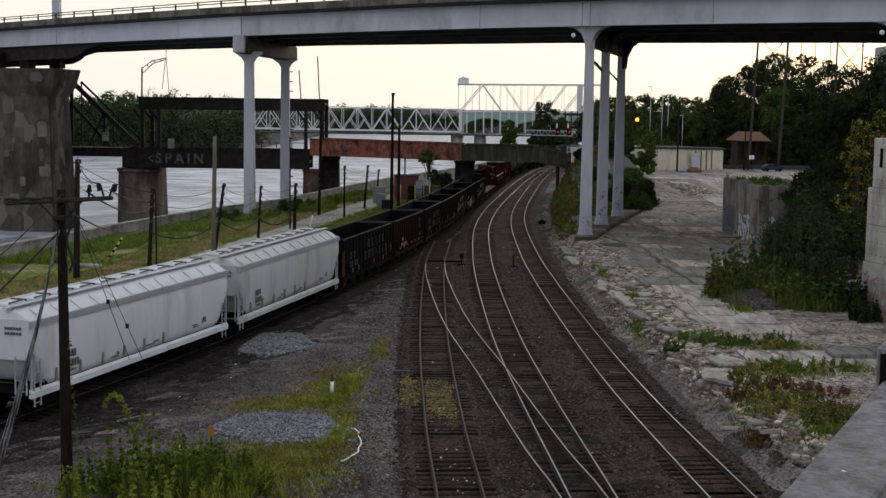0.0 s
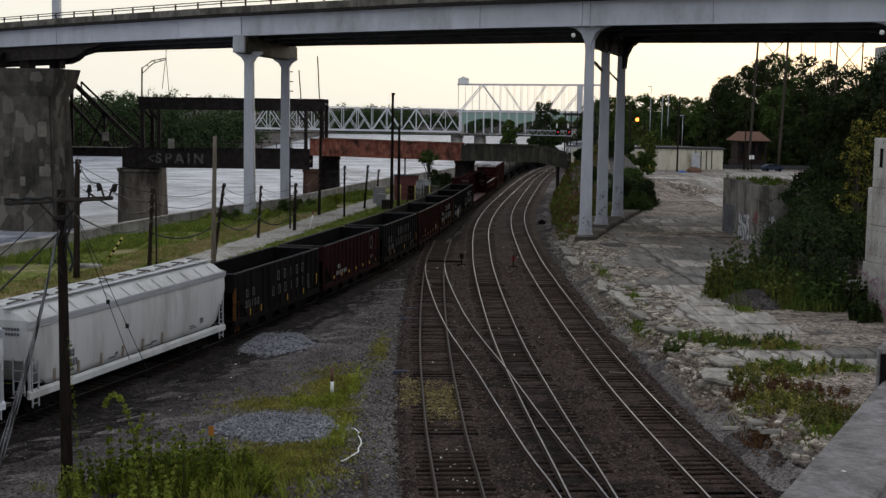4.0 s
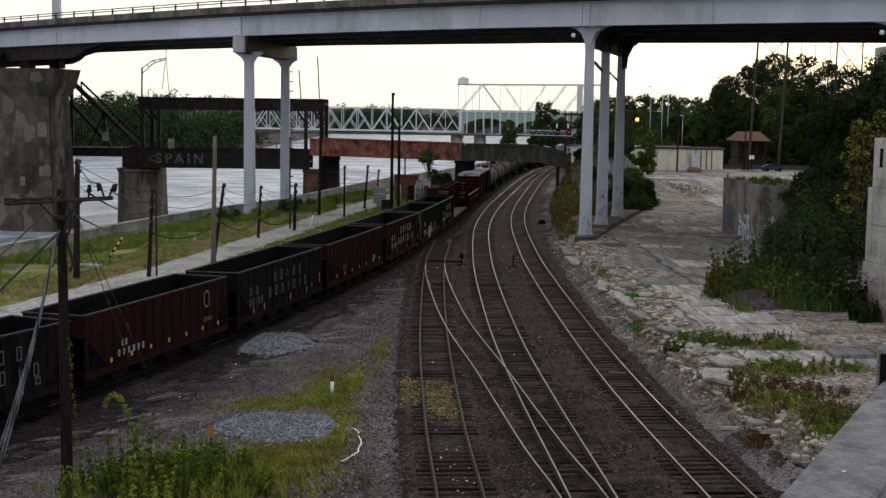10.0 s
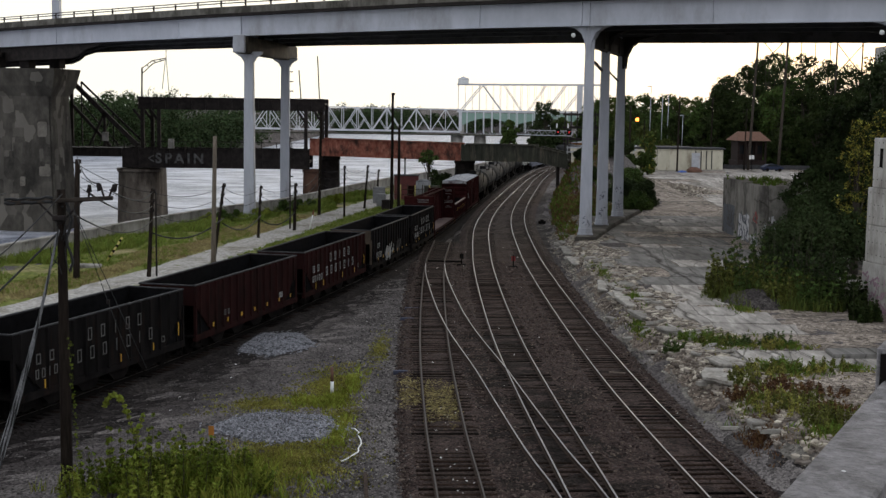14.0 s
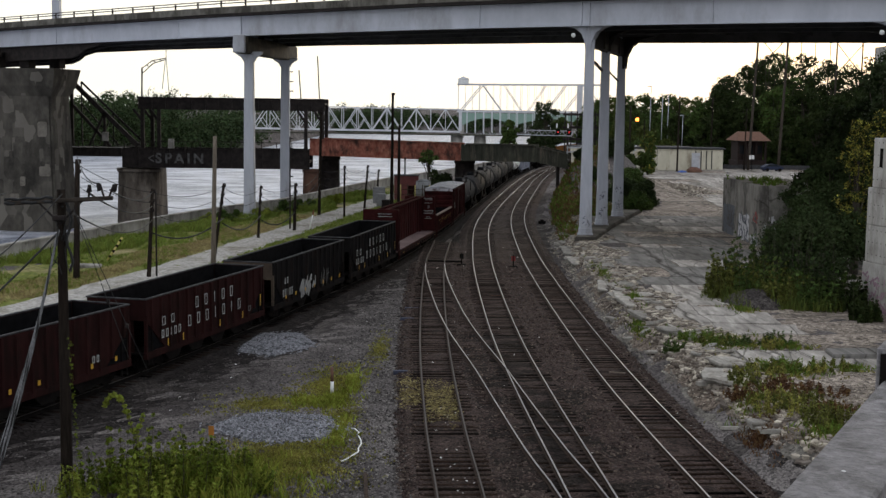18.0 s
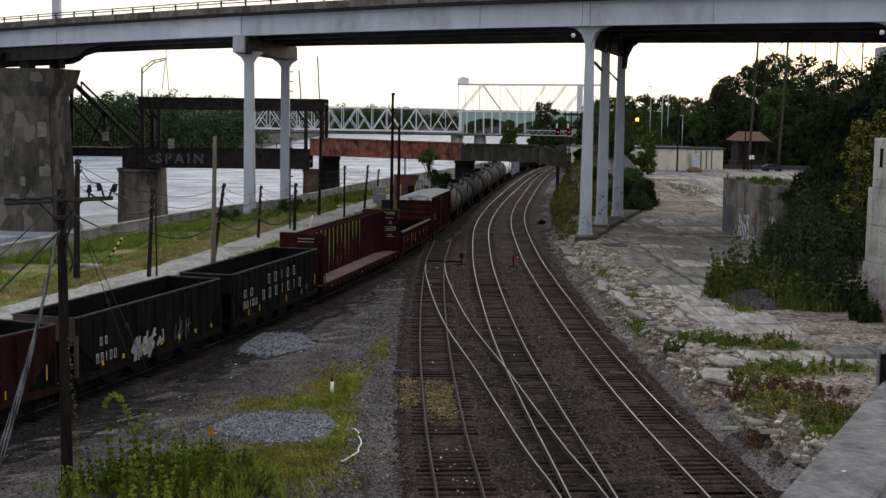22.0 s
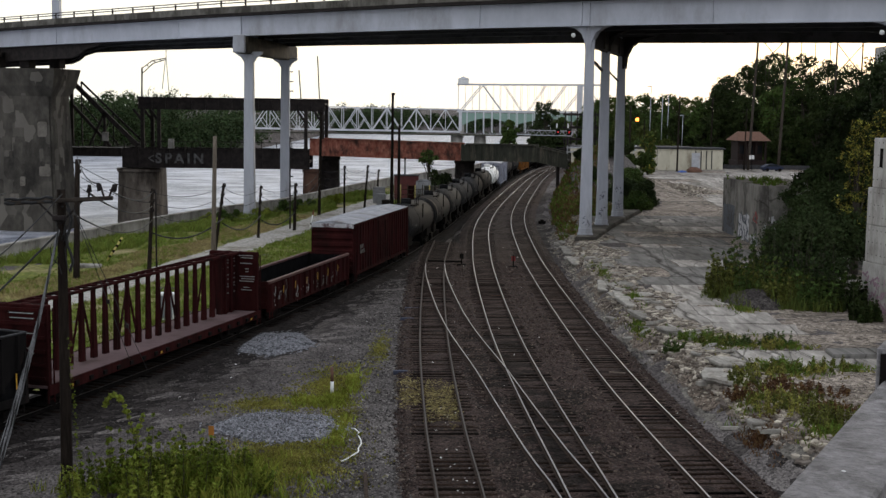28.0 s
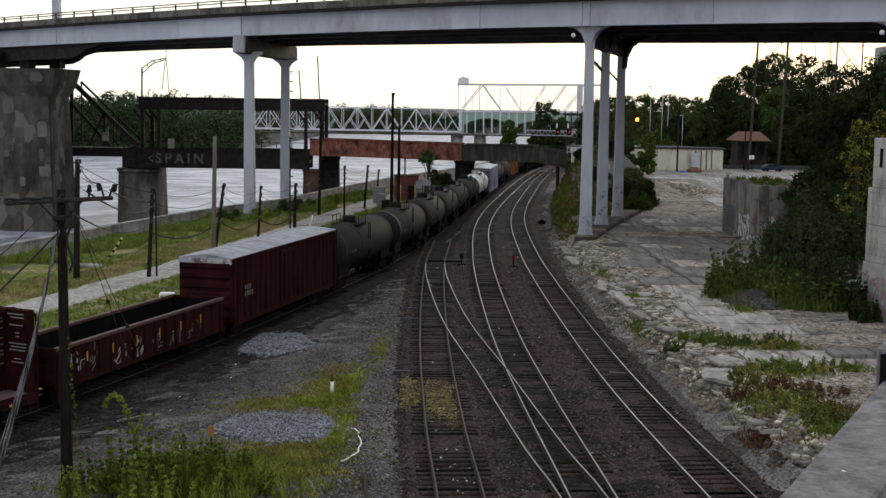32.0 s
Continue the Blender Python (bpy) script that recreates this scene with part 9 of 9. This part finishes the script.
    # dark steel approach structure beyond the signals
    v = thing("steel_approach", pose(0, 0, 0), "dark steel viaduct approach beyond the signals", "viaduct", kind="structure")
    for z in (5.5, 8.2, 11.2):
        bm = B()
        beam(bm, (27.5, 300, z), (38, 304, z), 0.5, 0.5)
        part("cross_girder", bm, M_DARKSTEEL, v)
    for k in range(8):
        bm = B()
        x = 28 + k * 1.4
        beam(bm, (x, 300.5, -0.5), (x, 300.5, 12.0), 0.28, 0.28)
        part("trestle_post", bm, M_DARKSTEEL, v)
    # road barrier at the bridge end
    bm = B()
    for z in (6.3, 6.9):
        beam(bm, (17.5, 184.5, z), (28, 188, z + 0.3), 0.1, 0.22)
    for k in range(6):
        x = 17.6 + k * 2
        beam(bm, (x, 184.5 + (x - 17.5) / 3, 5.0), (x, 184.5 + (x - 17.5) / 3, 7.2), 0.12, 0.12)
    solid("road_barrier", bm, M_ROOFTIN, "pale metal road barrier on the bridge approach", "barrier", kind="structure")
    # sheds and cabinets by the tracks
    t = thing("red_shed", pose(-6.8, 176.5, -0.42), "small flat-roofed dark red shed", "shed")
    bm = B()
    box(bm, 0, 3.3, 0, 3, 0, 3.4, 0.02)
    part("wall", bm, M_SHEDRED, t)
    bm = B()
    box(bm, -0.1, 3.4, -0.1, 3.1, 3.4, 3.5)
    part("roof", bm, M_DARKROOF, t)
    bm = B()
    box(bm, 1.9, 2.8, -0.04, 0.0, 0, 2.1)
    part("door", bm, M_CARBROWN, t)
    bm = B()
    rod(bm, (-2.8, 176, -0.4), (-2.8, 176, 2.3), 1.0, 18)
    rod(bm, (-2.8, 176, 2.3), (-2.8, 176, 2.6), 1.0, 18, 0.5)
    solid("white_tank", bm, M_CABGREY, "squat grey-white storage tank", "tank")
    for x, y, w, h, m in ((-8.6, 171, 0.8, 2.2, M_CABGREY), (-8.0, 165, 0.6, 1.7, M_CABGREY), (-7.2, 160, 0.5, 1.3, M_DARKSTEEL), (-1.6, 172, 1.0, 2.4, M_GREENSTEEL)):
        t = thing("relay_cabinet", pose(x, y, -0.42), "grey steel relay cabinet beside the track" if m is M_CABGREY else "dark steel relay cabinet", "cabinet", "relay cabinets")
        bm = B()
        box(bm, -w, w, -0.5, 0.5, 0.1, h, 0.03)
        part("body", bm, m, t)
        bm = B()
        box(bm, -w * 0.9, w * 0.9, -0.53, -0.5, 0.25, h - 0.15)
        part("door", bm, m, t)
        bm = B()
        box(bm, -w - 0.1, w + 0.1, -0.6, 0.6, 0, 0.1)
        part("plinth", bm, M_CONC, t)
    t = thing("pipe_fence", pose(0, 0, 0), "rusty pipe fence round the shed yard", "fence", kind="structure")
    for k in range(6):
        bm = B()
        x = -6.6 + k * 0.95
        rod(bm, (x, 168, -0.4), (x, 168, 2.3), 0.06, 6)
        part("fence_post", bm, M_DRYPOLE if k % 2 else M_RUST, t)
    bm = B()
    rod(bm, (-6.6, 168, 1.7), (-1.9, 168, 1.7), 0.04, 6)
    rod(bm, (-6.6, 168, 1.0), (-1.9, 168, 1.0), 0.04, 6)
    part("fence_rail", bm, M_RUST, t)


M_SHEDRED = mat("shed_red", (0.1, 0.03, 0.03), (0.15, 0.05, 0.045), 1.5, 0.8, 0.1, stain=(0.08, 0.04, 0.035), stain_scale=0.6)


# ---- trees ----
def build_trees():
    # wooded rise behind the lot
    rows = ((58.5, 294, 14.5, 5), (62, 292, 18, 6), (66.5, 288, 22.4, 7), (70.5, 286, 25.2, 7.2), (75.5, 290, 25.4, 7.5), (80.5, 288, 25.4, 7.5), (85.5, 288, 24.0, 7.5), (90.5, 286, 22.6, 7.5), (96, 284, 23.4, 7.5), (101, 282, 23.2, 8), (60, 284, 12, 5.5), (65, 280, 15, 6.5), (71, 279, 17, 7), (77, 278, 17, 6.5), (83, 276, 16, 7),
            (89, 274, 17, 7), (95, 271, 18, 7.5), (101, 268, 20, 8), (71, 268, 9, 5), (77, 266, 12, 6), (84, 264, 13, 6), (91, 260, 15, 7), (54.5, 300, 11, 4.5), (64, 296, 20, 6.5), (73, 298, 24.5, 7), (106, 282, 24, 8), (82, 298, 19.5, 7.5), (88.5, 297, 18.5, 7.5), (94.5, 295, 18, 7.5), (100, 293, 19.5, 7.5))
    for k, (x, y, h, r) in enumerate(rows):
        tree(x, y, LOT + 0.0, h, r, M_LEAFMID if k % 4 else M_LEAF, 9000, 0.24, 200 + k, "tall dark green tree in the wood behind the lot", 0.06, group="woodland trees")
    rows = ((44, 352, 16, 5.5), (50, 350, 16.2, 6), (56, 346, 16.2, 6), (61.5, 342, 16.5, 6), (39, 352, 14, 5), (41, 345, 15, 4.5), (47, 350, 16.5, 5), (53, 345, 17, 5.5), (59, 340, 17, 5.5), (65, 335, 16, 5.5), (37, 340, 12, 4), (50, 330, 12, 4.5), (44, 325, 10, 4), (56, 322, 12, 5), (61, 318, 12, 5), (48, 312, 8, 4), (41.5, 305, 7, 3.5), (55, 308, 8, 4), (50, 292, 5, 3.5), (44, 290, 5, 3.5))
    for k, (x, y, h, r) in enumerate(rows):
        tree(x, y, LOT, h * 0.96, r, M_LEAF if k % 3 else M_LEAFOLIVE, 5600, 0.26, 240 + k, "green tree beyond the lot", 0.08, group="woodland trees")
    # Yellow leaf quads stand for the street lamp's light on this tree.
    tree(36.7, 232, LOT, 8.0, 2.4, M_LEAF, 3200, 0.2, 261, "small tree, the street lamp's yellow light put into its leaves", 0.1, group="woodland trees", accents=(M_LEAFYELLOW, 0.3))
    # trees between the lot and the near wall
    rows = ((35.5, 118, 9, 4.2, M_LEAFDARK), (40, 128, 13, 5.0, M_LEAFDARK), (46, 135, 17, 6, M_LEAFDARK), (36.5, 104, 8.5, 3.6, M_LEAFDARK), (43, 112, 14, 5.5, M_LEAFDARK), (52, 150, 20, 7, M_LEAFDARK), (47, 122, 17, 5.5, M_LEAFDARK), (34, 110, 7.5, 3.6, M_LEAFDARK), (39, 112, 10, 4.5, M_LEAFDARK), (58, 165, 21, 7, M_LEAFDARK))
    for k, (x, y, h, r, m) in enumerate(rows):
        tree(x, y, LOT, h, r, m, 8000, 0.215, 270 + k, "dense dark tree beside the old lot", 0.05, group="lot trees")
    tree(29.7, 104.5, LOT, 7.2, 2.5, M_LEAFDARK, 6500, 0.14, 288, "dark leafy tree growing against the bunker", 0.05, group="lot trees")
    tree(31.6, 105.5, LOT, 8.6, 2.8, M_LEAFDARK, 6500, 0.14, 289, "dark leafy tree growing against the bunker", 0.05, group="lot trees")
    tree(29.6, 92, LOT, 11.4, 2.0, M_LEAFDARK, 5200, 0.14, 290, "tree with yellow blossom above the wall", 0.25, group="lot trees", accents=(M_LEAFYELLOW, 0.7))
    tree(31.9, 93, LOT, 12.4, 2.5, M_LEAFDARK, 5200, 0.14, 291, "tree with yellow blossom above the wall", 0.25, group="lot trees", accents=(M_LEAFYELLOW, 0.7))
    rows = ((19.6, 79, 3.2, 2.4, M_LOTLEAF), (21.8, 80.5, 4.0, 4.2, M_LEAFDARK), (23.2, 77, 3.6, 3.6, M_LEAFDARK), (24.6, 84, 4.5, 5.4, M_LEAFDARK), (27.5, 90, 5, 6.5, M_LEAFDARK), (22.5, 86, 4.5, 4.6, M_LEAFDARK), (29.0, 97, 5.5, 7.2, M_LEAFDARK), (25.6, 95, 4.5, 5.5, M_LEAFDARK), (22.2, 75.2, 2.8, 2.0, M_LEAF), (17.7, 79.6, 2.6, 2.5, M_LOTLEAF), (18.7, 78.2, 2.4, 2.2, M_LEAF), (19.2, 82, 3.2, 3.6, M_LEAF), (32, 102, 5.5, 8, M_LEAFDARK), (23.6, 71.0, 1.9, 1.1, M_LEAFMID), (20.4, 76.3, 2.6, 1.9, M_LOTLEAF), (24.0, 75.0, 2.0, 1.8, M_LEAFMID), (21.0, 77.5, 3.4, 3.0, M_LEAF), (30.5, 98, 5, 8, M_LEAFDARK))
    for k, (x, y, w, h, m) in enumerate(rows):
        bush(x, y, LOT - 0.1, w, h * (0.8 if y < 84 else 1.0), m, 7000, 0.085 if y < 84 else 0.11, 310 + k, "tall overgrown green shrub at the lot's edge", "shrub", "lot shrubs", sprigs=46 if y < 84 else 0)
    nr = np.random.default_rng(8)
    g = patch(nr, 420, 18.2, 78.6, 1.2, 2.2) + patch(nr, 200, 21.8, 75.0, 1.8, 0.9)
    tufts("lot_edge_grass", g, 0.3, 1.2, M_BRUSH, "long olive grass before the shrubs", 71, lean=0.3, width=0.02)
    g = patch(nr, 520, 18.4, 80.0, 1.0, 2.0) + patch(nr, 420, 21.0, 77.2, 1.7, 1.5)
    tufts("tall_brush", g, 0.8, 2.3, M_BRUSH, "tall feathery brush at the lot's edge", 74, blades=7, lean=0.2, width=0.014)
    bm = B()
    loft(bm, [[(18.95 + 1.1 * r * math.cos(a) * (1 + 0.12 * math.sin(3 * a)), 76.9 + 1.5 * r * math.sin(a), z) for a in np.linspace(0, 6.28, 19)[:-1]] for r, z in ((1.75, LOT - 0.1), (1.35, LOT + 0.3), (0.95, LOT + 0.55), (0.5, LOT + 0.74), (0.12, LOT + 0.8))])
    solid("dirt_mound", bm, M_GRIMESHADE, "low mound of dark dirt by the shrubs", "mound")
    # embankment shrubs by the far abutment
    rows = ((21.8, 158, 4, 4.2), (23.4, 164, 4, 4.6), (20.5, 170, 4, 2.6), (25.2, 170, 4, 3.6), (24.2, 156, 3.5, 4.2), (22.6, 150, 3.2, 3.2), (23, 176, 4, 3.5), (27.0, 180, 4.5, 2.4), (19, 178, 2.6, 1.8), (21.5, 145, 2.6, 2.2), (25.5, 186, 4.5, 2.5))
    for k, (x, y, w, h) in enumerate(rows):
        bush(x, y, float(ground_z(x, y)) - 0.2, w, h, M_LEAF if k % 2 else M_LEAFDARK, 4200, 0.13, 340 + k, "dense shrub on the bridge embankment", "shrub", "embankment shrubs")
    g = scatter(nr, 2600, 10, 30, 118, 190, lambda x, y: (x > toe(y) + 1) & (x < toe(y) + 8) & (x < y * 0.155) & ((y > 140) | (x < toe(y) + 2.6)))
    tufts("embankment_weeds", g[:1150], 0.2, 0.75, M_REDBROWN, "brown and russet weeds on the embankment slope", 72, width=0.05)
    tufts("embankment_grass", g[1150:], 0.2, 0.75, M_LOTWEED, "green weeds on the embankment slope", 73, width=0.05)
    # trees round the far curve and the shed
    for k, (x, y, h, r, m) in enumerate(((26, 335, 15.5, 5.2, M_LEAFDARK), (17.5, 345, 10, 3.2, M_LEAF), (31, 345, 11, 4.0, M_LEAF), (21, 300, 7, 2.6, M_LEAFDARK), (24.5, 310, 8, 3, M_LEAFDARK))):
        tree(x, y, -0.4, h, r, m, 5200, 0.26, 380 + k, "dark leafy tree beyond the tracks' curve", 0.15, group="far trees")
    tree(-2.2, 176, -0.4, 7.4, 1.5, M_LEAF, 700, 0.16, 390, "slim feathery tree by the shed", 0.72, group="shed trees")
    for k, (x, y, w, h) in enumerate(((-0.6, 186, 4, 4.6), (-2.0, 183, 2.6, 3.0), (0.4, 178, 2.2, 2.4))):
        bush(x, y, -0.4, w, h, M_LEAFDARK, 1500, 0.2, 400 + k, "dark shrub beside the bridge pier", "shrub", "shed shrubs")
    # far woods: one crown-built mass each side of the river
    nr = np.random.default_rng(44)
    cs, rs = [], []
    for i in range(900):
        x = nr.uniform(-185, -20)
        y = np.interp(x, [-400, -150, -112, -95, -80, -75], [315, 415, 455, 478, 508, 860]) + (nr.uniform(2, 40) if i % 2 else nr.uniform(2, 140))
        h = (nr.uniform(12, 14.5) + 1.6 * math.sin(x * 0.09)) * (1 if x < -100 else 0.72)
        for q in range(4):
            cs.append((x + nr.normal(0, 2), y + nr.normal(0, 2), float(ground_z(x, y)) + h * (-0.08 + 0.3 * q)))
            rs.append(nr.uniform(3.4, 5.6) * (1.1 - 0.16 * q))
    v, f = leaf_cloud(nr, cs, rs, 235000, 0.44, 0.9)
    tagged(raw("far_woods", v, f, M_FARLEAF), "hazy green woods along the far river bank", "woods", kind="stuff")
    cs, rs = [], []
    for i in range(420):
        x, y = nr.uniform(-260, 150), nr.uniform(895, 960)
        cs.append((x, y, nr.uniform(-8, 5)))
        rs.append(nr.uniform(5, 8))
    v, f = leaf_cloud(nr, cs, rs, 30000, 1.4, 0.8)
    tagged(raw("distant_ridge_woods", v, f, M_FARLEAF), "distant wooded ridge beyond the river", "woods", kind="stuff")


M_REDBROWN = foliage("russet_blades", (0.11, 0.06, 0.03), (0.18, 0.1, 0.05))
M_FARLEAF = foliage("far_leaf", (0.02, 0.035, 0.014), (0.052, 0.074, 0.027), 0.22)


# ---- the overpass under the camera ----
def build_overpass():
    o = thing("overpass_parapet", pose(1.082, 3.978, 11.11, 0, 0, -27.5), "worn grey concrete parapet top of the overpass", "parapet", kind="structure")
    bm = B()
    box(bm, 0.0, 0.271, -30, 1.98, -1.4, 0.0, 0.012)
    part("coping", bm, M_PARAPET, o, "stained and pitted concrete coping")
    bm = B()
    box(bm, -0.035, 0.45, 2.02, 2.6, -1.4, 0.145, 0.01)
    pier = part("end_post", bm, M_PARAPET, o, "concrete end post")
    # Flat dark plate on the post: the shade of a recess, as colour.
    bm = B()
    box(bm, -0.015, 0.4, 2.005, 2.022, -0.6, 0.115)
    part("recess", bm, M_UNDER, pier, "dark plate standing for the shade in the post's recess")
    bm = B()
    box(bm, -0.05, 9.0, -30, 12, -1.9, -1.405)
    solid("overpass_deck", bm, M_CONC, "plain concrete overpass deck", "deck", kind="structure", m=o.matrix_basis.copy())
    for y0 in (-27, -8):
        bm = B()
        box(bm, 0.6, 8.4, y0, y0 + 1.4, -12.2, -1.91, 0.08)
        solid("overpass_pier", bm, M_CONC, "plain concrete wall pier under the overpass", "pier", "overpass piers", "structure", m=o.matrix_basis.copy())
    bm = B()
    bmesh.ops.create_icosphere(bm, subdivisions=1, radius=0.007, matrix=Matrix.Translation((0.13, 0.35, 0.002)) @ Matrix.Diagonal((1.3, 0.9, 0.3, 1)))
    solid("white_fleck", bm, M_WHITE, "small white fleck lying on the parapet", "debris", m=o.matrix_basis.copy())


M_PARAPET = mat("parapet_concrete", (0.165, 0.156, 0.156), (0.255, 0.244, 0.245), 5, 0.95, 0.6, stain=(0.105, 0.099, 0.096), stain_scale=4.0, stain_at=0.5, bump_scale=40, speck=0.12, speck_scale=40)

build_ground()
build_water()
build_highway()
build_old_bridge()
build_truss_bridge()
build_riverside()
build_poles()
build_train()
build_traffic()
build_yard()
build_lot_buildings()
build_masts()
build_trees()
build_overpass()
build_tracks()
build_lot()
motions()
